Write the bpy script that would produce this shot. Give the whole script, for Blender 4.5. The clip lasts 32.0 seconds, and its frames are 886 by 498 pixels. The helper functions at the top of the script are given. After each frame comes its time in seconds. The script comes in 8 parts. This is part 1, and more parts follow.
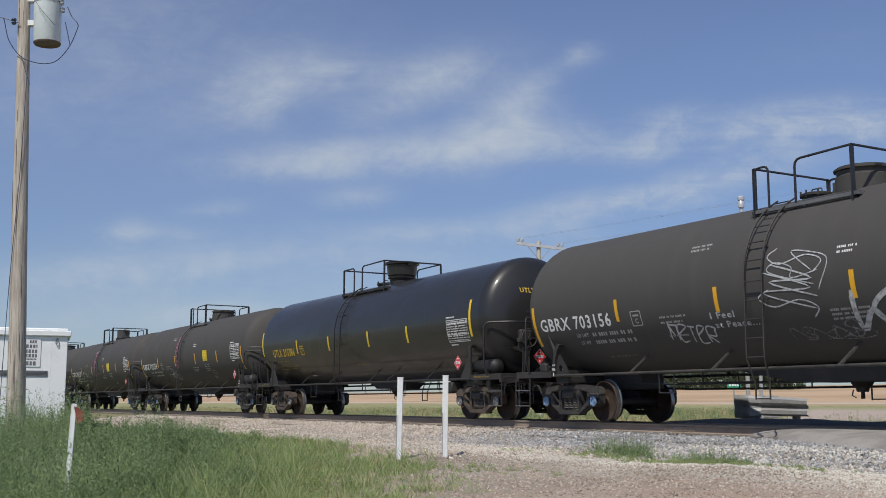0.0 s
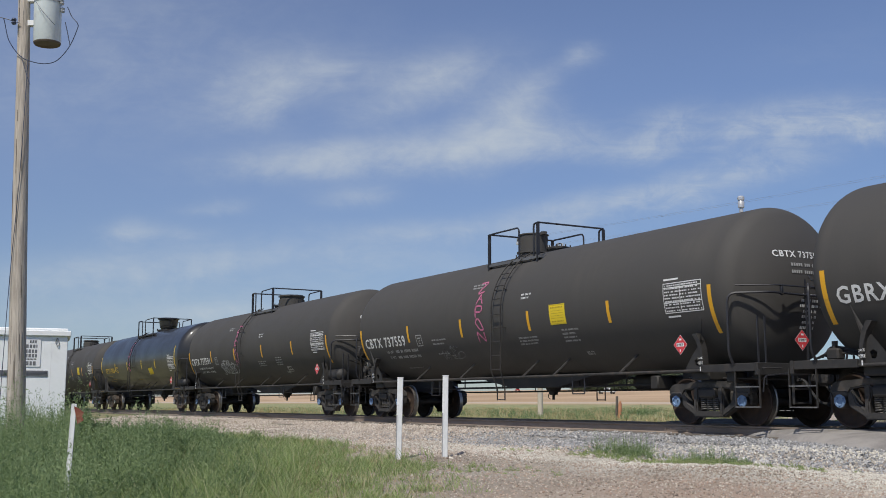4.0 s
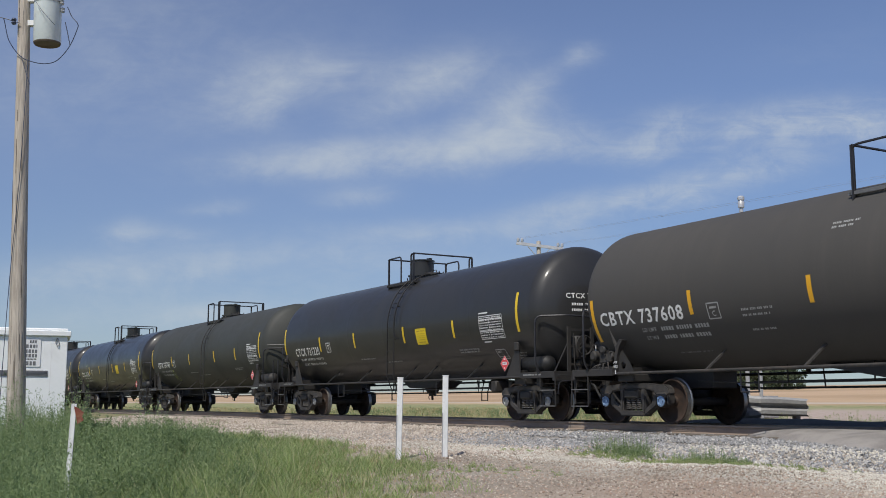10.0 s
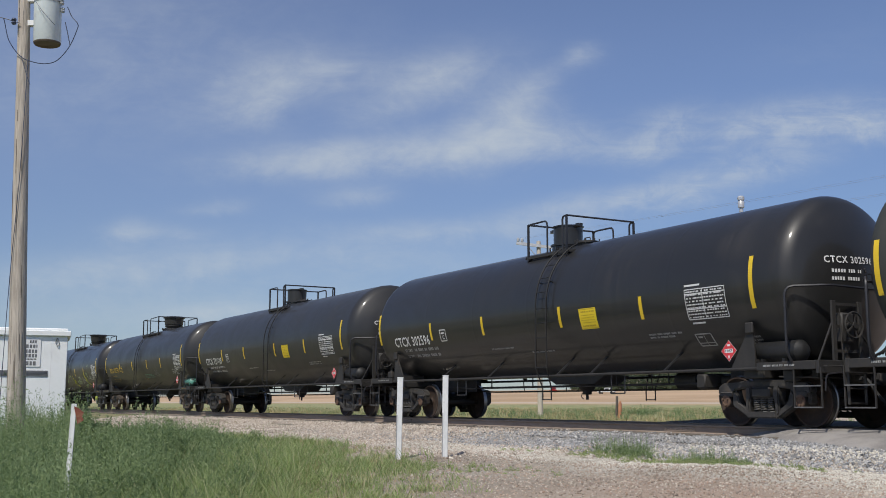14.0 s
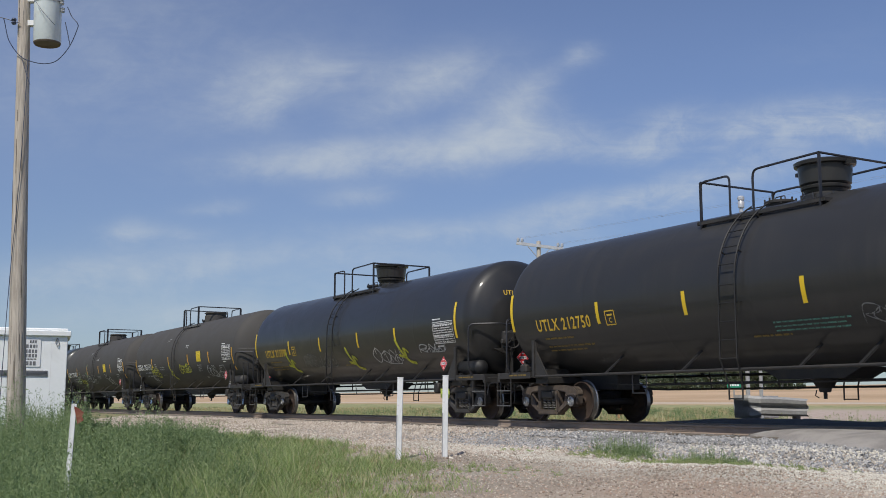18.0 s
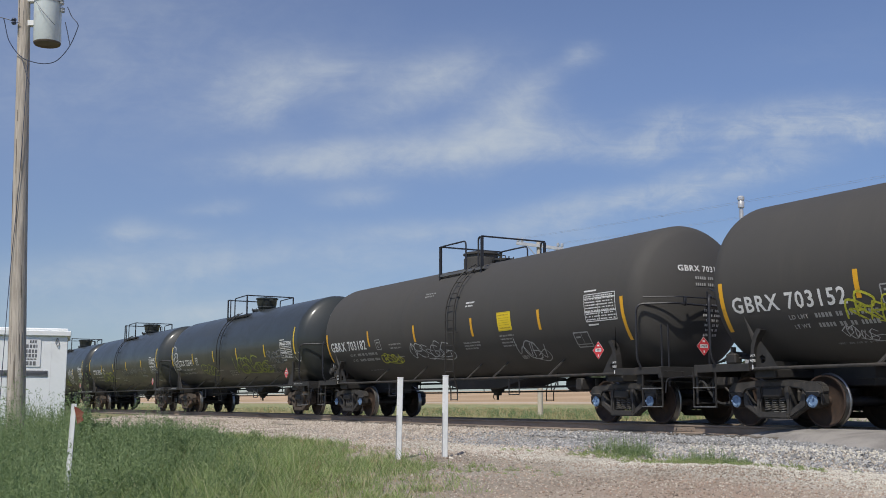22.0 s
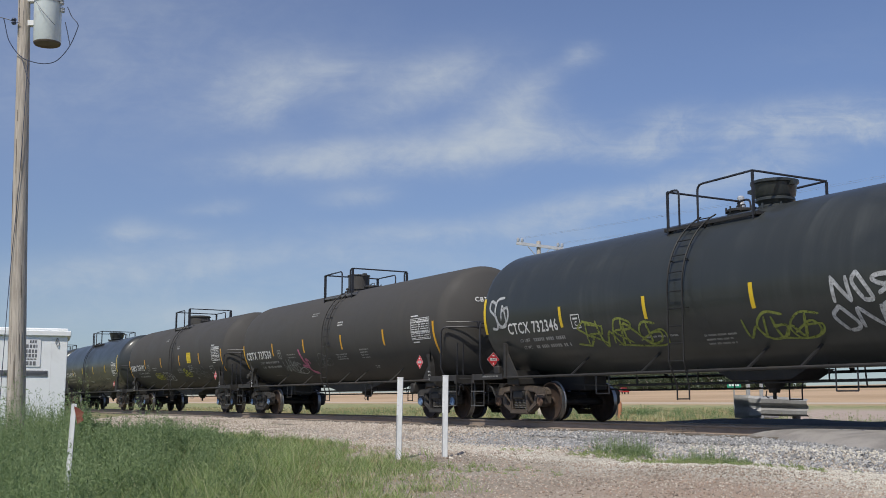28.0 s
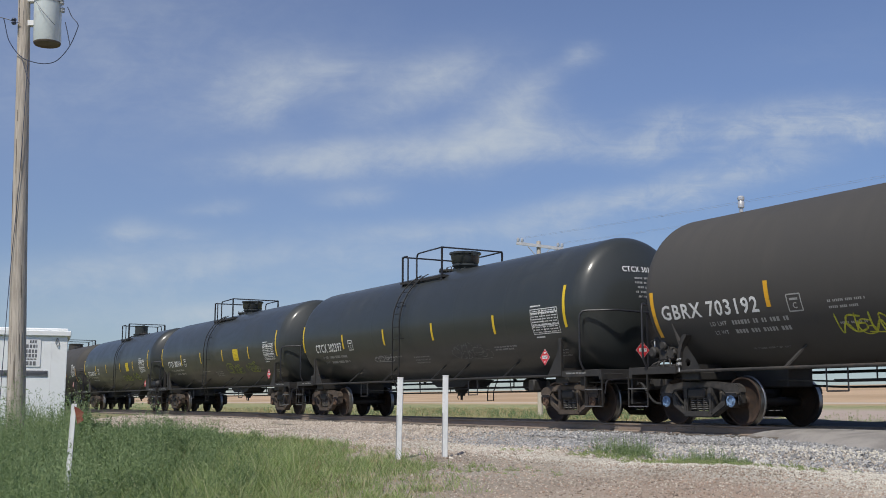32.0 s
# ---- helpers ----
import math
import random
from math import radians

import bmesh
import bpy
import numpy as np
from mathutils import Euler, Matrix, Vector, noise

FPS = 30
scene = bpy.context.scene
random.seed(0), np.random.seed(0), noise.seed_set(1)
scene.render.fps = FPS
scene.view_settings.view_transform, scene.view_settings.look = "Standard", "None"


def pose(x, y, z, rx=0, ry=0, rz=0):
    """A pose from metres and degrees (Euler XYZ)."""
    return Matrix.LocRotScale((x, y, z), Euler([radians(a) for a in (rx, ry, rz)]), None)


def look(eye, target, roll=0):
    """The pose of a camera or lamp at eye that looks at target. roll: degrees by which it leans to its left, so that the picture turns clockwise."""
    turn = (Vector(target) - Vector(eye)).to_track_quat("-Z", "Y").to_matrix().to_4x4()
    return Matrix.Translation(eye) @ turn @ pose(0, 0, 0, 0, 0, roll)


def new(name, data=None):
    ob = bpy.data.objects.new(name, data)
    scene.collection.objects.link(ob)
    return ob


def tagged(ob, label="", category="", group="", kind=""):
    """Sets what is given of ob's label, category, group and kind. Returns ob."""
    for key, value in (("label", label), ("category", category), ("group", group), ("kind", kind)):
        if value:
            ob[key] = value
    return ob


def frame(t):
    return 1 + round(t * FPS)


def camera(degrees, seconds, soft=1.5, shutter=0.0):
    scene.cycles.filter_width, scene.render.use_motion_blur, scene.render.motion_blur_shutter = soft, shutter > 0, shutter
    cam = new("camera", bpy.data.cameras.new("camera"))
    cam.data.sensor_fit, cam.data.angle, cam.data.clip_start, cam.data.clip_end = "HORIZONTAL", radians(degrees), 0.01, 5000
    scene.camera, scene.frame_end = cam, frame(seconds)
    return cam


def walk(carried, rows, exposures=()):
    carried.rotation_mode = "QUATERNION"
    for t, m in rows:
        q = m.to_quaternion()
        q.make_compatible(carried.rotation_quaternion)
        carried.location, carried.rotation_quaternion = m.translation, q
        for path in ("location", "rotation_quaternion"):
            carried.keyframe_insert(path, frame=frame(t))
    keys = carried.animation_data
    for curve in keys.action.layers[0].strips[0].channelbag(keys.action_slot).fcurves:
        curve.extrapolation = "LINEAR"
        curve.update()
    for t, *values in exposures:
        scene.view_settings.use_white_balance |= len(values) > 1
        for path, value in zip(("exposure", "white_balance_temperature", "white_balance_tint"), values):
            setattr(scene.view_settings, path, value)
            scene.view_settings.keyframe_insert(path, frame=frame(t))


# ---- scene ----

# The track runs along x, the train rolls towards +x; z = 0 is the top of the rails.
EYE = pose(0, -15.92, 0.4104, 98.077, 0, 60.259) @ pose(0, 0, 0, 0, 0, 0.0986)
cam = camera(44.36, 32.0, soft=0.92)
walk(cam, [(0.0, EYE), (32.0, EYE)], exposures=[(0.0, 0.0), (32.0, 0.0)])

# ---- world, sun ----
SUN_DIR = Vector((0.37, -0.51, 0.90)).normalized()
SKY_STRENGTH = 0.085


def nd(nt, kind, **vals):
    """A node, with its plain properties and inputs set."""
    n = nt.nodes.new(kind)
    for k, v in vals.items():
        if k.startswith("i_"):
            n.inputs[int(k[2:])].default_value = v
        elif k == "op":
            n.operation = v
        elif k == "blend":
            n.data_type, n.blend_type = "RGBA", v
        elif k == "label":
            n.label = v
    return n


def lk(nt, a, b):
    nt.links.new(a, b)


def mathn(nt, op, a, b=None, c=None, clamp=False):
    n = nt.nodes.new("ShaderNodeMath")
    n.operation, n.use_clamp = op, clamp
    for i, v in enumerate((a, b, c)):
        if v is None:
            continue
        if isinstance(v, (int, float)):
            n.inputs[i].default_value = v
        else:
            nt.links.new(v, n.inputs[i])
    return n.outputs[0]


def mixc(nt, fac, a, b, blend="MIX"):
    n = nt.nodes.new("ShaderNodeMix")
    n.data_type, n.blend_type = "RGBA", blend
    for i, v in ((0, fac), (6, a), (7, b)):
        if isinstance(v, (int, float)):
            n.inputs[i].default_value = v
        elif isinstance(v, tuple):
            n.inputs[i].default_value = (*v[:3], 1)
        else:
            nt.links.new(v, n.inputs[i])
    return n.outputs[2]


def noisen(nt, vec, scale, detail=4, rough=0.55, dist=0.0):
    n = nt.nodes.new("ShaderNodeTexNoise")
    n.inputs["Scale"].default_value = scale
    n.inputs["Detail"].default_value = detail
    n.inputs["Roughness"].default_value = rough
    n.inputs["Distortion"].default_value = dist
    if vec is not None:
        nt.links.new(vec, n.inputs["Vector"])
    return n.outputs[0]


def ramp(nt, fac, lo, hi, a=0.0, b=1.0):
    n = nt.nodes.new("ShaderNodeMapRange")
    n.interpolation_type = "SMOOTHSTEP"
    nt.links.new(fac, n.inputs[0])
    for i, v in ((1, lo), (2, hi), (3, a), (4, b)):
        n.inputs[i].default_value = v
    return n.outputs[0]


def mapping(nt, vec, scale=(1, 1, 1), rot=(0, 0, 0), loc=(0, 0, 0)):
    n = nt.nodes.new("ShaderNodeMapping")
    n.inputs["Scale"].default_value = scale
    n.inputs["Rotation"].default_value = rot
    n.inputs["Location"].default_value = loc
    nt.links.new(vec, n.inputs["Vector"])
    return n.outputs[0]


def make_world():
    w = bpy.data.worlds.new("sky")
    scene.world = w
    w.use_nodes = True
    nt = w.node_tree
    nt.nodes.clear()
    sky = nt.nodes.new("ShaderNodeTexSky")
    sky.sky_type = "NISHITA"
    sky.sun_disc = False
    sky.sun_elevation = math.asin(SUN_DIR.z)
    sky.sun_rotation = math.atan2(SUN_DIR.x, SUN_DIR.y)
    sky.altitude = 900
    sky.air_density, sky.dust_density, sky.ozone_density = 1.0, 0.6, 1.5
    tc = nt.nodes.new("ShaderNodeTexCoord").outputs["Generated"]
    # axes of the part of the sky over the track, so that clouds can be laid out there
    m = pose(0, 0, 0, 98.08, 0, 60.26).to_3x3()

    def dot(v):
        n = nt.nodes.new("ShaderNodeVectorMath")
        n.operation = "DOT_PRODUCT"
        nt.links.new(tc, n.inputs[0])
        n.inputs[1].default_value = v
        return n.outputs["Value"]
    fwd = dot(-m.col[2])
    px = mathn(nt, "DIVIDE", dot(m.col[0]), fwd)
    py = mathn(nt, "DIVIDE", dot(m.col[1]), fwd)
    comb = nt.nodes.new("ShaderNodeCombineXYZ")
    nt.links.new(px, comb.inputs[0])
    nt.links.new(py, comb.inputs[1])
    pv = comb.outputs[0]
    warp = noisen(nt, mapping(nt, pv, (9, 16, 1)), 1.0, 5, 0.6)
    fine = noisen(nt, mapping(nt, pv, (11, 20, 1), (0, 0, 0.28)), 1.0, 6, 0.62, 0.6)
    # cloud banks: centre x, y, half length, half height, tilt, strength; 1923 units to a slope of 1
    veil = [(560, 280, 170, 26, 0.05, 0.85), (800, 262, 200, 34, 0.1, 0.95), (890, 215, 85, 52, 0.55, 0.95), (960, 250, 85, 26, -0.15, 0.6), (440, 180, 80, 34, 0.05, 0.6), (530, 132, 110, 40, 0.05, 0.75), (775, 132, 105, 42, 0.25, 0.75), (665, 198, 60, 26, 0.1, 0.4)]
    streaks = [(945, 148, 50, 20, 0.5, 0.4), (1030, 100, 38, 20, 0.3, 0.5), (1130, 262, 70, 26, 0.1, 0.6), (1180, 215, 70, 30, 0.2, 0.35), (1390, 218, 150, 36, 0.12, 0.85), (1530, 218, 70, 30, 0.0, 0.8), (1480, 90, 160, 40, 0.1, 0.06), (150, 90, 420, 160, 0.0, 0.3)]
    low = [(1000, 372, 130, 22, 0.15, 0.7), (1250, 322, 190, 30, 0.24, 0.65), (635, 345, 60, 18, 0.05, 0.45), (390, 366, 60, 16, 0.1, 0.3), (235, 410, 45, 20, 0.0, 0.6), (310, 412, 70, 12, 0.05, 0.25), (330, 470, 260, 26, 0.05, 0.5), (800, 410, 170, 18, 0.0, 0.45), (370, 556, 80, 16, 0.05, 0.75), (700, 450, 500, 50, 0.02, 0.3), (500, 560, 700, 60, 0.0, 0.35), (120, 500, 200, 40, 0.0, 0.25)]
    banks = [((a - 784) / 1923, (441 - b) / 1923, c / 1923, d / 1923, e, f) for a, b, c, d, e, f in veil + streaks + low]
    total = None
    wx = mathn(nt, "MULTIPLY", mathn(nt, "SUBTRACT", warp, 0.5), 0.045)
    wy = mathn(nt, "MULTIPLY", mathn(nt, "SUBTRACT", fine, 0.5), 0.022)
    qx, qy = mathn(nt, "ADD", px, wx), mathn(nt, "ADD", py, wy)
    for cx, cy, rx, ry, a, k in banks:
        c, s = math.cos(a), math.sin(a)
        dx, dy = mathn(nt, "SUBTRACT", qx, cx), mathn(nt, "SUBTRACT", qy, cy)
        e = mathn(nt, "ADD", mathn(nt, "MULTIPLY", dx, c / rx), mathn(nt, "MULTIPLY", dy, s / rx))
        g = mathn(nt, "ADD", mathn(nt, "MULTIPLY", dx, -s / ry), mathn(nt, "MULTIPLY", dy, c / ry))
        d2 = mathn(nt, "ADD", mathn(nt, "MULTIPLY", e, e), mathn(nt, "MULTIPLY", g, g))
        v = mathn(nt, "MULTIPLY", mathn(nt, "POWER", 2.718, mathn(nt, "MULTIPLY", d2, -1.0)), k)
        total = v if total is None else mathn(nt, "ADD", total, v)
    wisps = noisen(nt, mapping(nt, tc, (3, 3, 9)), 1.2, 5, 0.6, 0.4)
    thin = ramp(nt, wisps, 0.52, 0.85, 0.0, 0.35)
    body = mathn(nt, "MULTIPLY", total, ramp(nt, fine, 0.25, 0.72, 0.50, 1.1))
    mottle = noisen(nt, mapping(nt, pv, (34, 46, 1), (0, 0, 0.3)), 1.0, 4, 0.6, 0.3)
    body = mathn(nt, "MULTIPLY", body, ramp(nt, mottle, 0.28, 0.72, 0.84, 1.13))
    # fibres drawn out along the wind
    fibre = noisen(nt, mapping(nt, pv, (7, 62, 1), (0, 0, -0.24)), 1.0, 6, 0.66, 1.2)
    tufted = noisen(nt, mapping(nt, pv, (22, 40, 1), (0, 0, -0.5)), 1.0, 6, 0.68, 0.9)
    grain = mathn(nt, "MULTIPLY", ramp(nt, fibre, 0.30, 0.66, 0.76, 1.16), ramp(nt, tufted, 0.30, 0.68, 0.52, 1.36))
    right = ramp(nt, px, 0.05, 0.22)
    body = mathn(nt, "MULTIPLY", body, mathn(nt, "ADD", mathn(nt, "MULTIPLY", mathn(nt, "SUBTRACT", grain, 1.0), mathn(nt, "ADD", mathn(nt, "MULTIPLY", right, 0.55), 0.42)), 1.0))
    body = mathn(nt, "SUBTRACT", 1.0, mathn(nt, "POWER", 2.718, mathn(nt, "MULTIPLY", body, -1.15)))
    cover = mathn(nt, "ADD", body, mathn(nt, "MULTIPLY", thin, 0.3), clamp=True)
    cover = mathn(nt, "MULTIPLY", mathn(nt, "POWER", cover, 1.22), 0.90, clamp=True)
    sepz = nt.nodes.new("ShaderNodeSeparateXYZ")
    nt.links.new(tc, sepz.inputs[0])
    tone = mixc(nt, ramp(nt, sepz.outputs[2], 0.02, 0.34), SKY_LOW, SKY_TINT)
    tone = mixc(nt, 1.0, tone, mixc(nt, ramp(nt, px, -0.25, 0.35), (1.0, 1.0, 1.0), (0.93, 0.985, 1.02)), "MULTIPLY")
    tint = mixc(nt, 1.0, sky.outputs[0], tone, "MULTIPLY")
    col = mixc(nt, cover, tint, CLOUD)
    bg = nt.nodes.new("ShaderNodeBackground")
    bg.inputs["Strength"].default_value = SKY_STRENGTH
    nt.links.new(col, bg.inputs[0])
    out = nt.nodes.new("ShaderNodeOutputWorld")
    nt.links.new(bg.outputs[0], out.inputs[0])


SKY_TINT = (1.25, 1.145, 1.25)
SKY_LOW = (0.70, 0.76, 0.92)
CLOUD = (6.3, 6.9, 7.4)
make_world()
sun_data = bpy.data.lights.new("sun", "SUN")
sun_data.energy, sun_data.angle, sun_data.color = 3.5, radians(0.5), (1.0, 0.95, 0.86)
sun = new("sun", sun_data)
sun.matrix_world = look(SUN_DIR * 50, (0, 0, 0))
scene.view_settings.exposure = 0.0


# ---- materials ----
def surf(name, c1, c2, rough=0.6, metal=0.0, scale=12.0, bump=0.15, big=1.2, dirt=None, dirt_at=(0.55, 0.75),
         stretch=(1, 1, 1), vary=0.0, spec=0.5, coat=0.0, bump_dist=0.01):
    """A surface of two tones with fine grain, larger stains and a little relief."""
    m = bpy.data.materials.new(name)
    m.use_nodes = True
    nt = m.node_tree
    b = nt.nodes["Principled BSDF"]
    tc = nt.nodes.new("ShaderNodeTexCoord").outputs["Object"]
    v = mapping(nt, tc, stretch)
    fine = noisen(nt, v, scale, 6, 0.65)
    large = noisen(nt, v, big, 4, 0.6, 0.4)
    f = mathn(nt, "ADD", mathn(nt, "MULTIPLY", fine, 0.5), mathn(nt, "MULTIPLY", large, 0.5))
    col = mixc(nt, ramp(nt, f, 0.32, 0.68), c1, c2)
    if dirt:
        col = mixc(nt, ramp(nt, large, dirt_at[0], dirt_at[1], 0.0, 0.85), col, dirt)
    if vary:
        rnd = nt.nodes.new("ShaderNodeObjectInfo").outputs["Random"]
        n = nt.nodes.new("ShaderNodeHueSaturation")
        nt.links.new(col, n.inputs["Color"])
        nt.links.new(ramp(nt, rnd, 0, 1, 1 - vary, 1 + vary), n.inputs["Value"])
        col = n.outputs[0]
    nt.links.new(col, b.inputs["Base Color"])
    nt.links.new(ramp(nt, fine, 0.2, 0.8, max(0.02, rough - 0.1), min(1, rough + 0.1)), b.inputs["Roughness"])
    b.inputs["Metallic"].default_value = metal
    b.inputs["Specular IOR Level"].default_value = spec
    b.inputs["Coat Weight"].default_value = coat
    if bump:
        bp = nt.nodes.new("ShaderNodeBump")
        bp.inputs["Strength"].default_value = bump
        bp.inputs["Distance"].default_value = bump_dist
        nt.links.new(fine, bp.inputs["Height"])
        nt.links.new(bp.outputs[0], b.inputs["Normal"])
    return m


def tank_paint(name, base, rough, dust, dust_amount=0.3, coat=0.0, coat_rough=0.28, spec=0.5):
    """Dark tank paint: rain streaks down the sides, road dust low down in smears."""
    m = bpy.data.materials.new(name)
    m.use_nodes = True
    nt = m.node_tree
    b = nt.nodes["Principled BSDF"]
    tc = nt.nodes.new("ShaderNodeTexCoord").outputs["Object"]
    info = nt.nodes.new("ShaderNodeObjectInfo")
    off = nt.nodes.new("ShaderNodeVectorMath")
    off.operation = "SCALE"
    off.inputs[0].default_value = (37, 11, 5)
    nt.links.new(info.outputs["Random"], off.inputs["Scale"])
    add = nt.nodes.new("ShaderNodeVectorMath")
    nt.links.new(tc, add.inputs[0])
    nt.links.new(off.outputs[0], add.inputs[1])
    v = add.outputs[0]
    streak = noisen(nt, mapping(nt, v, (3.2, 0.25, 0.25)), 1.0, 6, 0.65)
    patch = noisen(nt, mapping(nt, v, (0.5, 0.8, 0.8)), 1.0, 5, 0.6, 0.6)
    grain = noisen(nt, v, 22, 4, 0.6)
    amount = mathn(nt, "MULTIPLY", ramp(nt, streak, 0.42, 0.75), ramp(nt, patch, 0.35, 0.7))
    amount = mathn(nt, "MULTIPLY", amount, dust_amount)
    col = mixc(nt, amount, base, dust)
    col = mixc(nt, ramp(nt, grain, 0.62, 0.8, 0, 0.25), col, dust)
    nt.links.new(col, b.inputs["Base Color"])
    r = mathn(nt, "ADD", ramp(nt, patch, 0.3, 0.7, rough - 0.05, rough + 0.07), mathn(nt, "MULTIPLY", amount, 0.25))
    nt.links.new(r, b.inputs["Roughness"])
    b.inputs["Coat Weight"].default_value = coat
    b.inputs["Coat Roughness"].default_value = coat_rough
    b.inputs["Specular IOR Level"].default_value = spec
    bp = nt.nodes.new("ShaderNodeBump")
    bp.inputs["Strength"].default_value = 0.03
    bp.inputs["Distance"].default_value = 0.02
    nt.links.new(noisen(nt, mapping(nt, v, (1.5, 1.5, 1.5)), 1.0, 3, 0.5), bp.inputs["Height"])
    nt.links.new(bp.outputs[0], b.inputs["Normal"])
    return m


M = {}
M["grey"] = tank_paint("dull_black_tank_paint", (0.068, 0.064, 0.059), 0.72, (0.112, 0.102, 0.091), 0.34, spec=0.36)
M["olive"] = tank_paint("faded_olive_black_tank_paint", (0.050, 0.052, 0.046), 0.60, (0.085, 0.084, 0.072), 0.3, spec=0.38)
M["gloss"] = tank_paint("glossy_black_tank_paint", (0.023, 0.0226, 0.022), 0.42, (0.068, 0.060, 0.053), 0.32, 0.40, 0.10, 0.34)
M["black"] = tank_paint("satin_black_tank_paint", (0.028, 0.0275, 0.027), 0.50, (0.070, 0.064, 0.056), 0.32, 0.34, 0.13, 0.34)
M["green"] = tank_paint("weathered_green_black_tank_paint", (0.033, 0.037, 0.0355), 0.50, (0.082, 0.089, 0.086), 0.42, 0.42, 0.18, 0.36)
M["frame"] = surf("dusty_black_steel", (0.022, 0.021, 0.020), (0.045, 0.041, 0.037), 0.66, 0, 14, 0.2, 2.0, dirt=(0.052, 0.042, 0.033))
M["ladder_black"] = surf("black_ladder_steel", (0.010, 0.010, 0.010), (0.020, 0.019, 0.018), 0.6, 0, 20, 0.1)
M["rail_tube"] = surf("black_painted_tube", (0.016, 0.017, 0.022), (0.034, 0.033, 0.036), 0.45, 0, 20, 0.1)
M["grate"] = surf("galvanised_walkway", (0.16, 0.16, 0.16), (0.26, 0.25, 0.24), 0.5, 0.5, 30, 0.3)
M["worn_edge"] = surf("worn_bare_steel", (0.11, 0.11, 0.11), (0.24, 0.235, 0.225), 0.55, 0.3, 22, 0.2, 5, dirt=(0.05, 0.046, 0.04))
M["truck_grey"] = surf("grey_cast_steel", (0.024, 0.023, 0.022), (0.070, 0.063, 0.056), 0.7, 0, 16, 0.5, 4.0, dirt=(0.085, 0.062, 0.045))
M["truck_brown"] = surf("dust_brown_cast_steel", (0.060, 0.046, 0.035), (0.12, 0.092, 0.070), 0.8, 0, 16, 0.35, 2.0, dirt=(0.16, 0.122, 0.09))
M["spring"] = surf("greasy_spring_steel", (0.06, 0.055, 0.05), (0.15, 0.14, 0.125), 0.5, 0.4, 20, 0.2)
M["wheel"] = surf("rusty_wheel_plate", (0.030, 0.021, 0.016), (0.075, 0.044, 0.029), 0.8, 0, 14, 0.3, 2.5, dirt=(0.022, 0.018, 0.015))
M["tread"] = surf("worn_bright_tread", (0.26, 0.25, 0.24), (0.38, 0.37, 0.36), 0.38, 1.0, 30, 0.1)
M["axle"] = surf("oily_axle_steel", (0.018, 0.015, 0.013), (0.04, 0.03, 0.024), 0.6, 0, 16, 0.2)
M["cap_blue"] = surf("blue_bearing_cap", (0.13, 0.22, 0.38), (0.22, 0.32, 0.46), 0.5, 0, 25, 0.3, 4, dirt=(0.10, 0.09, 0.08))
M["cap_grey"] = surf("bare_steel_bearing_cap", (0.24, 0.24, 0.24), (0.42, 0.42, 0.41), 0.45, 0.6, 25, 0.3, 4, dirt=(0.12, 0.08, 0.05))
M["cap_rust"] = surf("rust_bearing_cap", (0.10, 0.06, 0.04), (0.17, 0.105, 0.07), 0.8, 0, 25, 0.3, 4)
M["lime"] = surf("lime_sprayed_steel", (0.50, 0.58, 0.06), (0.60, 0.68, 0.12), 0.6, 0, 16, 0.2, 3, dirt=(0.12, 0.12, 0.06), dirt_at=(0.6, 0.75))
M["stripe"] = surf("amber_reflective_stripe", (0.72, 0.36, 0.015), (0.80, 0.43, 0.03), 0.4, 0, 30, 0.0, 3, dirt=(0.35, 0.20, 0.03), dirt_at=(0.62, 0.8))
M["stripe_y"] = surf("yellow_reflective_stripe", (0.74, 0.50, 0.02), (0.80, 0.56, 0.04), 0.4, 0, 30, 0.0, 3, dirt=(0.4, 0.28, 0.03), dirt_at=(0.62, 0.8))
M["white"] = surf("white_stencil_paint", (0.66, 0.66, 0.64), (0.80, 0.80, 0.78), 0.6, 0, 40, 0.0, 4, dirt=(0.40, 0.39, 0.37))
M["dim"] = surf("dusty_white_stencil_paint", (0.30, 0.30, 0.29), (0.42, 0.42, 0.40), 0.6, 0, 40, 0.0, 4, dirt=(0.2, 0.195, 0.185))
M["gold"] = surf("yellow_stencil_paint", (0.62, 0.40, 0.03), (0.72, 0.48, 0.05), 0.6, 0, 40, 0.0, 4, dirt=(0.40, 0.25, 0.03))
M["dimgold"] = surf("dusty_yellow_stencil_paint", (0.26, 0.17, 0.03), (0.33, 0.22, 0.04), 0.6, 0, 40, 0.0, 4)
M["yellow"] = surf("yellow_notice_paint", (0.78, 0.58, 0.02), (0.84, 0.64, 0.03), 0.5, 0, 20, 0.0, 3)
M["ochre"] = surf("dark_notice_print", (0.44, 0.30, 0.02), (0.50, 0.34, 0.03), 0.6, 0, 20, 0.0, 3)
M["red"] = surf("red_placard", (0.62, 0.035, 0.045), (0.74, 0.06, 0.07), 0.35, 0, 20, 0.0, 3)
M["ink"] = surf("black_print", (0.02, 0.02, 0.02), (0.03, 0.03, 0.03), 0.5, 0, 20, 0.0, 3)
M["pink"] = surf("pink_spray_paint", (0.52, 0.12, 0.24), (0.66, 0.22, 0.34), 0.6, 0, 30, 0.0, 3)
M["spray"] = surf("white_spray_paint", (0.44, 0.45, 0.45), (0.62, 0.63, 0.63), 0.6, 0, 30, 0.0, 2, dirt=(0.22, 0.22, 0.22))
M["greyspray"] = surf("thin_grey_spray_paint", (0.16, 0.165, 0.165), (0.26, 0.265, 0.26), 0.6, 0, 30, 0.0, 2, dirt=(0.09, 0.09, 0.09))
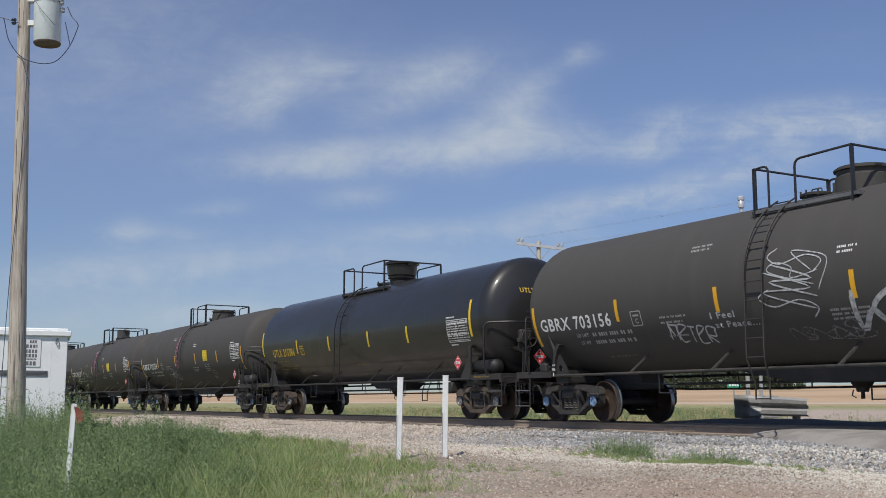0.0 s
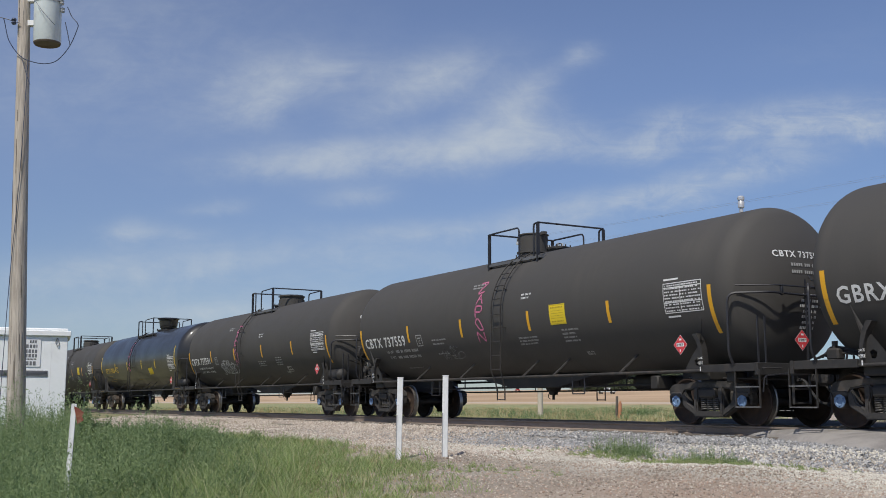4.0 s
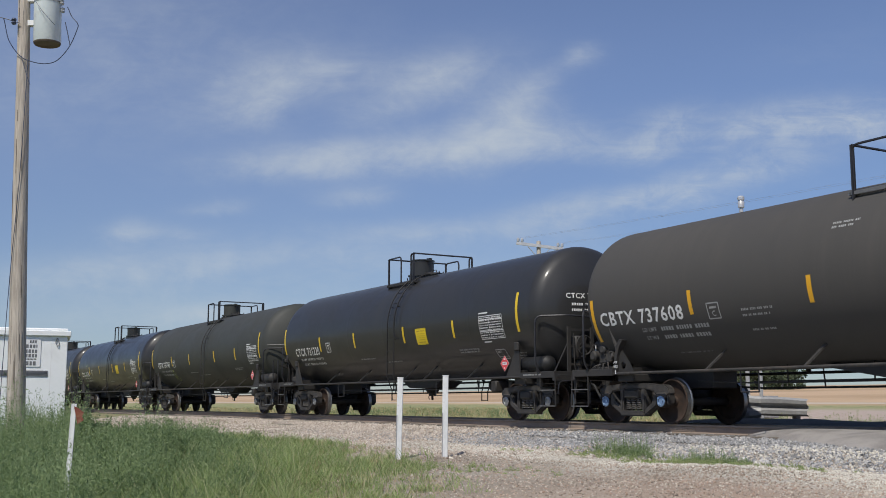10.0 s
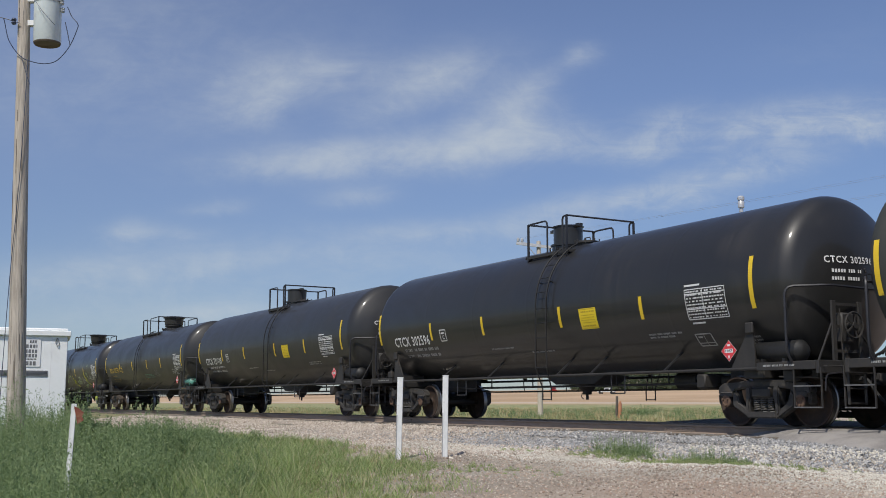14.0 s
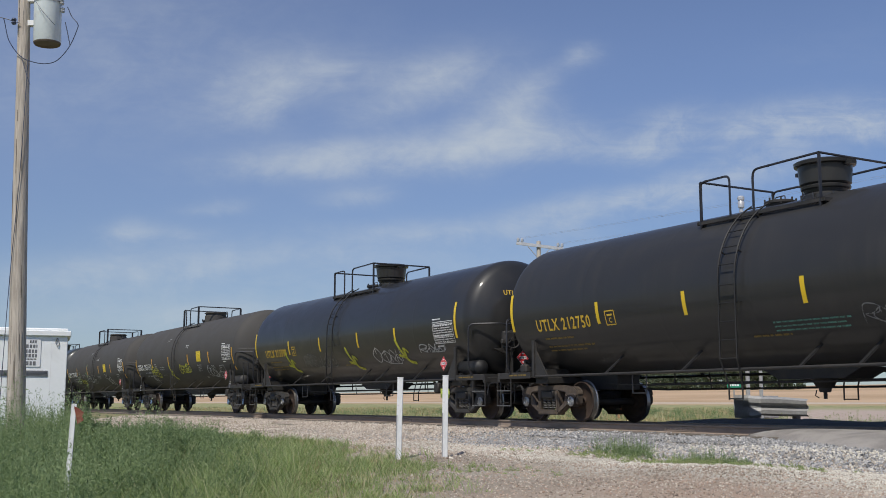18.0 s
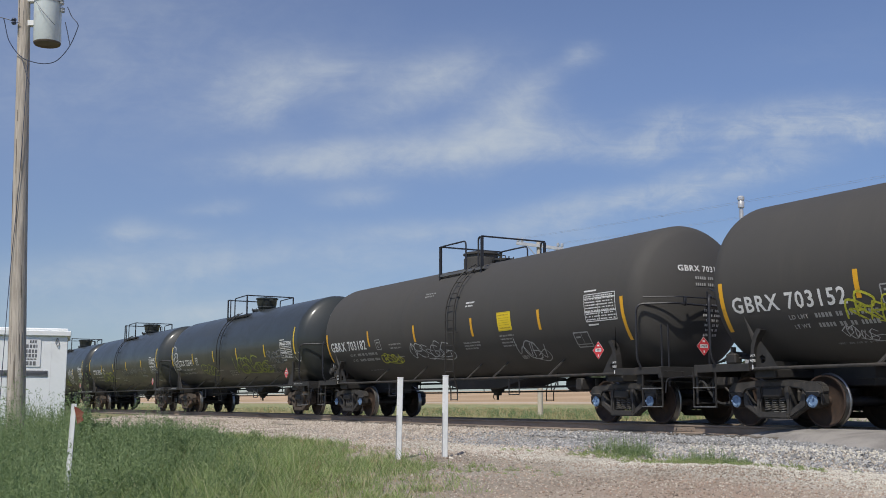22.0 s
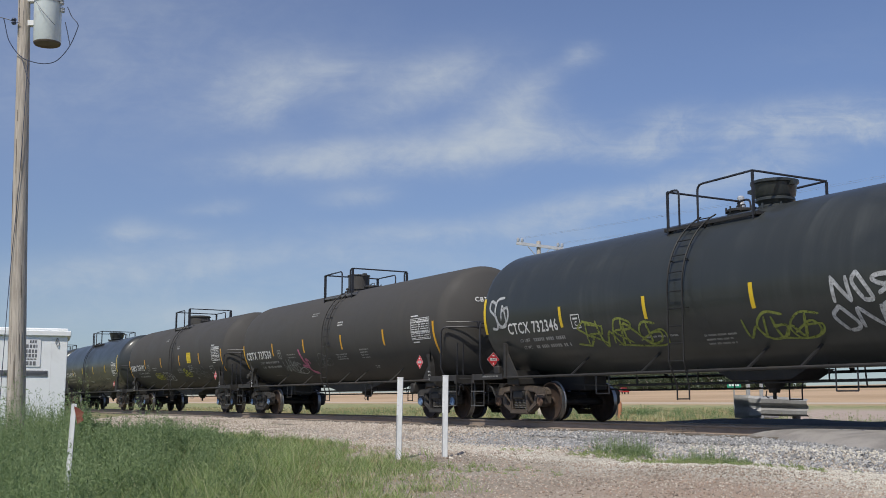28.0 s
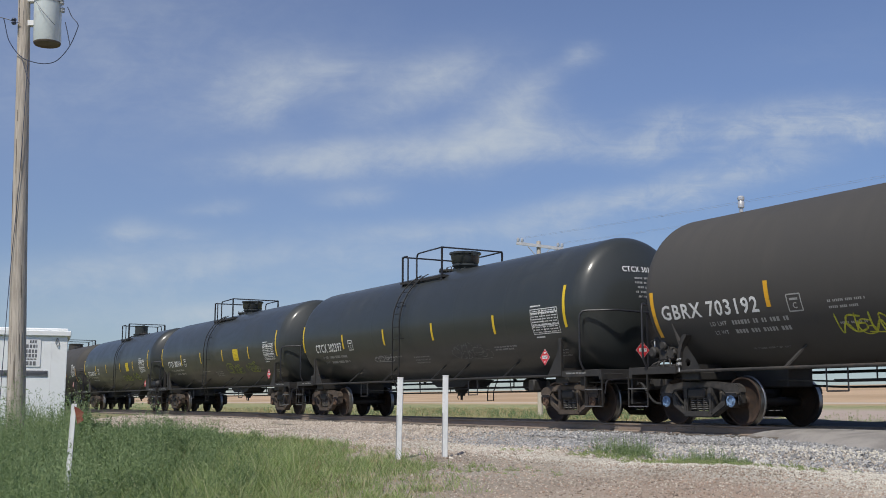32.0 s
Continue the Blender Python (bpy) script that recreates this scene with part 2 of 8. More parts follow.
M["acid"] = surf("acid_yellow_spray_paint", (0.50, 0.52, 0.04), (0.62, 0.60, 0.06), 0.6, 0, 30, 0.0, 2, dirt=(0.26, 0.27, 0.04))
M["moss"] = surf("olive_green_spray_paint", (0.23, 0.27, 0.05), (0.34, 0.38, 0.08), 0.6, 0, 30, 0.0, 2, dirt=(0.10, 0.13, 0.04))
M["teal"] = surf("teal_spray_paint", (0.10, 0.34, 0.27), (0.16, 0.42, 0.33), 0.6, 0, 30, 0.0, 2, dirt=(0.06, 0.13, 0.11))
M["teal_res"] = surf("dark_green_tank_with_teal_spray", (0.020, 0.040, 0.034), (0.030, 0.055, 0.045), 0.5, 0, 12, 0.2, 5.0, dirt=(0.12, 0.36, 0.28), dirt_at=(0.5, 0.6))
M["rail"] = surf("brown_rail_steel", (0.23, 0.175, 0.135), (0.35, 0.28, 0.22), 0.75, 0, 20, 0.2, 2.0, dirt=(0.16, 0.115, 0.085), stretch=(0.2, 1, 1))
M["railhead"] = surf("polished_rail_head", (0.11, 0.10, 0.095), (0.20, 0.19, 0.18), 0.48, 0.7, 30, 0.05)
M["tie"] = surf("grey_weathered_tie", (0.10, 0.085, 0.07), (0.19, 0.165, 0.14), 0.85, 0, 18, 0.5, 2, stretch=(1, 0.15, 1), vary=0.2)
M["wood"] = surf("weathered_pole_wood", (0.30, 0.255, 0.21), (0.68, 0.61, 0.52), 0.85, 0, 30, 1.0, 6, dirt=(0.22, 0.175, 0.14), dirt_at=(0.52, 0.70), stretch=(1, 1, 0.07), bump_dist=0.02)
M["farwood"] = surf("bleached_pole_wood", (0.48, 0.43, 0.35), (0.60, 0.54, 0.45), 0.8, 0, 26, 0.3, 3, stretch=(1, 1, 0.06))
M["can"] = surf("pale_grey_enamel", (0.60, 0.66, 0.65), (0.70, 0.75, 0.73), 0.35, 0, 14, 0.05, 2, dirt=(0.42, 0.44, 0.42))
M["canbase"] = surf("rust_stained_underside", (0.10, 0.075, 0.05), (0.17, 0.13, 0.09), 0.7, 0, 14, 0.1, 2)
M["porcelain"] = surf("grey_porcelain", (0.34, 0.36, 0.38), (0.44, 0.46, 0.48), 0.25, 0, 14, 0.0, 2)
M["wire"] = surf("blue_grey_cable", (0.035, 0.048, 0.085), (0.055, 0.07, 0.12), 0.5, 0, 30, 0.1)
M["hut"] = surf("white_painted_steel", (0.85, 0.87, 0.86), (0.90, 0.91, 0.90), 0.45, 0, 10, 0.05, 1.2, dirt=(0.80, 0.81, 0.79))
M["panel"] = surf("white_sign_sheet", (0.78, 0.78, 0.77), (0.84, 0.84, 0.83), 0.45, 0, 10, 0.0, 1.2)
M["vent"] = surf("grey_louvre", (0.14, 0.14, 0.145), (0.22, 0.22, 0.225), 0.5, 0.3, 20, 0.1)
M["post"] = surf("chalky_white_post", (0.66, 0.67, 0.66), (0.82, 0.82, 0.81), 0.65, 0, 26, 0.3, 9, dirt=(0.42, 0.39, 0.35), dirt_at=(0.58, 0.72), stretch=(1, 1, 0.3))
M["reflector"] = surf("rusted_red_flag_plate", (0.15, 0.032, 0.020), (0.25, 0.075, 0.04), 0.7, 0, 30, 0.3, 9, dirt=(0.26, 0.15, 0.09), dirt_at=(0.48, 0.6))
M["galv"] = surf("dull_galvanised_steel", (0.30, 0.30, 0.30), (0.42, 0.42, 0.415), 0.55, 0.2, 16, 0.15, 2)
M["silver"] = surf("aluminium_paint", (0.50, 0.50, 0.50), (0.64, 0.64, 0.63), 0.4, 0.3, 16, 0.1, 2)
M["asphalt"] = surf("sun_bleached_asphalt", (0.20, 0.185, 0.17), (0.34, 0.315, 0.29), 0.95, 0, 60, 0.9, 1.4, dirt=(0.35, 0.325, 0.295), dirt_at=(0.40, 0.70))
M["darkasphalt"] = surf("dark_asphalt", (0.036, 0.032, 0.028), (0.075, 0.066, 0.057), 0.9, 0, 40, 0.6, 0.8)
M["signgreen"] = surf("green_sign_sheet", (0.02, 0.24, 0.14), (0.03, 0.30, 0.18), 0.4, 0, 10, 0.0)
M["marker"] = surf("orange_marker_tube", (0.40, 0.17, 0.085), (0.50, 0.24, 0.13), 0.7, 0, 10, 0.0, 4, dirt=(0.30, 0.17, 0.10))
M["redpaint"] = surf("red_car_paint", (0.42, 0.02, 0.02), (0.48, 0.03, 0.03), 0.25, 0, 10, 0.0)
M["whitepaint"] = surf("white_car_paint", (0.66, 0.66, 0.66), (0.74, 0.74, 0.74), 0.25, 0, 10, 0.0)
M["glass"] = surf("dark_car_glass", (0.02, 0.025, 0.03), (0.03, 0.035, 0.04), 0.08, 0, 10, 0.0)
M["rubber"] = surf("black_rubber", (0.02, 0.02, 0.02), (0.04, 0.04, 0.04), 0.8, 0, 20, 0.2)


def thin_out(m, lo, hi):
    """Lets the steel show through a sprayed line in fine patches."""
    nt = m.node_tree
    tc = nt.nodes.new("ShaderNodeTexCoord").outputs["Object"]
    n = noisen(nt, tc, 16, 5, 0.7)
    nt.links.new(ramp(nt, n, 0.30, 0.60, lo, hi), nt.nodes["Principled BSDF"].inputs["Alpha"])


for k in ("pink", "spray", "acid", "moss", "teal"):
    thin_out(M[k], 0.45, 1.0)
thin_out(M["greyspray"], 0.15, 0.9)


def island_mat(name, cols, rough=0.7, trans=0.0, grain=1.3):
    """Colour picked stone by stone or leaf by leaf."""
    m = bpy.data.materials.new(name)
    m.use_nodes = True
    nt = m.node_tree
    b = nt.nodes["Principled BSDF"]
    rnd = nt.nodes.new("ShaderNodeNewGeometry").outputs["Random Per Island"]
    cr = nt.nodes.new("ShaderNodeValToRGB")
    cr.color_ramp.elements[0].color = (*cols[0], 1)
    cr.color_ramp.elements[1].color = (*cols[-1], 1)
    for i, c in enumerate(cols[1:-1], 1):
        cr.color_ramp.elements.new(i / (len(cols) - 1)).color = (*c, 1)
    nt.links.new(rnd, cr.inputs[0])
    tc = nt.nodes.new("ShaderNodeTexCoord").outputs["Object"]
    n = noisen(nt, tc, grain, 4, 0.6)
    col = mixc(nt, ramp(nt, n, 0.5, 0.72, 0.0, 0.5), cr.outputs[0], tuple(c * 0.7 for c in cols[0]))
    col = mixc(nt, ramp(nt, n, 0.28, 0.46, 0.45, 0.0), col, tuple(min(1, c * 1.35) for c in cols[-2]))
    nt.links.new(col, b.inputs["Base Color"])
    b.inputs["Roughness"].default_value = rough
    if trans:
        tr = nt.nodes.new("ShaderNodeBsdfTranslucent")
        nt.links.new(col, tr.inputs[0])
        mx = nt.nodes.new("ShaderNodeMixShader")
        mx.inputs[0].default_value = trans
        nt.links.new(b.outputs[0], mx.inputs[1])
        nt.links.new(tr.outputs[0], mx.inputs[2])
        nt.links.new(mx.outputs[0], nt.nodes["Material Output"].inputs[0])
    return m


M["weed"] = island_mat("dusty_green_weed_leaf", [(0.115, 0.185, 0.080), (0.215, 0.300, 0.125), (0.34, 0.42, 0.205), (0.165, 0.25, 0.105)], 0.6, 0.5, 1.3)
M["grass"] = island_mat("fresh_green_grass", [(0.19, 0.275, 0.085), (0.28, 0.375, 0.13), (0.39, 0.46, 0.195), (0.50, 0.48, 0.28)], 0.6, 0.45)
M["meadow"] = island_mat("meadow_grass_blade", [(0.25, 0.30, 0.14), (0.32, 0.37, 0.17), (0.42, 0.43, 0.23), (0.50, 0.45, 0.28)], 0.6, 0.45, 0.12)
M["straw"] = island_mat("dry_straw_grass", [(0.40, 0.32, 0.17), (0.50, 0.40, 0.22), (0.30, 0.30, 0.13)], 0.7, 0.2)
M["pinkstone"] = island_mat("pinkish_crushed_ballast", [(0.27, 0.22, 0.175), (0.48, 0.405, 0.33), (0.62, 0.54, 0.45), (0.36, 0.30, 0.25), (0.72, 0.66, 0.57)], 0.85, 0.0, 0.5)
M["stone"] = island_mat("crushed_ballast", [(0.14, 0.143, 0.147), (0.31, 0.308, 0.300), (0.43, 0.42, 0.405), (0.21, 0.212, 0.216), (0.62, 0.60, 0.565)], 0.85, 0.0, 0.5)
M["palestone"] = island_mat("pale_limestone_chips", [(0.38, 0.345, 0.285), (0.57, 0.535, 0.46), (0.68, 0.645, 0.565), (0.44, 0.40, 0.335), (0.62, 0.585, 0.50)], 0.85)
M["pebble"] = island_mat("pale_road_gravel", [(0.22, 0.178, 0.140), (0.41, 0.345, 0.275), (0.58, 0.515, 0.43), (0.38, 0.27, 0.20), (0.29, 0.25, 0.215)], 0.85)
M["leaf"] = island_mat("dark_tree_leaf", [(0.06, 0.085, 0.045), (0.085, 0.115, 0.06), (0.11, 0.135, 0.075)], 0.6, 0.3)


def ground_mat():
    m = bpy.data.materials.new("ballast_gravel_dirt_and_field")
    m.use_nodes = True
    nt = m.node_tree
    b = nt.nodes["Principled BSDF"]
    tc = nt.nodes.new("ShaderNodeTexCoord").outputs["Object"]
    sep = nt.nodes.new("ShaderNodeSeparateXYZ")
    nt.links.new(tc, sep.inputs[0])
    x, y = sep.outputs[0], sep.outputs[1]
    n1 = noisen(nt, tc, 0.45, 5, 0.6, 0.5)
    n2 = noisen(nt, tc, 2.2, 5, 0.65)
    n3 = noisen(nt, tc, 26, 4, 0.7)
    vor = nt.nodes.new("ShaderNodeTexVoronoi")
    vor.inputs["Scale"].default_value = 22
    nt.links.new(tc, vor.inputs["Vector"])
    wob = mathn(nt, "MULTIPLY", mathn(nt, "SUBTRACT", n1, 0.5), 5.0)
    wob2 = mathn(nt, "MULTIPLY", mathn(nt, "SUBTRACT", n2, 0.5), 2.0)
    yy = mathn(nt, "ADD", mathn(nt, "ADD", y, wob2), mathn(nt, "MULTIPLY", wob, 0.25))
    ballast = mixc(nt, ramp(nt, n2, 0.35, 0.7), (0.165, 0.158, 0.148), (0.30, 0.282, 0.255))
    ballast = mixc(nt, vor.outputs["Distance"], ballast, (0.44, 0.40, 0.345))
    pale = mixc(nt, ramp(nt, n3, 0.3, 0.7), (0.36, 0.33, 0.275), (0.64, 0.60, 0.515))
    red = mixc(nt, ramp(nt, n1, 0.40, 0.66), (0.40, 0.275, 0.20), (0.38, 0.32, 0.255))
    drab = mixc(nt, ramp(nt, n1, 0.40, 0.66), (0.28, 0.24, 0.185), (0.36, 0.325, 0.265))
    red = mixc(nt, ramp(nt, mathn(nt, "ADD", x, wob), -11.5, -6.5), drab, red)
    red = mixc(nt, ramp(nt, n3, 0.42, 0.72, 0, 0.7), red, (0.47, 0.415, 0.345))
    soil = mixc(nt, ramp(nt, n2, 0.35, 0.65), (0.15, 0.17, 0.07), (0.30, 0.26, 0.15))
    col = mixc(nt, ramp(nt, yy, -4.7, -3.7), pale, ballast)
    col = mixc(nt, ramp(nt, yy, -8.0, -6.2), red, col)
    # weedy soil away from the road
    edge = mathn(nt, "ADD", mathn(nt, "MULTIPLY", x, 0.35), mathn(nt, "MULTIPLY", y, 1.0))
    edge = mathn(nt, "ADD", edge, wob2)
    col = mixc(nt, ramp(nt, edge, -15.6, -13.6), soil, col)
    # far side
    green = mixc(nt, ramp(nt, n1, 0.35, 0.65), (0.20, 0.24, 0.09), (0.36, 0.33, 0.17))
    green = mixc(nt, ramp(nt, n2, 0.5, 0.7, 0, 0.6), green, (0.34, 0.28, 0.14))
    tan = mixc(nt, ramp(nt, noisen(nt, mapping(nt, tc, (0.02, 0.02, 1)), 1.0, 4), 0.35, 0.65), (0.42, 0.29, 0.17), (0.54, 0.38, 0.24))
    far = mixc(nt, ramp(nt, mathn(nt, "ADD", y, mathn(nt, "MULTIPLY", wob, 1.5)), 104, 116), green, tan)
    # a pale farm road along the edge of the ploughed field
    lane = mathn(nt, "ABSOLUTE", mathn(nt, "SUBTRACT", mathn(nt, "ADD", y, mathn(nt, "MULTIPLY", wob, 0.4)), 117))
    far = mixc(nt, ramp(nt, lane, 1.0, 3.5, 0.8, 0.0), far, (0.55, 0.49, 0.41))
    road = mathn(nt, "ADD", mathn(nt, "ADD", x, mathn(nt, "MULTIPLY", y, 0.86)), mathn(nt, "ADD", wob2, 17.0))
    dust = mixc(nt, ramp(nt, n2, 0.3, 0.7), (0.40, 0.31, 0.25), (0.50, 0.41, 0.345))
    near_road = mathn(nt, "MULTIPLY", ramp(nt, road, -1.2, 1.2), ramp(nt, mathn(nt, "ADD", y, mathn(nt, "MULTIPLY", wob, 2.0)), 70, 105, 1.0, 0.0))
    far = mixc(nt, near_road, far, dust)
    col = mixc(nt, ramp(nt, mathn(nt, "ADD", y, wob2), 2.8, 4.4), col, far)
    nt.links.new(col, b.inputs["Base Color"])
    b.inputs["Roughness"].default_value = 0.95
    bp = nt.nodes.new("ShaderNodeBump")
    bp.inputs["Strength"].default_value = 0.7
    bp.inputs["Distance"].default_value = 0.03
    nt.links.new(mathn(nt, "ADD", n3, vor.outputs["Distance"]), bp.inputs["Height"])
    nt.links.new(bp.outputs[0], b.inputs["Normal"])
    return m


M["ground"] = ground_mat()


# ---- mesh helpers ----
def part(name, bm, material, parent=None, label="", loc=None, smooth=None):
    """Links a bmesh, or a mesh that is to be shared, as one object under a thing or a part."""
    if isinstance(bm, bmesh.types.BMesh):
        me = bpy.data.meshes.new(name)
        if smooth is not None:
            for f in bm.faces:
                f.smooth = True
        bm.to_mesh(me)
        bm.free()
        if smooth is not None:
            me.set_sharp_from_angle(angle=radians(smooth))
        for m in material if isinstance(material, (list, tuple)) else [material]:
            me.materials.append(M[m] if isinstance(m, str) else m)
    else:
        me = bm
    ob = new(name, me)
    if parent is not None:
        ob.parent = parent
    if loc is not None:
        ob.location = loc
    if label:
        ob["label"] = label
    return ob


def empty(name, m=None):
    ob = new(name)
    ob.empty_display_size = 0.3
    if m is not None:
        ob.matrix_world = m
    return ob


def box(bm, x0, x1, y0, y1, z0, z1, mi=0, bevel=0.0):
    r = bmesh.ops.create_cube(bm, size=1.0, matrix=Matrix.LocRotScale(((x0 + x1) / 2, (y0 + y1) / 2, (z0 + z1) / 2), None, (abs(x1 - x0), abs(y1 - y0), abs(z1 - z0))))
    vs = set(r["verts"])
    fs = [f for f in bm.faces if all(v in vs for v in f.verts)]
    for f in fs:
        f.material_index = mi
    if bevel:
        es = list({e for f in fs for e in f.edges})
        bmesh.ops.bevel(bm, geom=es, offset=bevel, segments=1, affect="EDGES", clamp_overlap=True)
    return bm


def cyl(bm, a, b, r, seg=12, r2=None, mi=0, caps=True):
    a, b = Vector(a), Vector(b)
    d = b - a
    m = Matrix.Translation((a + b) / 2) @ d.to_track_quat("Z", "Y").to_matrix().to_4x4()
    r_ = bmesh.ops.create_cone(bm, cap_ends=caps, segments=seg, radius1=r, radius2=r if r2 is None else r2, depth=d.length, matrix=m)
    vs = set(r_["verts"])
    if mi:
        for f in bm.faces:
            if all(v in vs for v in f.verts):
                f.material_index = mi
    return bm


def bar(bm, a, b, w, h, mi=0, upv=(0, 0, 1)):
    """A straight bar of a box section from a to b."""
    a, b = Vector(a), Vector(b)
    d = (b - a).normalized()
    u = Vector(upv)
    if abs(d.dot(u)) > 0.999:
        u = Vector((1, 0, 0))
    s = d.cross(u).normalized()
    u = s.cross(d)
    vs = [bm.verts.new(p + s * i * w / 2 + u * j * h / 2) for p in (a, b) for i, j in ((-1, -1), (1, -1), (1, 1), (-1, 1))]
    for q in ((3, 2, 1, 0), (4, 5, 6, 7), (0, 1, 5, 4), (1, 2, 6, 5), (2, 3, 7, 6), (3, 0, 4, 7)):
        f = bm.faces.new([vs[i] for i in q])
        f.material_index = mi
    return bm


def tube(bm, pts, r=0.02, seg=6, round_corners=0.0, closed=False):
    """A bent tube along points; corners may be rounded."""
    pts = [Vector(p) for p in pts]
    if round_corners:
        out = [pts[0]]
        for i in range(1, len(pts) - 1):
            a, p, c = pts[i - 1], pts[i], pts[i + 1]
            k = min(round_corners, (a - p).length * 0.45, (c - p).length * 0.45)
            p0, p1 = p + (a - p).normalized() * k, p + (c - p).normalized() * k
            for t in (0, 0.33, 0.67, 1):
                out.append(p0 * (1 - t) ** 2 + p * 2 * t * (1 - t) + p1 * t * t)
        out.append(pts[-1])
        pts = out
    rings = []
    n = len(pts)
    s = None
    for i, p in enumerate(pts):
        d = (pts[min(i + 1, n - 1)] - pts[max(i - 1, 0)]).normalized()
        if s is None:
            s = d.cross(Vector((0.31, 0.17, 0.93)))
            if s.length < 0.2:
                s = d.cross(Vector((1, 0, 0)))
        # carry the section along without twisting it
        s = (s - d * s.dot(d)).normalized()
        u = s.cross(d)
        rings.append([bm.verts.new(p + (s * math.cos(2 * math.pi * j / seg) + u * math.sin(2 * math.pi * j / seg)) * r) for j in range(seg)])
    for a, b in zip(rings, rings[1:]):
        for j in range(seg):
            bm.faces.new((a[j], a[(j + 1) % seg], b[(j + 1) % seg], b[j]))
    bm.faces.new(rings[0][::-1])
    bm.faces.new(rings[-1])
    return bm


def lathe(bm, prof, seg=32, axis="z", mats=None, centre=(0, 0, 0)):
    """Turns a profile of (radius, height) about an axis."""
    c = Vector(centre)
    rings = []
    for r, h in prof:
        ring = []
        for j in range(seg if r > 1e-6 else 1):
            a = 2 * math.pi * j / seg
            u, v = r * math.cos(a), r * math.sin(a)
            p = {"z": (u, v, h), "x": (h, u, v), "y": (v, h, u)}[axis]
            ring.append(bm.verts.new(c + Vector(p)))
        rings.append(ring)
    for k, (a, b) in enumerate(zip(rings, rings[1:])):
        for j in range(seg):
            j2 = (j + 1) % seg
            if len(a) == 1 and len(b) == 1:
                continue
            if len(a) == 1:
                f = bm.faces.new((a[0], b[j2], b[j]))
            elif len(b) == 1:
                f = bm.faces.new((a[j], a[j2], b[0]))
            else:
                f = bm.faces.new((a[j], a[j2], b[j2], b[j]))
            if mats:
                f.material_index = mats[k]
    return bm


BM = bmesh.new


# ---- ground, track, crossing ----
def height(x, y):
    """The lie of the land: ballast by the track, a dip towards the camera, a rising field far off."""
    near = np.interp(y, [-400, -30, -17, -14, -11, -8, -3.9, -2.1, -0.9, 0.9, 2.4, 4.2, 9.0, 60.0, 100.0, 190.0, 400.0, 2500.0],
                     [-1.4, -1.1, -0.98, -0.86, -0.56, -0.42, -0.41, -0.245, -0.20, -0.20, -0.25, -0.34, -0.30, -0.36, -0.2, 3.6, 9.2, 40.0])
    bump = 0.025 * (np.sin(x * 1.3 + y * 0.7) + np.sin(x * 0.37 - y * 1.9)) * (np.abs(y) > 2.5)
    return near + bump * (y < 60)


def grid_lines(fine_lo, fine_hi, step, far):
    mid = np.arange(fine_lo, fine_hi + 1e-6, step)
    out = [1.0 * step * 1.28 ** k for k in range(1, 60)]
    acc = np.cumsum(out)
    acc = acc[acc < far]
    return np.concatenate([fine_lo - acc[::-1], mid, fine_hi + acc])


def make_ground():
    xs, ys = grid_lines(-60, 6, 0.6, 2500), grid_lines(-20, 14, 0.3, 2500)
    gx, gy = np.meshgrid(xs, ys, indexing="ij")
    gz = height(gx, gy)
    v = np.stack([gx, gy, gz], -1).reshape(-1, 3)
    nx, ny = len(xs), len(ys)
    i, j = np.meshgrid(np.arange(nx - 1), np.arange(ny - 1), indexing="ij")
    a = (i * ny + j).ravel()
    f = np.stack([a, a + ny, a + ny + 1, a + 1], -1)
    me = bpy.data.meshes.new("ground")
    me.from_pydata(v.tolist(), [], f.tolist())
    me.shade_smooth()
    me.materials.append(M["ground"])
    tagged(new("ground", me), "dry ground of ballast, pale gravel, red dirt and fields", "ground", kind="structure")


make_ground()


def rail_profile():
    half = [(0.076, -0.180), (0.076, -0.168), (0.012, -0.148), (0.009, -0.045), (0.036, -0.036), (0.036, -0.006), (0.028, 0.0)]
    return [(-a, b) for a, b in half] + [(a, b) for a, b in half[::-1]]


def make_track():
    track = tagged(empty("railway_track"), "single track with brown steel rails on weathered ties", "track", kind="structure")
    prof = rail_profile()
    for side in (-1, 1):
        bm = BM()
        ends = []
        for x in (-560.0, 420.0):
            ends.append([bm.verts.new((x, side * 0.754 + a, b)) for a, b in prof])
        n = len(prof)
        for k in range(n):
            f = bm.faces.new((ends[0][k], ends[0][(k + 1) % n], ends[1][(k + 1) % n], ends[1][k]))
            f.material_index = 1 if min(prof[k][1], prof[(k + 1) % n][1]) > -0.01 else 0
        part("rail", bm, ["rail", "railhead"], track)
    bm = BM()
    box(bm, -0.115, 0.115, -1.30, 1.30, -0.33, -0.172, bevel=0.012)
    tie = None
    for k in range(190):
        x = -96 + k * 0.54
        if tie is None:
            ob = part("tie", bm, "tie", track)
            tie = ob.data
        else:
            ob = part("tie", tie, None, track)
        ob.location = (x + random.uniform(-0.03, 0.03), random.uniform(-0.03, 0.03), random.uniform(-0.012, 0.012))
        ob.rotation_euler.z = random.uniform(-0.012, 0.012)
    # bolted joint bars on the web of the near rail
    for x in (-16.9, -28.8, -40.7):
        bm = BM()
        box(bm, x - 0.45, x + 0.45, -0.754 - 0.030, -0.754 - 0.010, -0.145, -0.050, bevel=0.006)
        for k in range(6):
            cyl(bm, (x - 0.37 + k * 0.148, -0.783, -0.097), (x - 0.37 + k * 0.148, -0.806, -0.097), 0.013, 6)
        part("joint_bar", bm, "rail", track, "bolted steel joint bar")


make_track()


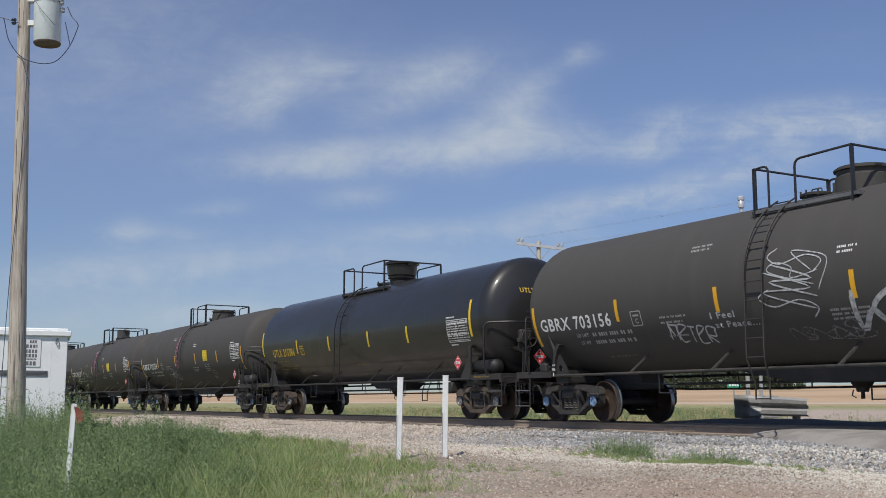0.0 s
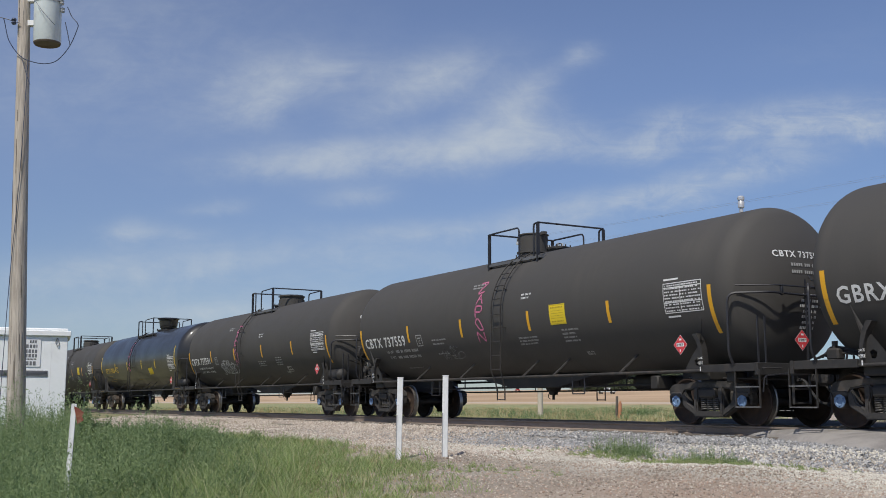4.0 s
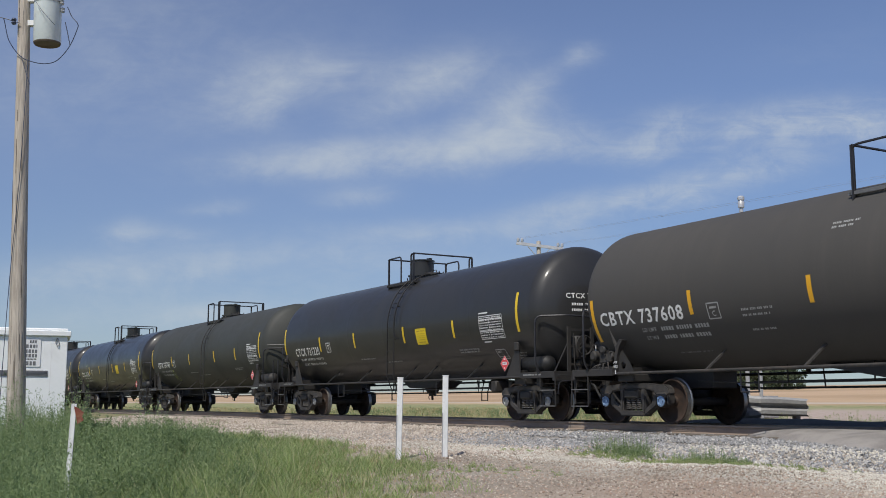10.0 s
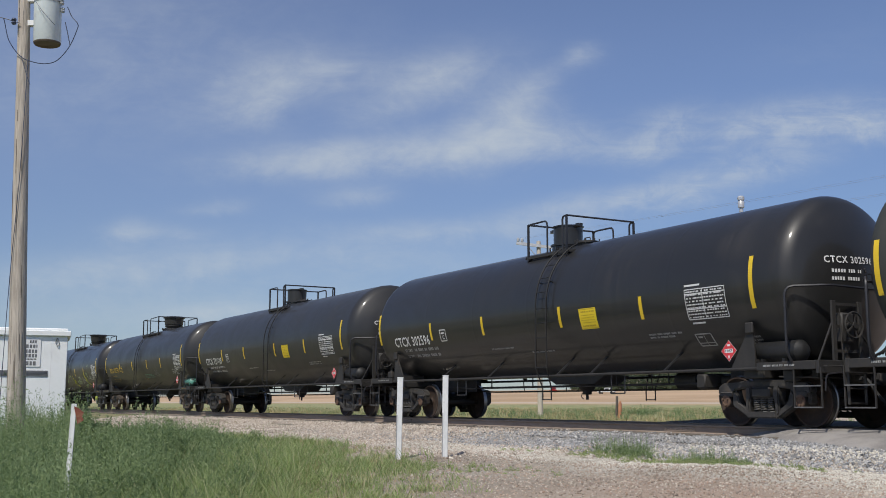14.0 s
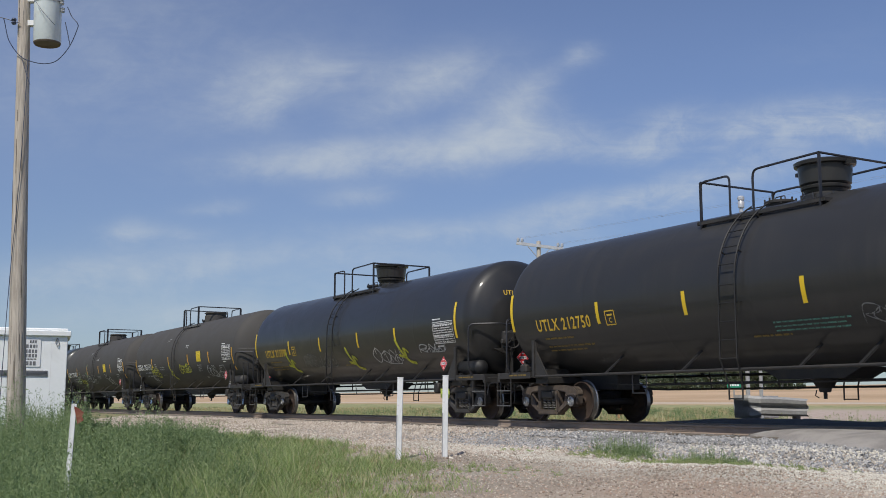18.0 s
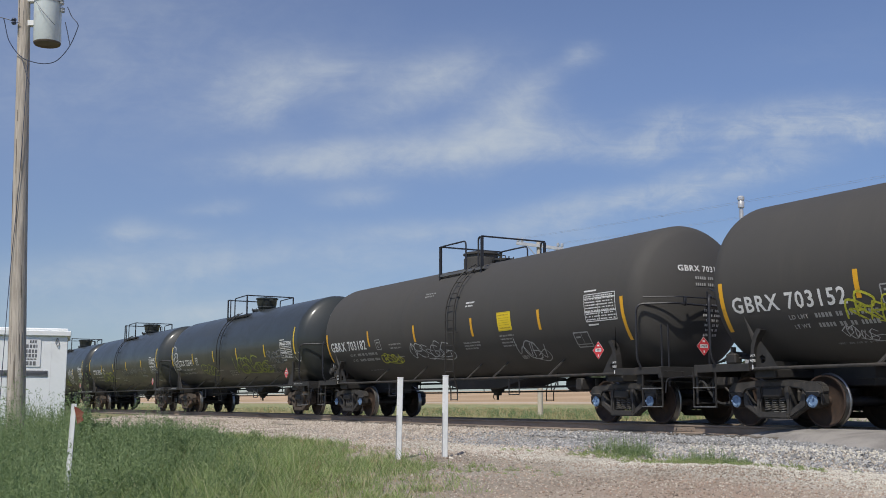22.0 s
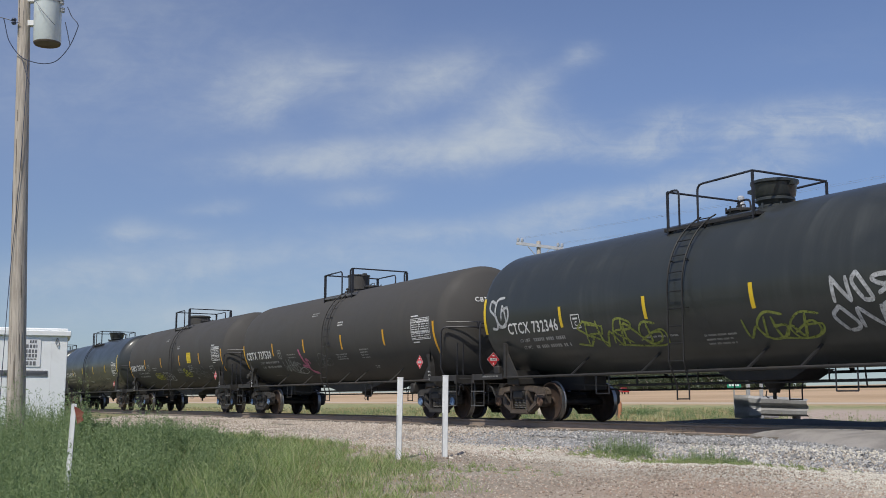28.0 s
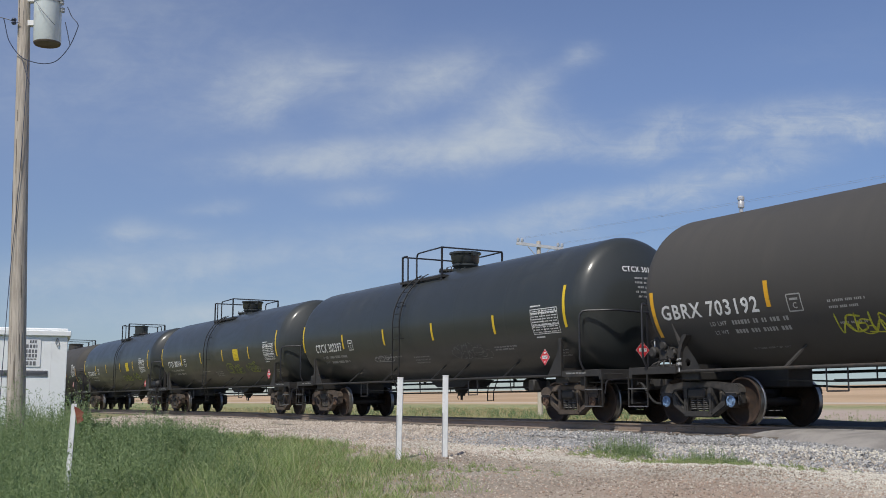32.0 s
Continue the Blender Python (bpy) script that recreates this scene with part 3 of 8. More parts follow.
def scatter_stones(name, count, region, size, mat, label, sink=0.3, thin=None):
    """Loose stones of uneven shape, strewn over a stretch of ground."""
    rng = np.random.default_rng(len(name) + count)
    x = rng.uniform(region[0], region[1], count)
    y = rng.uniform(region[2], region[3], count)
    if thin is not None:
        keep = thin(x, y, rng)
        x, y = x[keep], y[keep]
    n = len(x)
    base = np.array([(1, 0, 0), (-1, 0, 0), (0, 1, 0), (0, -1, 0), (0, 0, 1), (0, 0, -1), (0.62, 0.55, 0.5), (-0.5, 0.6, 0.55)], float)
    tris = np.array([(4, 0, 6), (4, 6, 2), (0, 2, 6), (4, 2, 7), (4, 7, 1), (2, 1, 7), (4, 1, 3), (4, 3, 0), (5, 2, 0), (5, 1, 2), (5, 3, 1), (5, 0, 3)])
    s = rng.uniform(size[0], size[1], (n, 1, 1)) * rng.uniform(0.6, 1.35, (n, 1, 3))
    p = base[None] * rng.uniform(0.7, 1.25, (n, 8, 1)) * s
    a = rng.uniform(0, 6.283, n)
    t = rng.uniform(-0.6, 0.6, n)
    ca, sa, ct, st = np.cos(a), np.sin(a), np.cos(t), np.sin(t)
    q = np.stack([p[..., 0] * ct[:, None] - p[..., 2] * st[:, None], p[..., 1], p[..., 0] * st[:, None] + p[..., 2] * ct[:, None]], -1)
    q = np.stack([q[..., 0] * ca[:, None] - q[..., 1] * sa[:, None], q[..., 0] * sa[:, None] + q[..., 1] * ca[:, None], q[..., 2]], -1)
    q[..., 0] += x[:, None]
    q[..., 1] += y[:, None]
    q[..., 2] += (height(x, y) + s[:, 0, 2] * (0.5 - sink))[:, None]
    f = (tris[None] + (np.arange(n) * 8)[:, None, None]).reshape(-1, 3)
    me = bpy.data.meshes.new(name)
    me.from_pydata(q.reshape(-1, 3).tolist(), [], f.tolist())
    me.materials.append(M[mat])
    tagged(new(name, me), label, "gravel", kind="stuff")


for nm, mt, sg, lb in (("pink_ballast_stones", "pinkstone", -1, "pinkish crushed ballast stones beside the rails"), ("ballast_stones", "stone", 1, "blue-grey crushed ballast stones beside the rails")):
    scatter_stones(nm, 60000, (-56, -9, -4.8, -0.95), (0.012, 0.033), mt, lb,
                   thin=lambda x, y, r: (r.uniform(0, 1, len(x)) < np.clip(1.15 + 0.2 * (y + 1), 0.4, 1)) & ((x + 21.6 - 0.5 * (y + 3) + r.normal(0, 1.2, len(x))) * sg > 0))
scatter_stones("ballast_between_rails", 5000, (-50, -12, -0.66, 1.9), (0.022, 0.05), "stone", "crushed ballast stones between the rails", sink=0.5)
scatter_stones("loose_gravel", 92000, (-22, -3, -11.5, -3.0), (0.005, 0.016), "pebble", "pale loose gravel strewn on the dirt",
               thin=lambda x, y, r: (r.uniform(0, 1, len(x)) < np.clip(0.55 + 0.6 * np.exp(-((y + 5.6) / 1.5) ** 2), 0, 1)) & (0.35 * x + y > -15.2))
scatter_stones("pale_gravel", 62000, (-20, -5, -7.4, -4.4), (0.007, 0.019), "palestone", "pale limestone chips in a band along the road",
               thin=lambda x, y, r: r.uniform(0, 1, len(x)) < np.exp(-((y + 5.6 + 0.4 * np.sin(x * 0.8)) / 0.75) ** 2))
scatter_stones("shoulder_gravel", 9000, (-44, -14, -7.8, -4.3), (0.014, 0.034), "pinkstone", "pinkish crushed stone on the shoulder of the track")
scatter_stones("apron_gravel", 15000, (-14.5, -4, -5.2, -2.6), (0.012, 0.032), "palestone", "pale crushed stone along the edge of the asphalt",
               thin=lambda x, y, r: (y < -2.70 + r.normal(0, 0.08, len(x))) & (r.uniform(0, 1, len(x)) < np.clip(1.5 + 0.35 * y, 0.1, 1)))
scatter_stones("far_gravel", 5000, (-26, -14, 3.5, 6.0), (0.015, 0.04), "pebble", "pale gravel round the guard rail")


def make_crossing():
    # near apron: bleached asphalt from the rail down to the dirt
    def sheet(name, x0, x1, prof, mat, label, round_at):
        bm = BM()
        xs = np.linspace(x0, x1, 24)
        rows = []
        for x in xs:
            lift = min(1.0, ((x - x0) / 1.1)) if round_at else 1.0
            lift = math.sqrt(max(0.0, 1 - (1 - lift) ** 2))
            row = []
            for y, z in prof:
                g = float(height(np.array(x), np.array(y))) - 0.02
                row.append(bm.verts.new((x + 0.06 * math.sin(7 * y), y, g + (z - g) * lift)))
            rows.append(row)
        for a, b in zip(rows, rows[1:]):
            for k in range(len(prof) - 1):
                bm.faces.new((a[k], b[k], b[k + 1], a[k + 1]))
        tagged(part(name, bm, mat, None, smooth=60), label, "road", kind="structure")
    # its ragged edge runs slantwise from the rail to the dirt
    bm = BM()
    ends = [-3.2, -2.95, -2.75, -2.4, -2.1, -1.8, -1.5, -1.15, -0.84]
    tops = np.interp(ends, [-3.2, -2.95, -2.75, -2.2, -1.4, -0.84], [-0.44, -0.33, -0.235, -0.165, -0.06, -0.012])
    rows = []
    for y, z in zip(ends, tops):
        x0 = float(np.interp(y, [-3.2, -2.75, -2.2, -1.4, -0.84], [-6.8, -9.2, -11.7, -13.7, -14.9])) + 0.12 * math.sin(9 * y)
        row = []
        for k in range(40):
            d = (6.0 - x0) * (k / 39) ** 2
            lift = math.sqrt(max(0.0, 1 - (1 - min(1.0, d / 1.9)) ** 2))
            g = float(height(np.array(x0 + d), np.array(y))) - 0.03
            row.append(bm.verts.new((x0 + d, y, g + (z - g) * lift)))
        rows.append(row)
    for a, b in zip(rows, rows[1:]):
        for k in range(39):
            bm.faces.new((a[k], a[k + 1], b[k + 1], b[k]))
    tagged(part("road_apron_near", bm, "asphalt", None, smooth=60), "sun-bleached asphalt apron of the level crossing", "road", kind="structure")
    sheet("road_between_rails", -14.6, 6.0, [(-0.66, -0.04), (-0.3, -0.03), (0.3, -0.03), (0.66, -0.04)], "darkasphalt", "dark asphalt between the rails", True)
    # far apron: a lumpy hump of patched asphalt
    bm = BM()
    prof = [(0.84, -0.02, 0.0), (1.3, -0.02, 0.5), (1.9, -0.02, 0.9), (2.5, -0.01, 1.0), (3.0, -0.02, 0.9), (3.5, -0.05, 0.6), (4.2, -0.16, 0.2), (4.8, -0.27, 0.0), (5.4, -0.40, 0.0)]
    rows = []
    rng = random.Random(3)
    for k in range(90):
        x = -21.3 + 27.3 * (k / 89) ** 1.5
        up = float(np.interp(x, [-21.3, -20.0, -18.4, -16.8, -15.0, -11.0], [0.0, 0.35, 0.75, 1.0, 0.6, 0.3]))
        lift = math.sqrt(max(0.0, 1 - (1 - min(1.0, (x + 21.3) / 2.5)) ** 2))
        row = []
        for y, z, h in prof:
            g = float(height(np.array(x), np.array(y))) - 0.03
            row.append(bm.verts.new((x, y, g + (z - g) * lift + h * (0.11 * up + rng.uniform(-0.028, 0.028) * lift))))
        rows.append(row)
    for a, b in zip(rows, rows[1:]):
        for k in range(len(prof) - 1):
            bm.faces.new((a[k], b[k], b[k + 1], a[k + 1]))
    tagged(part("road_apron_far", bm, "darkasphalt", None, smooth=60), "dark lumpy asphalt apron on the far side of the crossing", "road", kind="structure")


make_crossing()


# ---- tank cars ----
R, ZC, HALF = 1.57, 2.6176, 7.60
TRUCK_X, AXLE, WHEEL_R = 6.87, 0.889, 0.457
SHARED = {}


def shared(key, build):
    """Builds a mesh once and reuses it for each further car."""
    if key not in SHARED:
        ob = build()
        SHARED[key] = ob.data
        bpy.data.objects.remove(ob)
    return SHARED[key]


def paint(name, key, build, parent, label="", loc=None, rot=None):
    ob = part(name, shared(key, build), None, parent, label, loc)
    if rot is not None:
        ob.rotation_euler = rot
    return ob


KNUCKLE, CROWN = 0.44, 2.55
CROWN_X = HALF - math.sqrt((CROWN - KNUCKLE) ** 2 - (R - KNUCKLE) ** 2)
CROWN_A = math.asin((R - KNUCKLE) / (CROWN - KNUCKLE))


def head_profile():
    """Radius and x of the dished head: a tight knuckle, then a shallow crown."""
    out = [(R, HALF - 0.12), (R, HALF - 0.04)]
    for k in range(11):
        a = (math.pi / 2 - CROWN_A) * k / 10
        out.append((R - KNUCKLE + KNUCKLE * math.cos(a), HALF + KNUCKLE * math.sin(a)))
    for k in range(1, 10):
        a = CROWN_A * (1 - k / 9)
        out.append((CROWN * math.sin(a) if k < 9 else 0.0, CROWN_X + CROWN * math.cos(a)))
    return out


def head_x(rho):
    if rho <= CROWN * math.sin(CROWN_A):
        return CROWN_X + math.sqrt(CROWN ** 2 - rho ** 2)
    return HALF + math.sqrt(max(0.0, KNUCKLE ** 2 - (rho - R + KNUCKLE) ** 2))


def tank_mesh(mat):
    def build():
        bm = BM()
        head = head_profile()
        prof = [(r, -x) for r, x in head[::-1]]
        # weld seams stand a little proud of the shell
        for x in (-4.9, -2.45, 0.0, 2.45, 4.9):
            prof += [(R, x - 0.09), (R, x - 0.03), (R + 0.0012, x - 0.012), (R + 0.0012, x + 0.012), (R, x + 0.03), (R, x + 0.09)]
        prof += head
        lathe(bm, prof, 72, "x", centre=(0, 0, ZC))
        return part("tank", bm, mat, smooth=40)
    return shared(("tank", mat), build)


def wheelset_mesh(cap):
    def build():
        bm = BM()
        for s in (-1, 1):
            prof = [(0.0, 0.80), (0.10, 0.80), (0.105, 0.79), (0.11, 0.755), (0.20, 0.735), (0.36, 0.765), (0.405, 0.80), (0.425, 0.828), (0.450, 0.830),
                    (0.457, 0.815), (0.462, 0.725), (0.482, 0.712), (0.486, 0.695), (0.470, 0.686), (0.40, 0.69), (0.36, 0.72), (0.16, 0.69), (0.12, 0.65), (0.085, 0.65)]
            mats = [0] * 18
            for k in (9, 10, 11):
                mats[k] = 1
            lathe(bm, [(r, s * h) for r, h in prof], 36, "y", mats)
            # journal, bearing cup and its bolted end cap
            lathe(bm, [(0.10, s * 0.80), (0.10, s * 0.93), (0.125, s * 0.93), (0.125, s * 1.10), (0.115, s * 1.12)], 20, "y", [2] * 4)
            lathe(bm, [(0.115, s * 1.12), (0.108, s * 1.135), (0.07, s * 1.145), (0.06, s * 1.13), (0.0, s * 1.13)], 20, "y", [3] * 4)
            for k in range(3):
                a = 2 * math.pi * k / 3
                cyl(bm, (0.075 * math.cos(a), s * 1.135, 0.075 * math.sin(a)), (0.075 * math.cos(a), s * 1.165, 0.075 * math.sin(a)), 0.022, 6, mi=3)
        cyl(bm, (0, -0.70, 0), (0, 0.70, 0), 0.085, 16, mi=2)
        bmesh.ops.recalc_face_normals(bm, faces=bm.faces[:])
        return part("wheelset", bm, ["wheel", "tread", "axle", cap], smooth=35)
    return shared(("wheelset", cap), build)


def side_frame_mesh(mat):
    """Cast side frame: arched top chord, two sloping tension members, columns, spring seat, pedestals."""
    def build():
        bm = BM()
        y0, y1 = -0.09, 0.09

        def plate(pts, a=y0, b=y1):
            f0 = [bm.verts.new((x, a, z)) for x, z in pts]
            f1 = [bm.verts.new((x, b, z)) for x, z in pts]
            bm.faces.new(f0)
            bm.faces.new(f1[::-1])
            n = len(pts)
            for k in range(n):
                bm.faces.new((f0[k], f1[k], f1[(k + 1) % n], f0[(k + 1) % n]))
        # top chord, swelling down to the pedestals
        plate([(-1.12, 0.60), (-1.10, 0.72), (-0.98, 0.79), (-0.70, 0.80), (-0.42, 0.83), (0.42, 0.83), (0.70, 0.80), (0.98, 0.79), (1.10, 0.72), (1.12, 0.60),
               (1.06, 0.56), (0.74, 0.56), (0.66, 0.66), (0.36, 0.70), (-0.36, 0.70), (-0.66, 0.66), (-0.74, 0.56), (-1.06, 0.56)])
        for s in (-1, 1):
            # pedestal jaws round the bearing
            plate([(s * 1.04, 0.57), (s * 1.12, 0.60), (s * 1.10, 0.40), (s * 1.04, 0.38)])
            plate([(s * 0.66, 0.68), (s * 0.75, 0.57), (s * 0.74, 0.37), (s * 0.36, 0.16), (s * 0.30, 0.27), (s * 0.58, 0.43)])
            # columns beside the springs
            plate([(s * 0.30, 0.20), (s * 0.40, 0.22), (s * 0.40, 0.72), (s * 0.26, 0.72), (s * 0.26, 0.50), (s * 0.30, 0.46)], y0 - 0.02, y1 + 0.02)
        plate([(-0.38, 0.15), (0.38, 0.15), (0.34, 0.27), (-0.34, 0.27)], y0 - 0.05, y1 + 0.05)
        bmesh.ops.recalc_face_normals(bm, faces=bm.faces[:])
        bmesh.ops.bevel(bm, geom=bm.edges[:], offset=0.024, segments=2, affect="EDGES", clamp_overlap=True)
        return part("side_frame", bm, mat, smooth=60)
    return shared(("side_frame", mat), build)


def spring_mesh():
    def build():
        bm = BM()
        pts = [(0.068 * math.cos(2 * math.pi * k / 12), 0.068 * math.sin(2 * math.pi * k / 12), 0.28 + 0.235 * k / 72) for k in range(73)]
        tube(bm, pts, 0.0155, 6)
        return part("spring", bm, "spring", smooth=50)
    return shared("spring", build)


def truck_bolster_mesh():
    def build():
        bm = BM()
        box(bm, -0.22, 0.22, -1.17, 1.17, 0.52, 0.70, bevel=0.03)
        box(bm, -0.26, 0.26, -0.75, 0.75, 0.42, 0.66, bevel=0.04)
        cyl(bm, (0, 0, 0.66), (0, 0, 0.80), 0.2, 20)
        for s in (-1, 1):
            cyl(bm, (0, s * 0.62, 0.68), (0, s * 0.62, 0.78), 0.07, 10)
        return part("bolster", bm, "frame")
    return shared("bolster", build)


def brake_beam_mesh():
    def build():
        bm = BM()
        for s in (-1, 1):
            bar(bm, (s * 0.36, -0.80, 0.42), (s * 0.36, 0.80, 0.42), 0.06, 0.10)
            for t in (-1, 1):
                box(bm, s * 0.36, s * 0.425, t * 0.72 - 0.05, t * 0.72 + 0.05, 0.30, 0.58, bevel=0.012)
        bar(bm, (-0.36, 0.05, 0.45), (0.36, 0.05, 0.34), 0.05, 0.04)
        return part("brake_beam", bm, "frame")
    return shared("brake_beam", build)


WHEELS = {-1: [], 1: []}


def make_truck(car, side, frame_mat, cap):
    truck = new("truck")
    truck.parent, truck.location = car, (side * TRUCK_X, 0, 0)
    for s in (-1, 1):
        fm = frame_mat
        if frame_mat == "lime":
            fm = "lime" if (side > 0 and s < 0) else "truck_grey"
        f = part("side_frame", side_frame_mesh("truck_grey" if fm == "lime" else fm), None, truck, loc=(0, s * 1.02, 0))
        for cx in (-0.17, 0.0, 0.17):
            part("spring", spring_mesh(), None, truck, loc=(cx, s * 1.04, 0))
        w = part("wheelset", wheelset_mesh(cap), None, truck, loc=(s * AXLE, 0, WHEEL_R))
        WHEELS[s].append(w)
        for a in (-1, 1):
            am = "truck_grey" if fm == "lime" and a > 0 else fm
            paint("bearing_adapter", ("adapter", am), lambda: part("bearing_adapter", box(BM(), -0.15, 0.15, -0.11, 0.11, 0.53, 0.63, bevel=0.02), am), truck, loc=(a * AXLE, s * 1.02, 0))
        if fm == "lime":
            part("sprayed_pedestal", box(BM(), -1.12, -0.66, -1.155, -1.125, 0.56, 0.80, bevel=0.012), "lime", truck, "pedestal sprayed lime yellow")
    part("bolster", truck_bolster_mesh(), None, truck)
    part("brake_beam", brake_beam_mesh(), None, truck)
    return truck


def ladder_mesh(side, mat):
    """Ladder that follows the tank's flank from the step below the sill up to the walkway."""
    def build():
        bm = BM()
        rr = R + 0.10
        for s in (-0.21, 0.21):
            path = [(s * 0.8, side * (R - 0.05), 0.48), (s * 0.8, side * (R - 0.05), 0.75), (s, side * rr, 1.2), (s, side * rr, ZC - 0.1)]
            path += [(s, side * rr * math.cos(radians(a)), ZC + rr * math.sin(radians(a))) for a in range(4, 66, 6)]
            tube(bm, path, 0.017, 5)
        zs = [0.50] + [1.22 + 0.335 * k for k in range(5)]
        spots = [(rr if z > 1 else R - 0.05, z) for z in zs] + [(rr * math.cos(radians(a)), ZC + rr * math.sin(radians(a))) for a in (11, 23, 35, 47, 59)]
        for y, z in spots:
            w = 0.21 if z > 1 else 0.17
            cyl(bm, (-w, side * y, z), (w, side * y, z), 0.012, 6)
        for a in (-14, 20, 50):
            y, z = rr * math.cos(radians(max(a, 0))), ZC + rr * math.sin(radians(a))
            for s in (-0.21, 0.21):
                bar(bm, (s, side * y, z), (s, side * (R - 0.01) * math.cos(radians(a)), ZC + (R - 0.01) * math.sin(radians(a))), 0.03, 0.012)
        return part("ladder", bm, mat)
    return shared(("ladder", side, mat), build)


RAILS = {"A": (-1.13, -0.79, -0.16, 1.09), "U": (-1.74, -0.95, -0.35, 1.22), "G": (-1.50, -1.16, -0.62, 0.86), "B": (-1.12, 0.26, 0.90, 1.08), "D": (-0.70, 0.10, 0.72, 0.88)}
RAIL_Y, RAIL_Z = 1.0, 4.75


def add_handrails(car, lay):
    """Handrails round the top walkway: bent tubes between flat corner posts."""
    H, zb, Y = RAIL_Z - 0.03 * (lay == "G"), 3.86, RAIL_Y
    l, hk, st, r = RAILS[lay]
    rt = 0.024

    def tub(key, pts, rnd=0.0):
        paint("handrail", ("rail", lay, key), lambda: part("handrail", tube(BM(), pts, rt, 6, rnd), "rail_tube", smooth=50), car)

    def post(key, x, y, z0, w, d):
        paint("stanchion", ("post", lay, key), lambda: part("stanchion", bar(BM(), (x, y, z0), (x, y, H), w, d), "rail_tube"), car)
    for s in (-1, 1):
        # hooked rail beside the ladder gap, then the other one
        tub((0, s), [(l, s * Y, zb), (l, s * Y, H), (hk, s * Y, H), (hk, s * Y, zb + 0.1)], 0.12)
        tub((1, s), [(st, s * Y, zb + 0.1), (st, s * Y, H), (r, s * Y, H + 0.02)], 0.14)
        for x in (l, r):
            post((x, s), x, s * Y, zb - 0.12, 0.085 if lay in "AB" else 0.055, 0.03)
    tub(2, [(l, -Y, H), (l, Y, H)])
    tub(3, [(r, -Y, H + 0.02), (r, Y, H + 0.02)])


def walkway_mesh(lay):
    def build():
        bm = BM()
        l, r = RAILS[lay][0] - 0.08, RAILS[lay][3] + 0.08
        # a frame of angle iron carrying cross slats on each side of the fittings
        for s in (-1, 1):
            for y in (0.52, 1.0):
                box(bm, l, r, s * y - 0.02, s * y + 0.02, 3.895, 3.955)
            n = int((r - l) / 0.09)
            for k in range(n):
                x = l + (k + 0.5) * (r - l) / n
                box(bm, x - 0.028, x + 0.028, s * 0.53, s * 0.99, 3.955, 3.97)
            for x in (l + 0.1, (l + r) / 2, r - 0.1):
                yy = s * 0.92
                z = ZC + math.sqrt(R * R - 0.92 ** 2)
                bar(bm, (x, yy, z - 0.05), (x, yy, 3.92), 0.05, 0.05)
        for x in (l, r):
            for s in (-1, 1):
                box(bm, x - 0.03, x + 0.03, min(s * 0.50, s * 1.02), max(s * 0.50, s * 1.02), 3.895, 3.96)
        return part("walkway", bm, "grate" if lay in "AB" else "frame")
    return shared(("walkway", lay), build)


def housing_mesh(kind, mat):
    """The valve housing on top: a straight drum, or a bowl that widens upwards, on a collar."""
    def build():
        bm = BM()
        if kind == "bowl":
            prof = [(0.0, 4.06), (0.42, 4.06), (0.42, 4.20), (0.38, 4.24), (0.40, 4.30), (0.44, 4.32), (0.45, 4.36), (0.42, 4.39), (0.46, 4.42), (0.49, 4.74), (0.55, 4.76), (0.56, 4.82), (0.52, 4.84), (0.0, 4.86)]
        elif kind == "cup":
            prof = [(0.0, 4.06), (0.36, 4.06), (0.36, 4.18), (0.31, 4.22), (0.34, 4.28), (0.38, 4.30), (0.38, 4.34), (0.36, 4.36), (0.39, 4.40), (0.42, 4.62), (0.46, 4.64), (0.46, 4.69), (0.43, 4.70), (0.0, 4.72)]
        elif kind == "drum":
            prof = [(0.0, 4.08), (0.40, 4.08), (0.40, 4.24), (0.44, 4.25), (0.44, 4.29), (0.36, 4.30), (0.365, 4.72), (0.39, 4.725), (0.39, 4.75), (0.36, 4.76), (0.0, 4.77)]
        else:
            prof = [(0.0, 4.06), (0.50, 4.06), (0.50, 4.40), (0.47, 4.42), (0.47, 4.50), (0.52, 4.51), (0.52, 4.545), (0.46, 4.56), (0.46, 4.58), (0.0, 4.59)]
        lathe(bm, prof, 32, "z")
        for k in range(8):
            a = 2 * math.pi * k / 8 + 0.2
            c, s = math.cos(a), math.sin(a)
            cyl(bm, (0.45 * c, 0.45 * s, 4.12), (0.45 * c, 0.45 * s, 4.22), 0.02, 6)
        box(bm, -0.62, -0.42, -0.10, 0.10, *((4.20, 4.40) if kind == "low" else (4.54, 4.61) if kind == "cup" else (4.66, 4.73)))
        box(bm, 0.38, 0.66 if kind == "bowl" else 0.52, -0.06, 0.06, *((4.18, 4.42) if kind == "low" else (4.56, 4.64) if kind == "cup" else (4.70, 4.78)))
        return part("valve_housing", bm, mat, smooth=40)
    return shared(("housing", kind, mat), build)


def manway_mesh():
    def build():
        bm = BM()
        lathe(bm, [(0.0, 4.05), (0.27, 4.05), (0.27, 4.22), (0.31, 4.23), (0.31, 4.27), (0.26, 4.29), (0.0, 4.32)], 24, "z")
        for k in range(8):
            a = 2 * math.pi * k / 8
            c, s = math.cos(a), math.sin(a)
            cyl(bm, (0.29 * c, 0.29 * s, 4.20), (0.29 * c, 0.29 * s, 4.33), 0.018, 6)
        tube(bm, [(-0.12, 0, 4.30), (-0.12, 0, 4.38), (0.12, 0, 4.38), (0.12, 0, 4.30)], 0.012, 5, 0.03)
        return part("manway_cover", bm, "frame", smooth=40)
    return shared("manway", build)


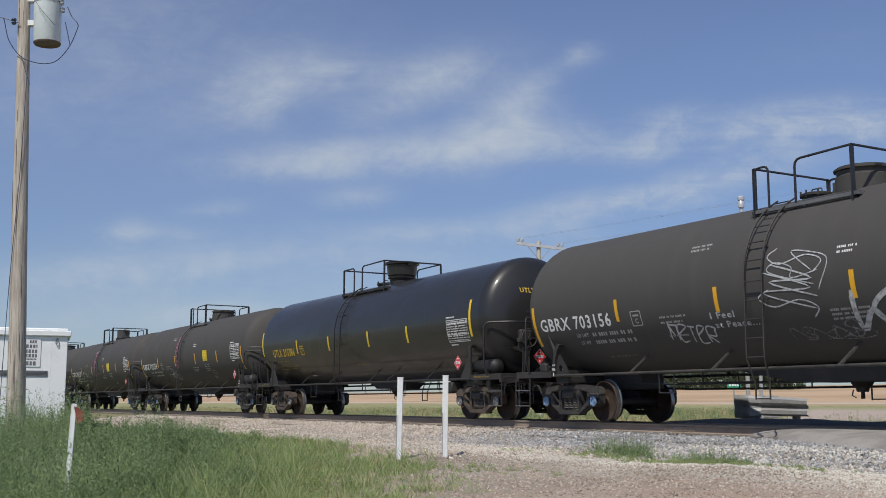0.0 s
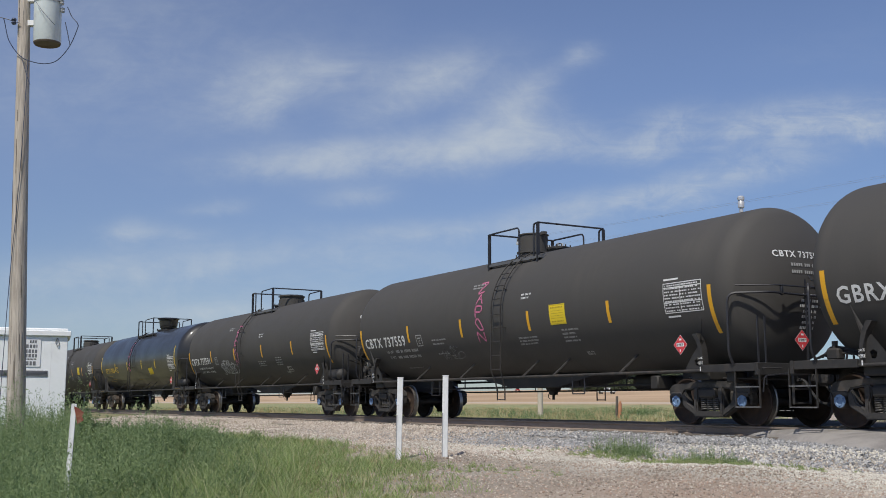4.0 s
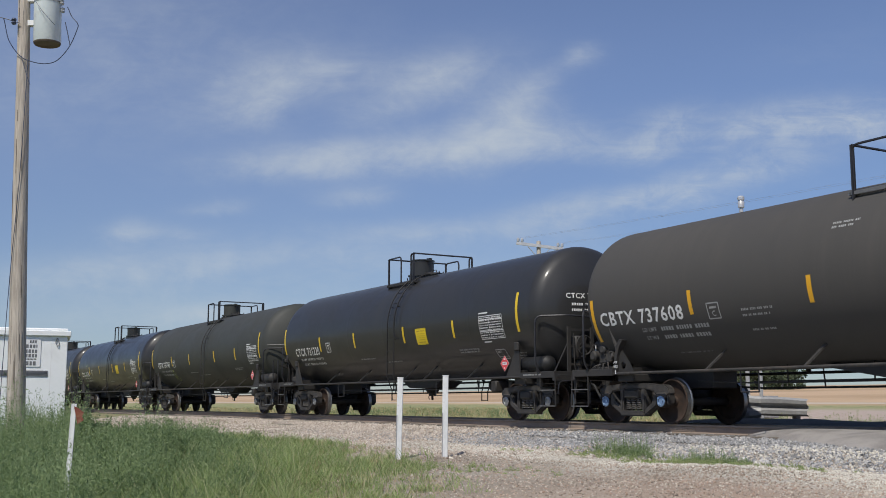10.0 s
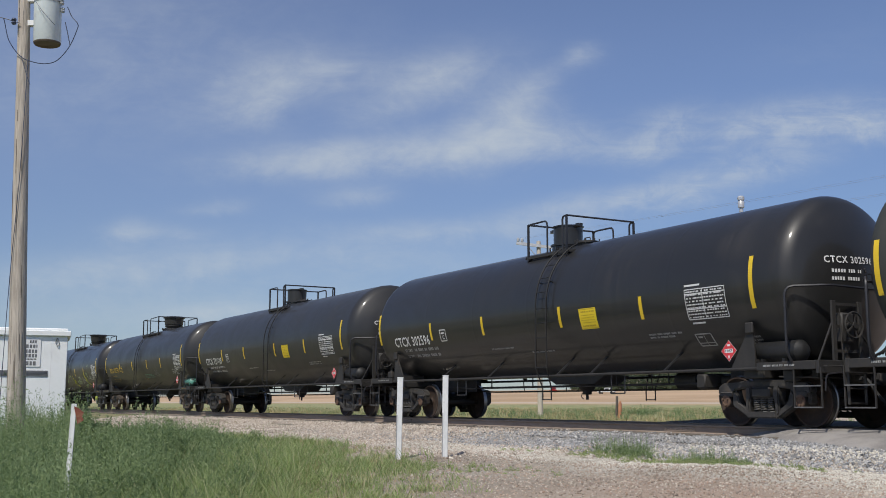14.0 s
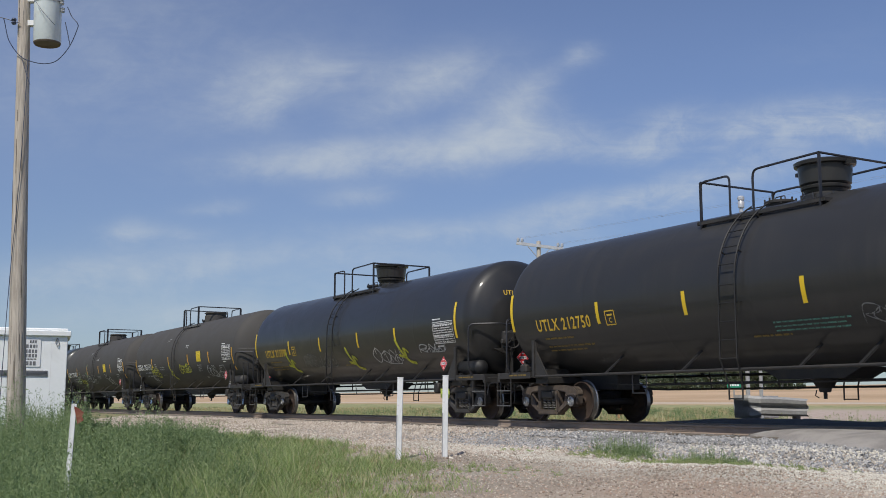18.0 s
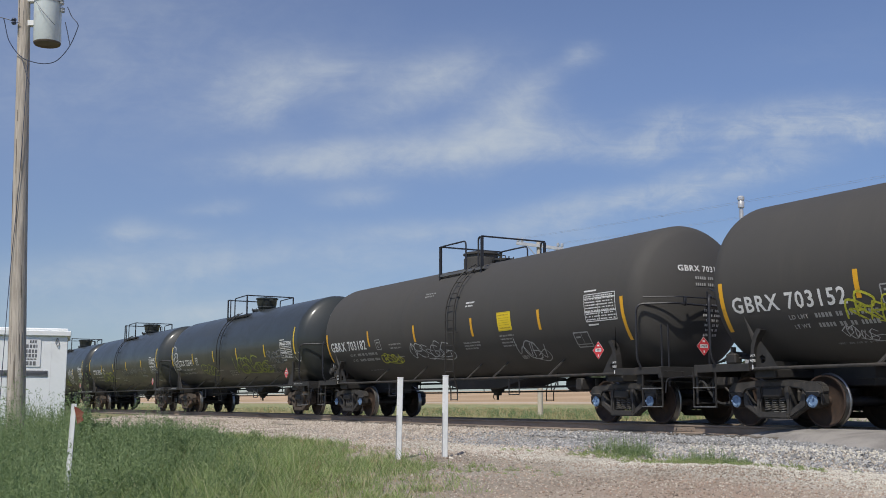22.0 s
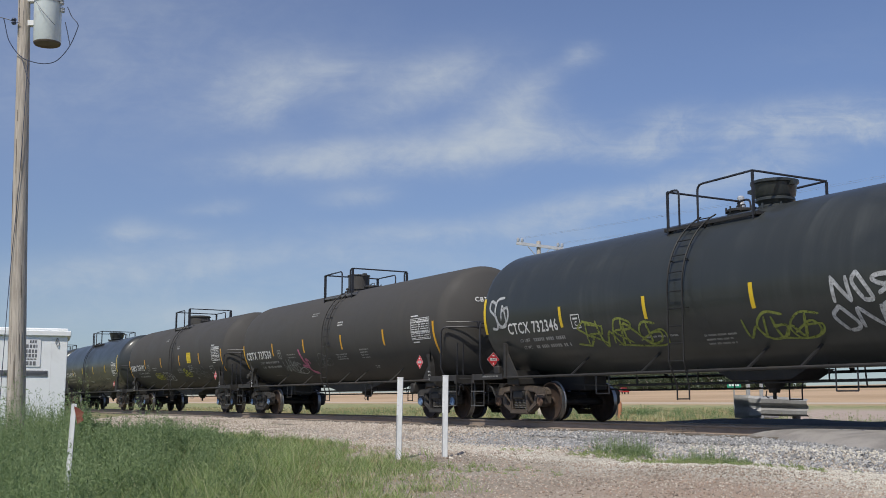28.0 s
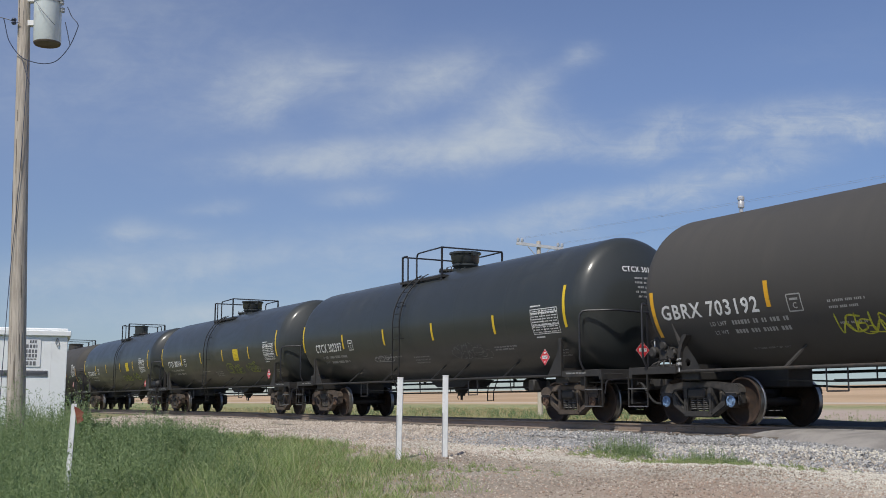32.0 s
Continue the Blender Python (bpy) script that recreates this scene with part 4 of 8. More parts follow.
def add_sill(car, turn):
    """Stub sill and end platform: draft box, cross beam, deck, edge beams."""
    for nm, dims, bev in (("stub_sill", (5.3, 8.45, -0.33, 0.33, 0.72, 1.10), 0.02), ("body_bolster", (6.62, 7.12, -1.30, 1.30, 0.86, 1.02), 0.02),
                          ("end_platform", (7.62, 8.42, -1.39, 1.39, 1.09, 1.14), 0.006), ("side_sill", (7.1, 8.42, -1.46, -1.40, 0.99, 1.13), 0.006),
                          ("side_sill", (7.1, 8.42, 1.40, 1.46, 0.99, 1.13), 0.006), ("end_sill", (8.425, 8.50, -1.46, 1.46, 0.92, 1.14), 0.006)):
        paint(nm, dims, lambda: part(nm, box(BM(), *dims, bevel=bev), "frame"), car).rotation_euler.z = turn


def saddle_mesh(side, mat):
    """The bracket that carries the tank over the truck: a leaning flange, a holed gusset and a thin fin up the flank."""
    def build():
        bm = BM()
        spine = [(7.06, 1.0), (7.05, 1.20), (7.02, 1.40), (6.96, 1.58), (6.86, 1.72)]
        y0, y1 = side * 1.28, side * 1.42
        rows = []
        for k, (x, z) in enumerate(spine):
            d = 0.028 + 0.006 * k
            rows.append([bm.verts.new(p) for p in ((x - d, y0, z), (x + d, y0, z + 0.02), (x + d, y1, z + 0.02), (x - d, y1, z))])
        for p, q in zip(rows, rows[1:]):
            for k in range(4):
                bm.faces.new((p[k], p[(k + 1) % 4], q[(k + 1) % 4], q[k]))
        bm.faces.new(rows[0])
        bm.faces.new(rows[-1])
        # gusset with a round hole
        out = [(7.03, 1.0), (7.02, 1.38), (6.90, 1.52), (6.68, 1.28), (6.48, 1.0), (6.74, 1.0)]
        for yy in (1.33, 1.35):
            ring = [bm.verts.new((x, side * yy, z)) for x, z in out]
            hole = [bm.verts.new((6.86 + 0.08 * math.cos(radians(a)), side * yy, 1.20 + 0.08 * math.sin(radians(a)))) for a in (-53, 29, 86, 158, 213, 262)]
            for k in range(6):
                bm.faces.new((ring[k], ring[(k + 1) % 6], hole[(k + 1) % 6], hole[k]))
        # fin
        for e in (-1, 1):
            bm.faces.new([bm.verts.new(p) for p in ((6.98 + 0.02 * e, side * 1.34, 1.52), (7.02 + 0.02 * e, side * 1.40, 1.52), (7.16, side * 1.49, 2.02))])
        # web plates across to the sill
        for x in (6.74, 6.98):
            box(bm, x - 0.012, x + 0.012, side * 0.6 if side > 0 else -1.3, 1.3 if side > 0 else side * 0.6, 1.0, 1.16)
        bmesh.ops.recalc_face_normals(bm, faces=bm.faces[:])
        return part("saddle_bracket", bm, mat)
    return shared(("saddle", side, mat), build)


def saddle_plate_mesh(side, block):
    """The plain tapered plate that does the same work on the darker cars."""
    def build():
        bm = BM()
        pts = [(7.04, 1.0), (7.02, 1.45), (6.99, 1.80), (6.87, 1.82), (6.80, 1.60), (6.40, 1.0)] if block else [(7.04, 1.0), (7.04, 1.45), (7.03, 1.84), (6.96, 1.84), (6.92, 1.62), (6.45, 1.0)]
        a = [bm.verts.new((x, side * 1.375, z)) for x, z in pts]
        b = [bm.verts.new((x, side * 1.41, z)) for x, z in pts]
        bm.faces.new(a)
        bm.faces.new(b)
        for k in range(6):
            bm.faces.new((a[k], a[(k + 1) % 6], b[(k + 1) % 6], b[k]))
        if block:
            box(bm, 6.84, 7.03, min(side * 1.40, side * 1.46), max(side * 1.40, side * 1.46), 1.66, 1.86, bevel=0.02)
        else:
            box(bm, 6.96, 7.05, min(side * 1.40, side * 1.45), max(side * 1.40, side * 1.45), 1.02, 1.86, bevel=0.008)
        lo, hi = sorted((side * 0.6, side * 1.37))
        for x in (6.74, 6.98):
            box(bm, x - 0.012, x + 0.012, lo, hi, 1.0, 1.20)
        bmesh.ops.recalc_face_normals(bm, faces=bm.faces[:])
        return part("saddle_bracket", bm, "frame")
    return shared(("saddle_plate", side, block), build)


def coupler_mesh():
    def build():
        bm = BM()
        box(bm, 8.40, 8.68, -0.09, 0.09, 0.80, 0.96, bevel=0.03)
        box(bm, 8.64, 8.94, -0.17, 0.07, 0.74, 1.02, bevel=0.05)
        box(bm, 8.72, 8.92, 0.02, 0.17, 0.76, 1.00, bevel=0.05)
        tube(bm, [(8.45, 0.25, 0.80), (8.62, 0.27, 0.62), (8.86, 0.10, 0.50)], 0.025, 6, 0.1)
        return part("coupler", bm, "truck_grey")
    return shared("coupler", build)


def cut_lever_mesh():
    """Uncoupling rod along the end sill, bent down to the coupler."""
    def build():
        bm = BM()
        tube(bm, [(8.56, -1.40, 0.62), (8.56, -1.36, 0.90), (8.56, -0.50, 0.98), (8.60, -0.05, 1.08)], 0.014, 5, 0.08)
        return part("cut_lever", bm, "rail_tube")
    return shared("cut_lever", build)


def hose_mesh():
    """Air hose hanging from the angle cock."""
    def build():
        bm = BM()
        tube(bm, [(8.40, -0.38, 0.86), (8.60, -0.40, 0.84), (8.72, -0.38, 0.62), (8.86, -0.30, 0.42), (8.98, -0.16, 0.40)], 0.027, 6, 0.12)
        cyl(bm, (8.93, -0.20, 0.40), (9.02, -0.10, 0.42), 0.045, 8)
        box(bm, 8.36, 8.48, -0.45, -0.33, 0.80, 0.93, bevel=0.02)
        return part("brake_hose", bm, "rubber")
    return shared("hose", build)


def end_ladder_mesh():
    """Three rungs below the platform at the far corner and grab irons on the end sill."""
    def build():
        bm = BM()
        for y in (0.95, 1.36):
            bar(bm, (8.53, y, 0.40), (8.53, y, 1.10), 0.012, 0.05)
        for z in (0.42, 0.66, 0.90):
            cyl(bm, (8.53, 0.95, z), (8.53, 1.36, z), 0.013, 6)
        return part("end_ladder", bm, "frame")
    return shared("end_ladder", build)


def under_deck_part(kind):
    """Grab iron, chain boxes and a small pipe about the end platform."""
    def build():
        bm = BM()
        if kind == "grab_iron":
            tube(bm, [(8.51, -1.36, 1.04), (8.57, -1.36, 1.04), (8.57, -0.92, 1.04), (8.51, -0.92, 1.04)], 0.012, 5, 0.03)
        elif kind == "valve_box":
            box(bm, 7.55, 7.78, -1.30, -1.08, 0.80, 1.0, bevel=0.02)
        elif kind == "chain_box":
            box(bm, 8.06, 8.22, -1.15, -0.95, 0.84, 1.0, bevel=0.02)
        else:
            tube(bm, [(7.4, -1.22, 0.88), (8.3, -1.22, 0.86), (8.42, -0.6, 0.84)], 0.016, 5, 0.1)
        return part(kind, bm, "frame")
    return shared(("deck", kind), build)


def end_rail_mesh():
    """Handrail that climbs from the deck and runs across the end in front of the head."""
    def build():
        bm = BM()
        tube(bm, [(7.92, -1.45, 1.10), (7.92, -1.57, 1.30), (7.92, -1.57, 2.42), (8.42, -1.0, 2.43), (8.48, 0.0, 2.40), (8.42, 1.0, 2.43), (7.92, 1.57, 2.42), (7.92, 1.57, 1.30), (7.92, 1.45, 1.10)], 0.024, 6, 0.16)
        return part("end_handrail", bm, "rail_tube", smooth=50)
    return shared("end_rail", build)


def grab_bar_mesh():
    """Thin bar above the end handrail, held off it by two clips."""
    def build():
        bm = BM()
        tube(bm, [(8.02, -1.46, 2.56), (8.46, -0.90, 2.56), (8.46, 0.90, 2.56), (8.02, 1.46, 2.56)], 0.014, 5, 0.1)
        for y in (-0.72, 0.72):
            box(bm, 8.42, 8.47, y - 0.03, y + 0.03, 2.38, 2.58, bevel=0.008)
        return part("grab_bar", bm, "rail_tube", smooth=50)
    return shared("grab_bar", build)


def step_mesh(side):
    """Stirrup step with two worn treads under the corner of the deck."""
    def build():
        bm = BM()
        y = side * 1.45
        for x in (7.94, 8.53):
            bar(bm, (x, y, 1.02), (x, y, 0.35), 0.028, 0.02)
        for z in (0.352, 0.71):
            bar(bm, (7.94, y, z), (8.53, y, z), 0.045, 0.022, mi=1)
        return part("stirrup_step", bm, ["frame", "worn_edge"])
    return shared(("step", side), build)


def brake_stand_mesh(kind):
    """What carries the brake wheel: a pair of upright channels, or a gear box on a bracket with its chain rods."""
    def build():
        bm = BM()
        if kind == "channels":
            for y in (-1.0, -0.34):
                box(bm, 8.43, 8.47, y - 0.05, y + 0.05, 1.12, 2.16, bevel=0.006)
            for z in (1.30, 1.72, 2.10):
                box(bm, 8.44, 8.46, -0.95, -0.39, z - 0.025, z + 0.025)
            bar(bm, (8.44, -1.44, 1.05), (8.44, -1.03, 1.78), 0.03, 0.02)
            bar(bm, (8.44, -0.30, 1.60), (8.44, 0.12, 1.14), 0.03, 0.02)
            tube(bm, [(8.50, -0.90, 2.02), (8.52, -0.90, 1.4), (8.54, -0.86, 0.72)], 0.012, 5)
        else:
            box(bm, 8.36, 8.50, -0.86, -0.52, 1.84, 2.24, bevel=0.04)
            for y in (-0.76, -0.62):
                bar(bm, (8.50, y, 1.90), (8.50, y, 0.76), 0.05, 0.018)
            v = [bm.verts.new((x, y, z)) for x in (8.30, 8.46) for y, z in ((-1.12, 1.78), (-0.60, 1.84), (-0.60, 1.60))]
            for q in ((0, 2, 1), (3, 4, 5), (0, 1, 4, 3), (1, 2, 5, 4), (2, 0, 3, 5)):
                bm.faces.new([v[i] for i in q])
            tube(bm, [(8.52, -0.80, 1.95), (8.53, -0.82, 1.3), (8.53, -0.88, 0.72)], 0.012, 5)
            box(bm, 8.44, 8.54, -0.94, -0.80, 1.90, 2.02, bevel=0.02)
        bmesh.ops.recalc_face_normals(bm, faces=bm.faces[:])
        return part("brake_stand", bm, "frame")
    return shared(("brake_stand", kind), build)


def control_valve_mesh():
    """Air brake control valve: a bracket casting with bolted portions and looping pipes, on the deck."""
    def build():
        bm = BM()
        box(bm, -0.20, 0.18, -0.16, 0.16, 0.10, 0.40, bevel=0.05)
        for x, z, r in ((-0.30, 0.30, 0.11), (0.26, 0.26, 0.13), (0.02, 0.43, 0.10)):
            lathe(bm, [(0.0, -0.20), (r * 0.7, -0.20), (r, -0.17), (r, -0.05), (r * 1.2, -0.05), (r * 1.2, 0.02), (0.0, 0.02)], 14, "y", centre=(x, -0.04, z))
        for k in range(7):
            a = k * 0.9
            cyl(bm, (0.26 + 0.12 * math.cos(a), -0.26, 0.26 + 0.12 * math.sin(a)), (0.26 + 0.12 * math.cos(a), -0.20, 0.26 + 0.12 * math.sin(a)), 0.016, 6)
        for k in range(4):
            tube(bm, [(-0.16 + 0.1 * k, -0.12, 0.12), (-0.22 + 0.16 * k, -0.26, 0.06 + 0.03 * k), (-0.34 + 0.22 * k, -0.28, -0.04)], 0.016, 5, 0.05)
        tube(bm, [(-0.34, -0.10, 0.36), (-0.42, -0.16, 0.52), (-0.22, -0.18, 0.56), (-0.05, -0.12, 0.46)], 0.014, 5, 0.06)
        box(bm, -0.36, 0.34, -0.20, 0.20, 0.0, 0.05, bevel=0.01)
        box(bm, -0.40, -0.14, -0.10, 0.30, 0.34, 0.62, bevel=0.03)
        box(bm, -0.06, 0.44, 0.02, 0.34, 0.06, 0.44, bevel=0.04)
        box(bm, 0.10, 0.24, -0.14, 0.10, 0.40, 0.54, bevel=0.03)
        return part("control_valve", bm, ["truck_grey"], smooth=35)
    return shared("control_valve", build)


def shiny_spot_mesh():
    def build():
        bm = BM()
        # shiny spots on the casting, put in as small white plates
        box(bm, 0.13, 0.21, -0.150, -0.142, 0.43, 0.50)
        box(bm, -0.36, -0.33, -0.112, -0.104, 0.42, 0.54)
        return part("valve_tag", bm, "panel")
    return shared("valve_tag", build)


def add_deck_pipes(car, plate):
    """Air pipes lying across the deck with a valve, and on some cars a rectangular plate above them."""
    for k in range(4):
        paint("deck_pipe", ("deck_pipe", k), lambda: part("deck_pipe", tube(BM(), [(-8.30, -1.05 + 0.09 * k, 1.17 + 0.02 * k), (-7.92, -1.1, 1.28 + 0.03 * k), (-7.30, -0.9 + 0.1 * k, 1.20 + 0.03 * k)], 0.020, 5, 0.12), "frame", smooth=35), car)

    def valve():
        bm = BM()
        box(bm, -7.98, -7.72, -1.16, -0.96, 1.14, 1.34, bevel=0.03)
        cyl(bm, (-7.86, -1.06, 1.30), (-7.86, -1.06, 1.46), 0.05, 8)
        return part("pipe_valve", bm, "frame")
    paint("pipe_valve", "pipe_valve", valve, car)
    if plate:
        def sheet():
            bm = BM()
            box(bm, -8.02, -7.50, -1.02, -0.98, 1.60, 1.84, bevel=0.01)
            bar(bm, (-7.76, -1.0, 1.15), (-7.76, -1.0, 1.62), 0.03, 0.03)
            return part("badge_plate", bm, "frame")
        paint("badge_plate", "badge_plate", sheet, car)


def jack_mark(car, turn, word):
    """Stencilled jacking mark on the saddle's flange."""
    bm = BM()
    for k, text in enumerate(word):
        lb = letters_bm(text, 0.13, 0.055)
        for v in lb.verts:
            v.co = Vector((7.02 * turn + v.co.x, -1.428, 1.26 - 0.085 * k + v.co.y))
        me = bpy.data.meshes.new("mark")
        lb.to_mesh(me)
        lb.free()
        bm.from_mesh(me)
        bpy.data.meshes.remove(me)
    box(bm, 7.02 * turn - 0.012, 7.02 * turn + 0.012, -1.432, -1.428, 1.02, 1.10)
    tagged(part("jack_mark", bm, "white", car), kind="stuff")


def sill_print(car, turn, mat):
    bm = BM()
    fine_print(bm, -0.36, 0.36, 0.0, 0.034, 5)
    for v in bm.verts:
        v.co = Vector((turn * 7.62 + v.co.x, -1.464, 1.07 + v.co.y))
    tagged(part("sill_stencil", bm, mat, car), kind="stuff")


def side_pipe_mesh(side, mat):
    def build():
        bm = BM()
        y = side * 1.40
        tube(bm, [(-7.3, y, 1.03), (7.3, y, 1.03)], 0.030, 8)
        return part("side_rail", bm, mat, smooth=50)
    return shared(("pipe", side, mat), build)


STRUTS = (-4.38, -2.0, 0.94, 2.18, 4.56)


def strut_mesh(side, mat):
    def build():
        bm = BM()
        a = radians(-50)
        bar(bm, (0.0, side * 1.40, 1.03), (0.14, side * (R - 0.01) * math.cos(a), ZC + (R - 0.01) * math.sin(a)), 0.09, 0.03)
        return part("rail_strut", bm, mat)
    return shared(("strut", side, mat), build)


def under_mesh(sump):
    """Bottom outlet in its skid; on the dull grey cars a longer, deeper sump."""
    def build():
        bm = BM()
        lathe(bm, [(0.0, 0.62), (0.10, 0.62), (0.12, 0.70), (0.16, 0.72), (0.30, 0.98), (0.46, 1.08)], 20, "z", centre=(0.25, 0, 0))
        q, w = ([(-2.3, 1.06), (-1.1, 0.86), (-0.8, 0.80), (1.3, 0.80), (1.6, 0.86), (2.7, 1.06)], 0.58) if sump else ([(-0.9, 1.05), (-0.5, 0.86), (1.0, 0.86), (1.4, 1.05)], 0.37)
        a = [bm.verts.new((x, -w, z)) for x, z in q]
        b = [bm.verts.new((x, w, z)) for x, z in q]
        bm.faces.new(a)
        bm.faces.new(b[::-1])
        for k in range(len(q)):
            bm.faces.new((a[k], b[k], b[(k + 1) % len(q)], a[(k + 1) % len(q)]))
        cyl(bm, (0.25, 0, 0.66), (0.25, 0, 0.50), 0.035, 8)
        tube(bm, [(0.05, 0, 0.66), (0.02, 0, 0.56), (0.10, 0, 0.52)], 0.012, 5)
        return part("outlet_valve", bm, "frame", smooth=40)
    return shared(("outlet", sump), build)


def brake_pipe_mesh():
    def build():
        bm = BM()
        tube(bm, [(-6.6, 0.55, 0.80), (-4.8, 0.6, 0.72), (4.6, 0.6, 0.72), (6.6, 0.5, 0.80)], 0.022, 6, 0.2)
        tube(bm, [(-5.6, -0.45, 0.86), (-4.0, -0.5, 0.80), (5.4, -0.5, 0.80)], 0.016, 6, 0.2)
        for x in (-3.3, -1.4, 1.9, 3.6):
            bar(bm, (x, 0.6, 0.72), (x, 0.55, 1.16), 0.03, 0.012)
            bar(bm, (x + 0.1, -0.5, 0.80), (x + 0.1, -0.5, 1.16), 0.03, 0.012)
        return part("brake_pipe", bm, "frame")
    return shared("brake_pipe", build)


def brake_gear_mesh():
    def build():
        bm = BM()
        cyl(bm, (3.1, 0.35, 0.90), (3.75, 0.35, 0.90), 0.17, 16)
        box(bm, 3.95, 4.45, 0.10, 0.60, 0.74, 1.02, bevel=0.04)
        cyl(bm, (4.5, 0.3, 0.88), (4.85, 0.3, 0.88), 0.11, 14)
        bar(bm, (-4.6, 0.1, 0.84), (4.0, 0.2, 0.84), 0.05, 0.03)
        box(bm, 5.0, 5.25, -0.95, -0.55, 0.70, 0.98, bevel=0.03)
        return part("brake_cylinder", bm, "frame", smooth=40)
    return shared("brake_gear", build)


def underslung_frame_mesh(x0, w):
    def build():
        bm = BM()
        for s in (-1, 1):
            tube(bm, [(s * w / 2, -1.36, 1.02), (s * w / 2, -1.36, 0.62)], 0.014, 5)
        tube(bm, [(-w / 2, -1.36, 0.62), (w / 2, -1.36, 0.62)], 0.014, 5)
        return part("side_step", bm, "rail_tube")
    return shared(("sidestep", w), build)


def reservoir_mesh(mat):
    def build():
        bm = BM()
        lathe(bm, [(0.0, -0.60), (0.12, -0.57), (0.19, -0.48), (0.20, 0.48), (0.12, 0.57), (0.0, 0.60)], 18, "x")
        for x in (-0.25, 0.25):
            box(bm, x - 0.03, x + 0.03, -0.21, 0.21, -0.22, -0.12)
        return part("air_reservoir", bm, mat, smooth=40)
    return shared(("reservoir", mat), build)


def brake_wheel_mesh():
    def build():
        bm = BM()
        n = 24
        ring = [(0.0, 0.22 * math.cos(2 * math.pi * k / n), 0.22 * math.sin(2 * math.pi * k / n)) for k in range(n + 1)]
        tube(bm, ring, 0.018, 5)
        for k in range(5):
            a = 2 * math.pi * k / 5
            bar(bm, (0, 0, 0), (0, 0.21 * math.cos(a), 0.21 * math.sin(a)), 0.03, 0.015, upv=(1, 0, 0))
        cyl(bm, (-0.22, 0, 0), (0.03, 0, 0), 0.05, 10)
        box(bm, -0.30, -0.12, -0.16, 0.16, -0.30, 0.22, bevel=0.03)
        bar(bm, (-0.2, 0.0, -0.3), (-0.2, 0.0, -0.95), 0.10, 0.08, upv=(1, 0, 0))
        return part("brake_wheel", bm, "frame", smooth=40)
    return shared("brake_wheel", build)


# ---- lettering and paint on the tanks ----
def wrap(bm, x, z, parent_r=R + 0.005):
    """Bends a flat sheet (x along the car, y up) onto the near flank, its centre at height z."""
    t0 = math.asin(max(-1, min(1, (z - ZC) / R)))
    for v in bm.verts:
        t = t0 + v.co.y / R
        v.co = Vector((x + v.co.x, -(parent_r + v.co.z) * math.cos(t), ZC + (parent_r + v.co.z) * math.sin(t)))


def strips(bm, step):
    """Cuts a flat sheet across its height, so that it can bend."""
    ys = [v.co.y for v in bm.verts]
    lo, hi = min(ys), max(ys)
    n = int((hi - lo) / step)
    for k in range(1, n + 1):
        y = lo + (hi - lo) * k / (n + 1)
        bmesh.ops.bisect_plane(bm, geom=bm.verts[:] + bm.edges[:] + bm.faces[:], plane_co=(0, y, 0), plane_no=(0, 1, 0))


def letters_bm(text, width, tall, slant=0.0):
    cu = bpy.data.curves.new("letters", "FONT")
    cu.body = text
    cu.resolution_u = 2
    cu.shear = slant
    cu.offset = 0.020
    cu.space_character = 1.14
    tmp = bpy.data.objects.new("letters", cu)
    scene.collection.objects.link(tmp)
    me = bpy.data.meshes.new_from_object(tmp)
    bpy.data.objects.remove(tmp)
    bpy.data.curves.remove(cu)
    bm = BM()
    bm.from_mesh(me)
    bpy.data.meshes.remove(me)
    xs, ys = [v.co.x for v in bm.verts], [v.co.y for v in bm.verts]
    x0, x1, y0, y1 = min(xs), max(xs), min(ys), max(ys)
    for v in bm.verts:
        v.co.x = ((v.co.x - x0) / (x1 - x0) - 0.5) * width
        v.co.y = ((v.co.y - y0) / (y1 - y0) - 0.5) * tall
        v.co.z = 0
    return bm


def words_of(bm, least):
    """Parts a line of letters at its wide gaps, word by word."""
    spans = sorted((min(v.co.x for v in f.verts), max(v.co.x for v in f.verts)) for f in bm.faces)
    cuts, reach = [-9.0], spans[0][1]
    for a, b in spans:
        if a - reach > least:
            cuts.append((a + reach) / 2)
        reach = max(reach, b)
    cuts.append(9.0)
    out = []
    for lo, hi in zip(cuts, cuts[1:]):
        w = bm.copy()
        bmesh.ops.delete(w, geom=[v for v in w.verts if not lo < v.co.x <= hi], context="VERTS")
        out.append(w)
    bm.free()
    return out


def lettering(car, name, text, x, z, width, tall, mat, label=""):
    bm = letters_bm(text, width, tall)
    if name == "car_number":
        # the owner's mark and the figures are two stencils
        for nm, w in zip(("reporting_mark", name, name), words_of(bm, tall * 0.4)):
            strips(w, 0.09)
            wrap(w, x, z)
            part(nm, w, mat, car, label)
        return
    for w in words_of(bm, tall * 0.3):
        wrap(w, x, z)
        part(name, w, mat, car, label)


def patch_bm(w, h, ny=4, z=0.0):
    bm = BM()
    rows = [[bm.verts.new((s * w / 2, -h / 2 + h * k / ny, z)) for s in (-1, 1)] for k in range(ny + 1)]
    for a, b in zip(rows, rows[1:]):
        bm.faces.new((a[0], a[1], b[1], b[0]))
    return bm


def quad(bm, x0, x1, y0, y1, z=0.0, n=2, mi=0):
    rows = [[bm.verts.new((x, y0 + (y1 - y0) * k / n, z)) for x in (x0, x1)] for k in range(n + 1)]
    for a, b in zip(rows, rows[1:]):
        f = bm.faces.new((a[0], a[1], b[1], b[0]))
        f.material_index = mi


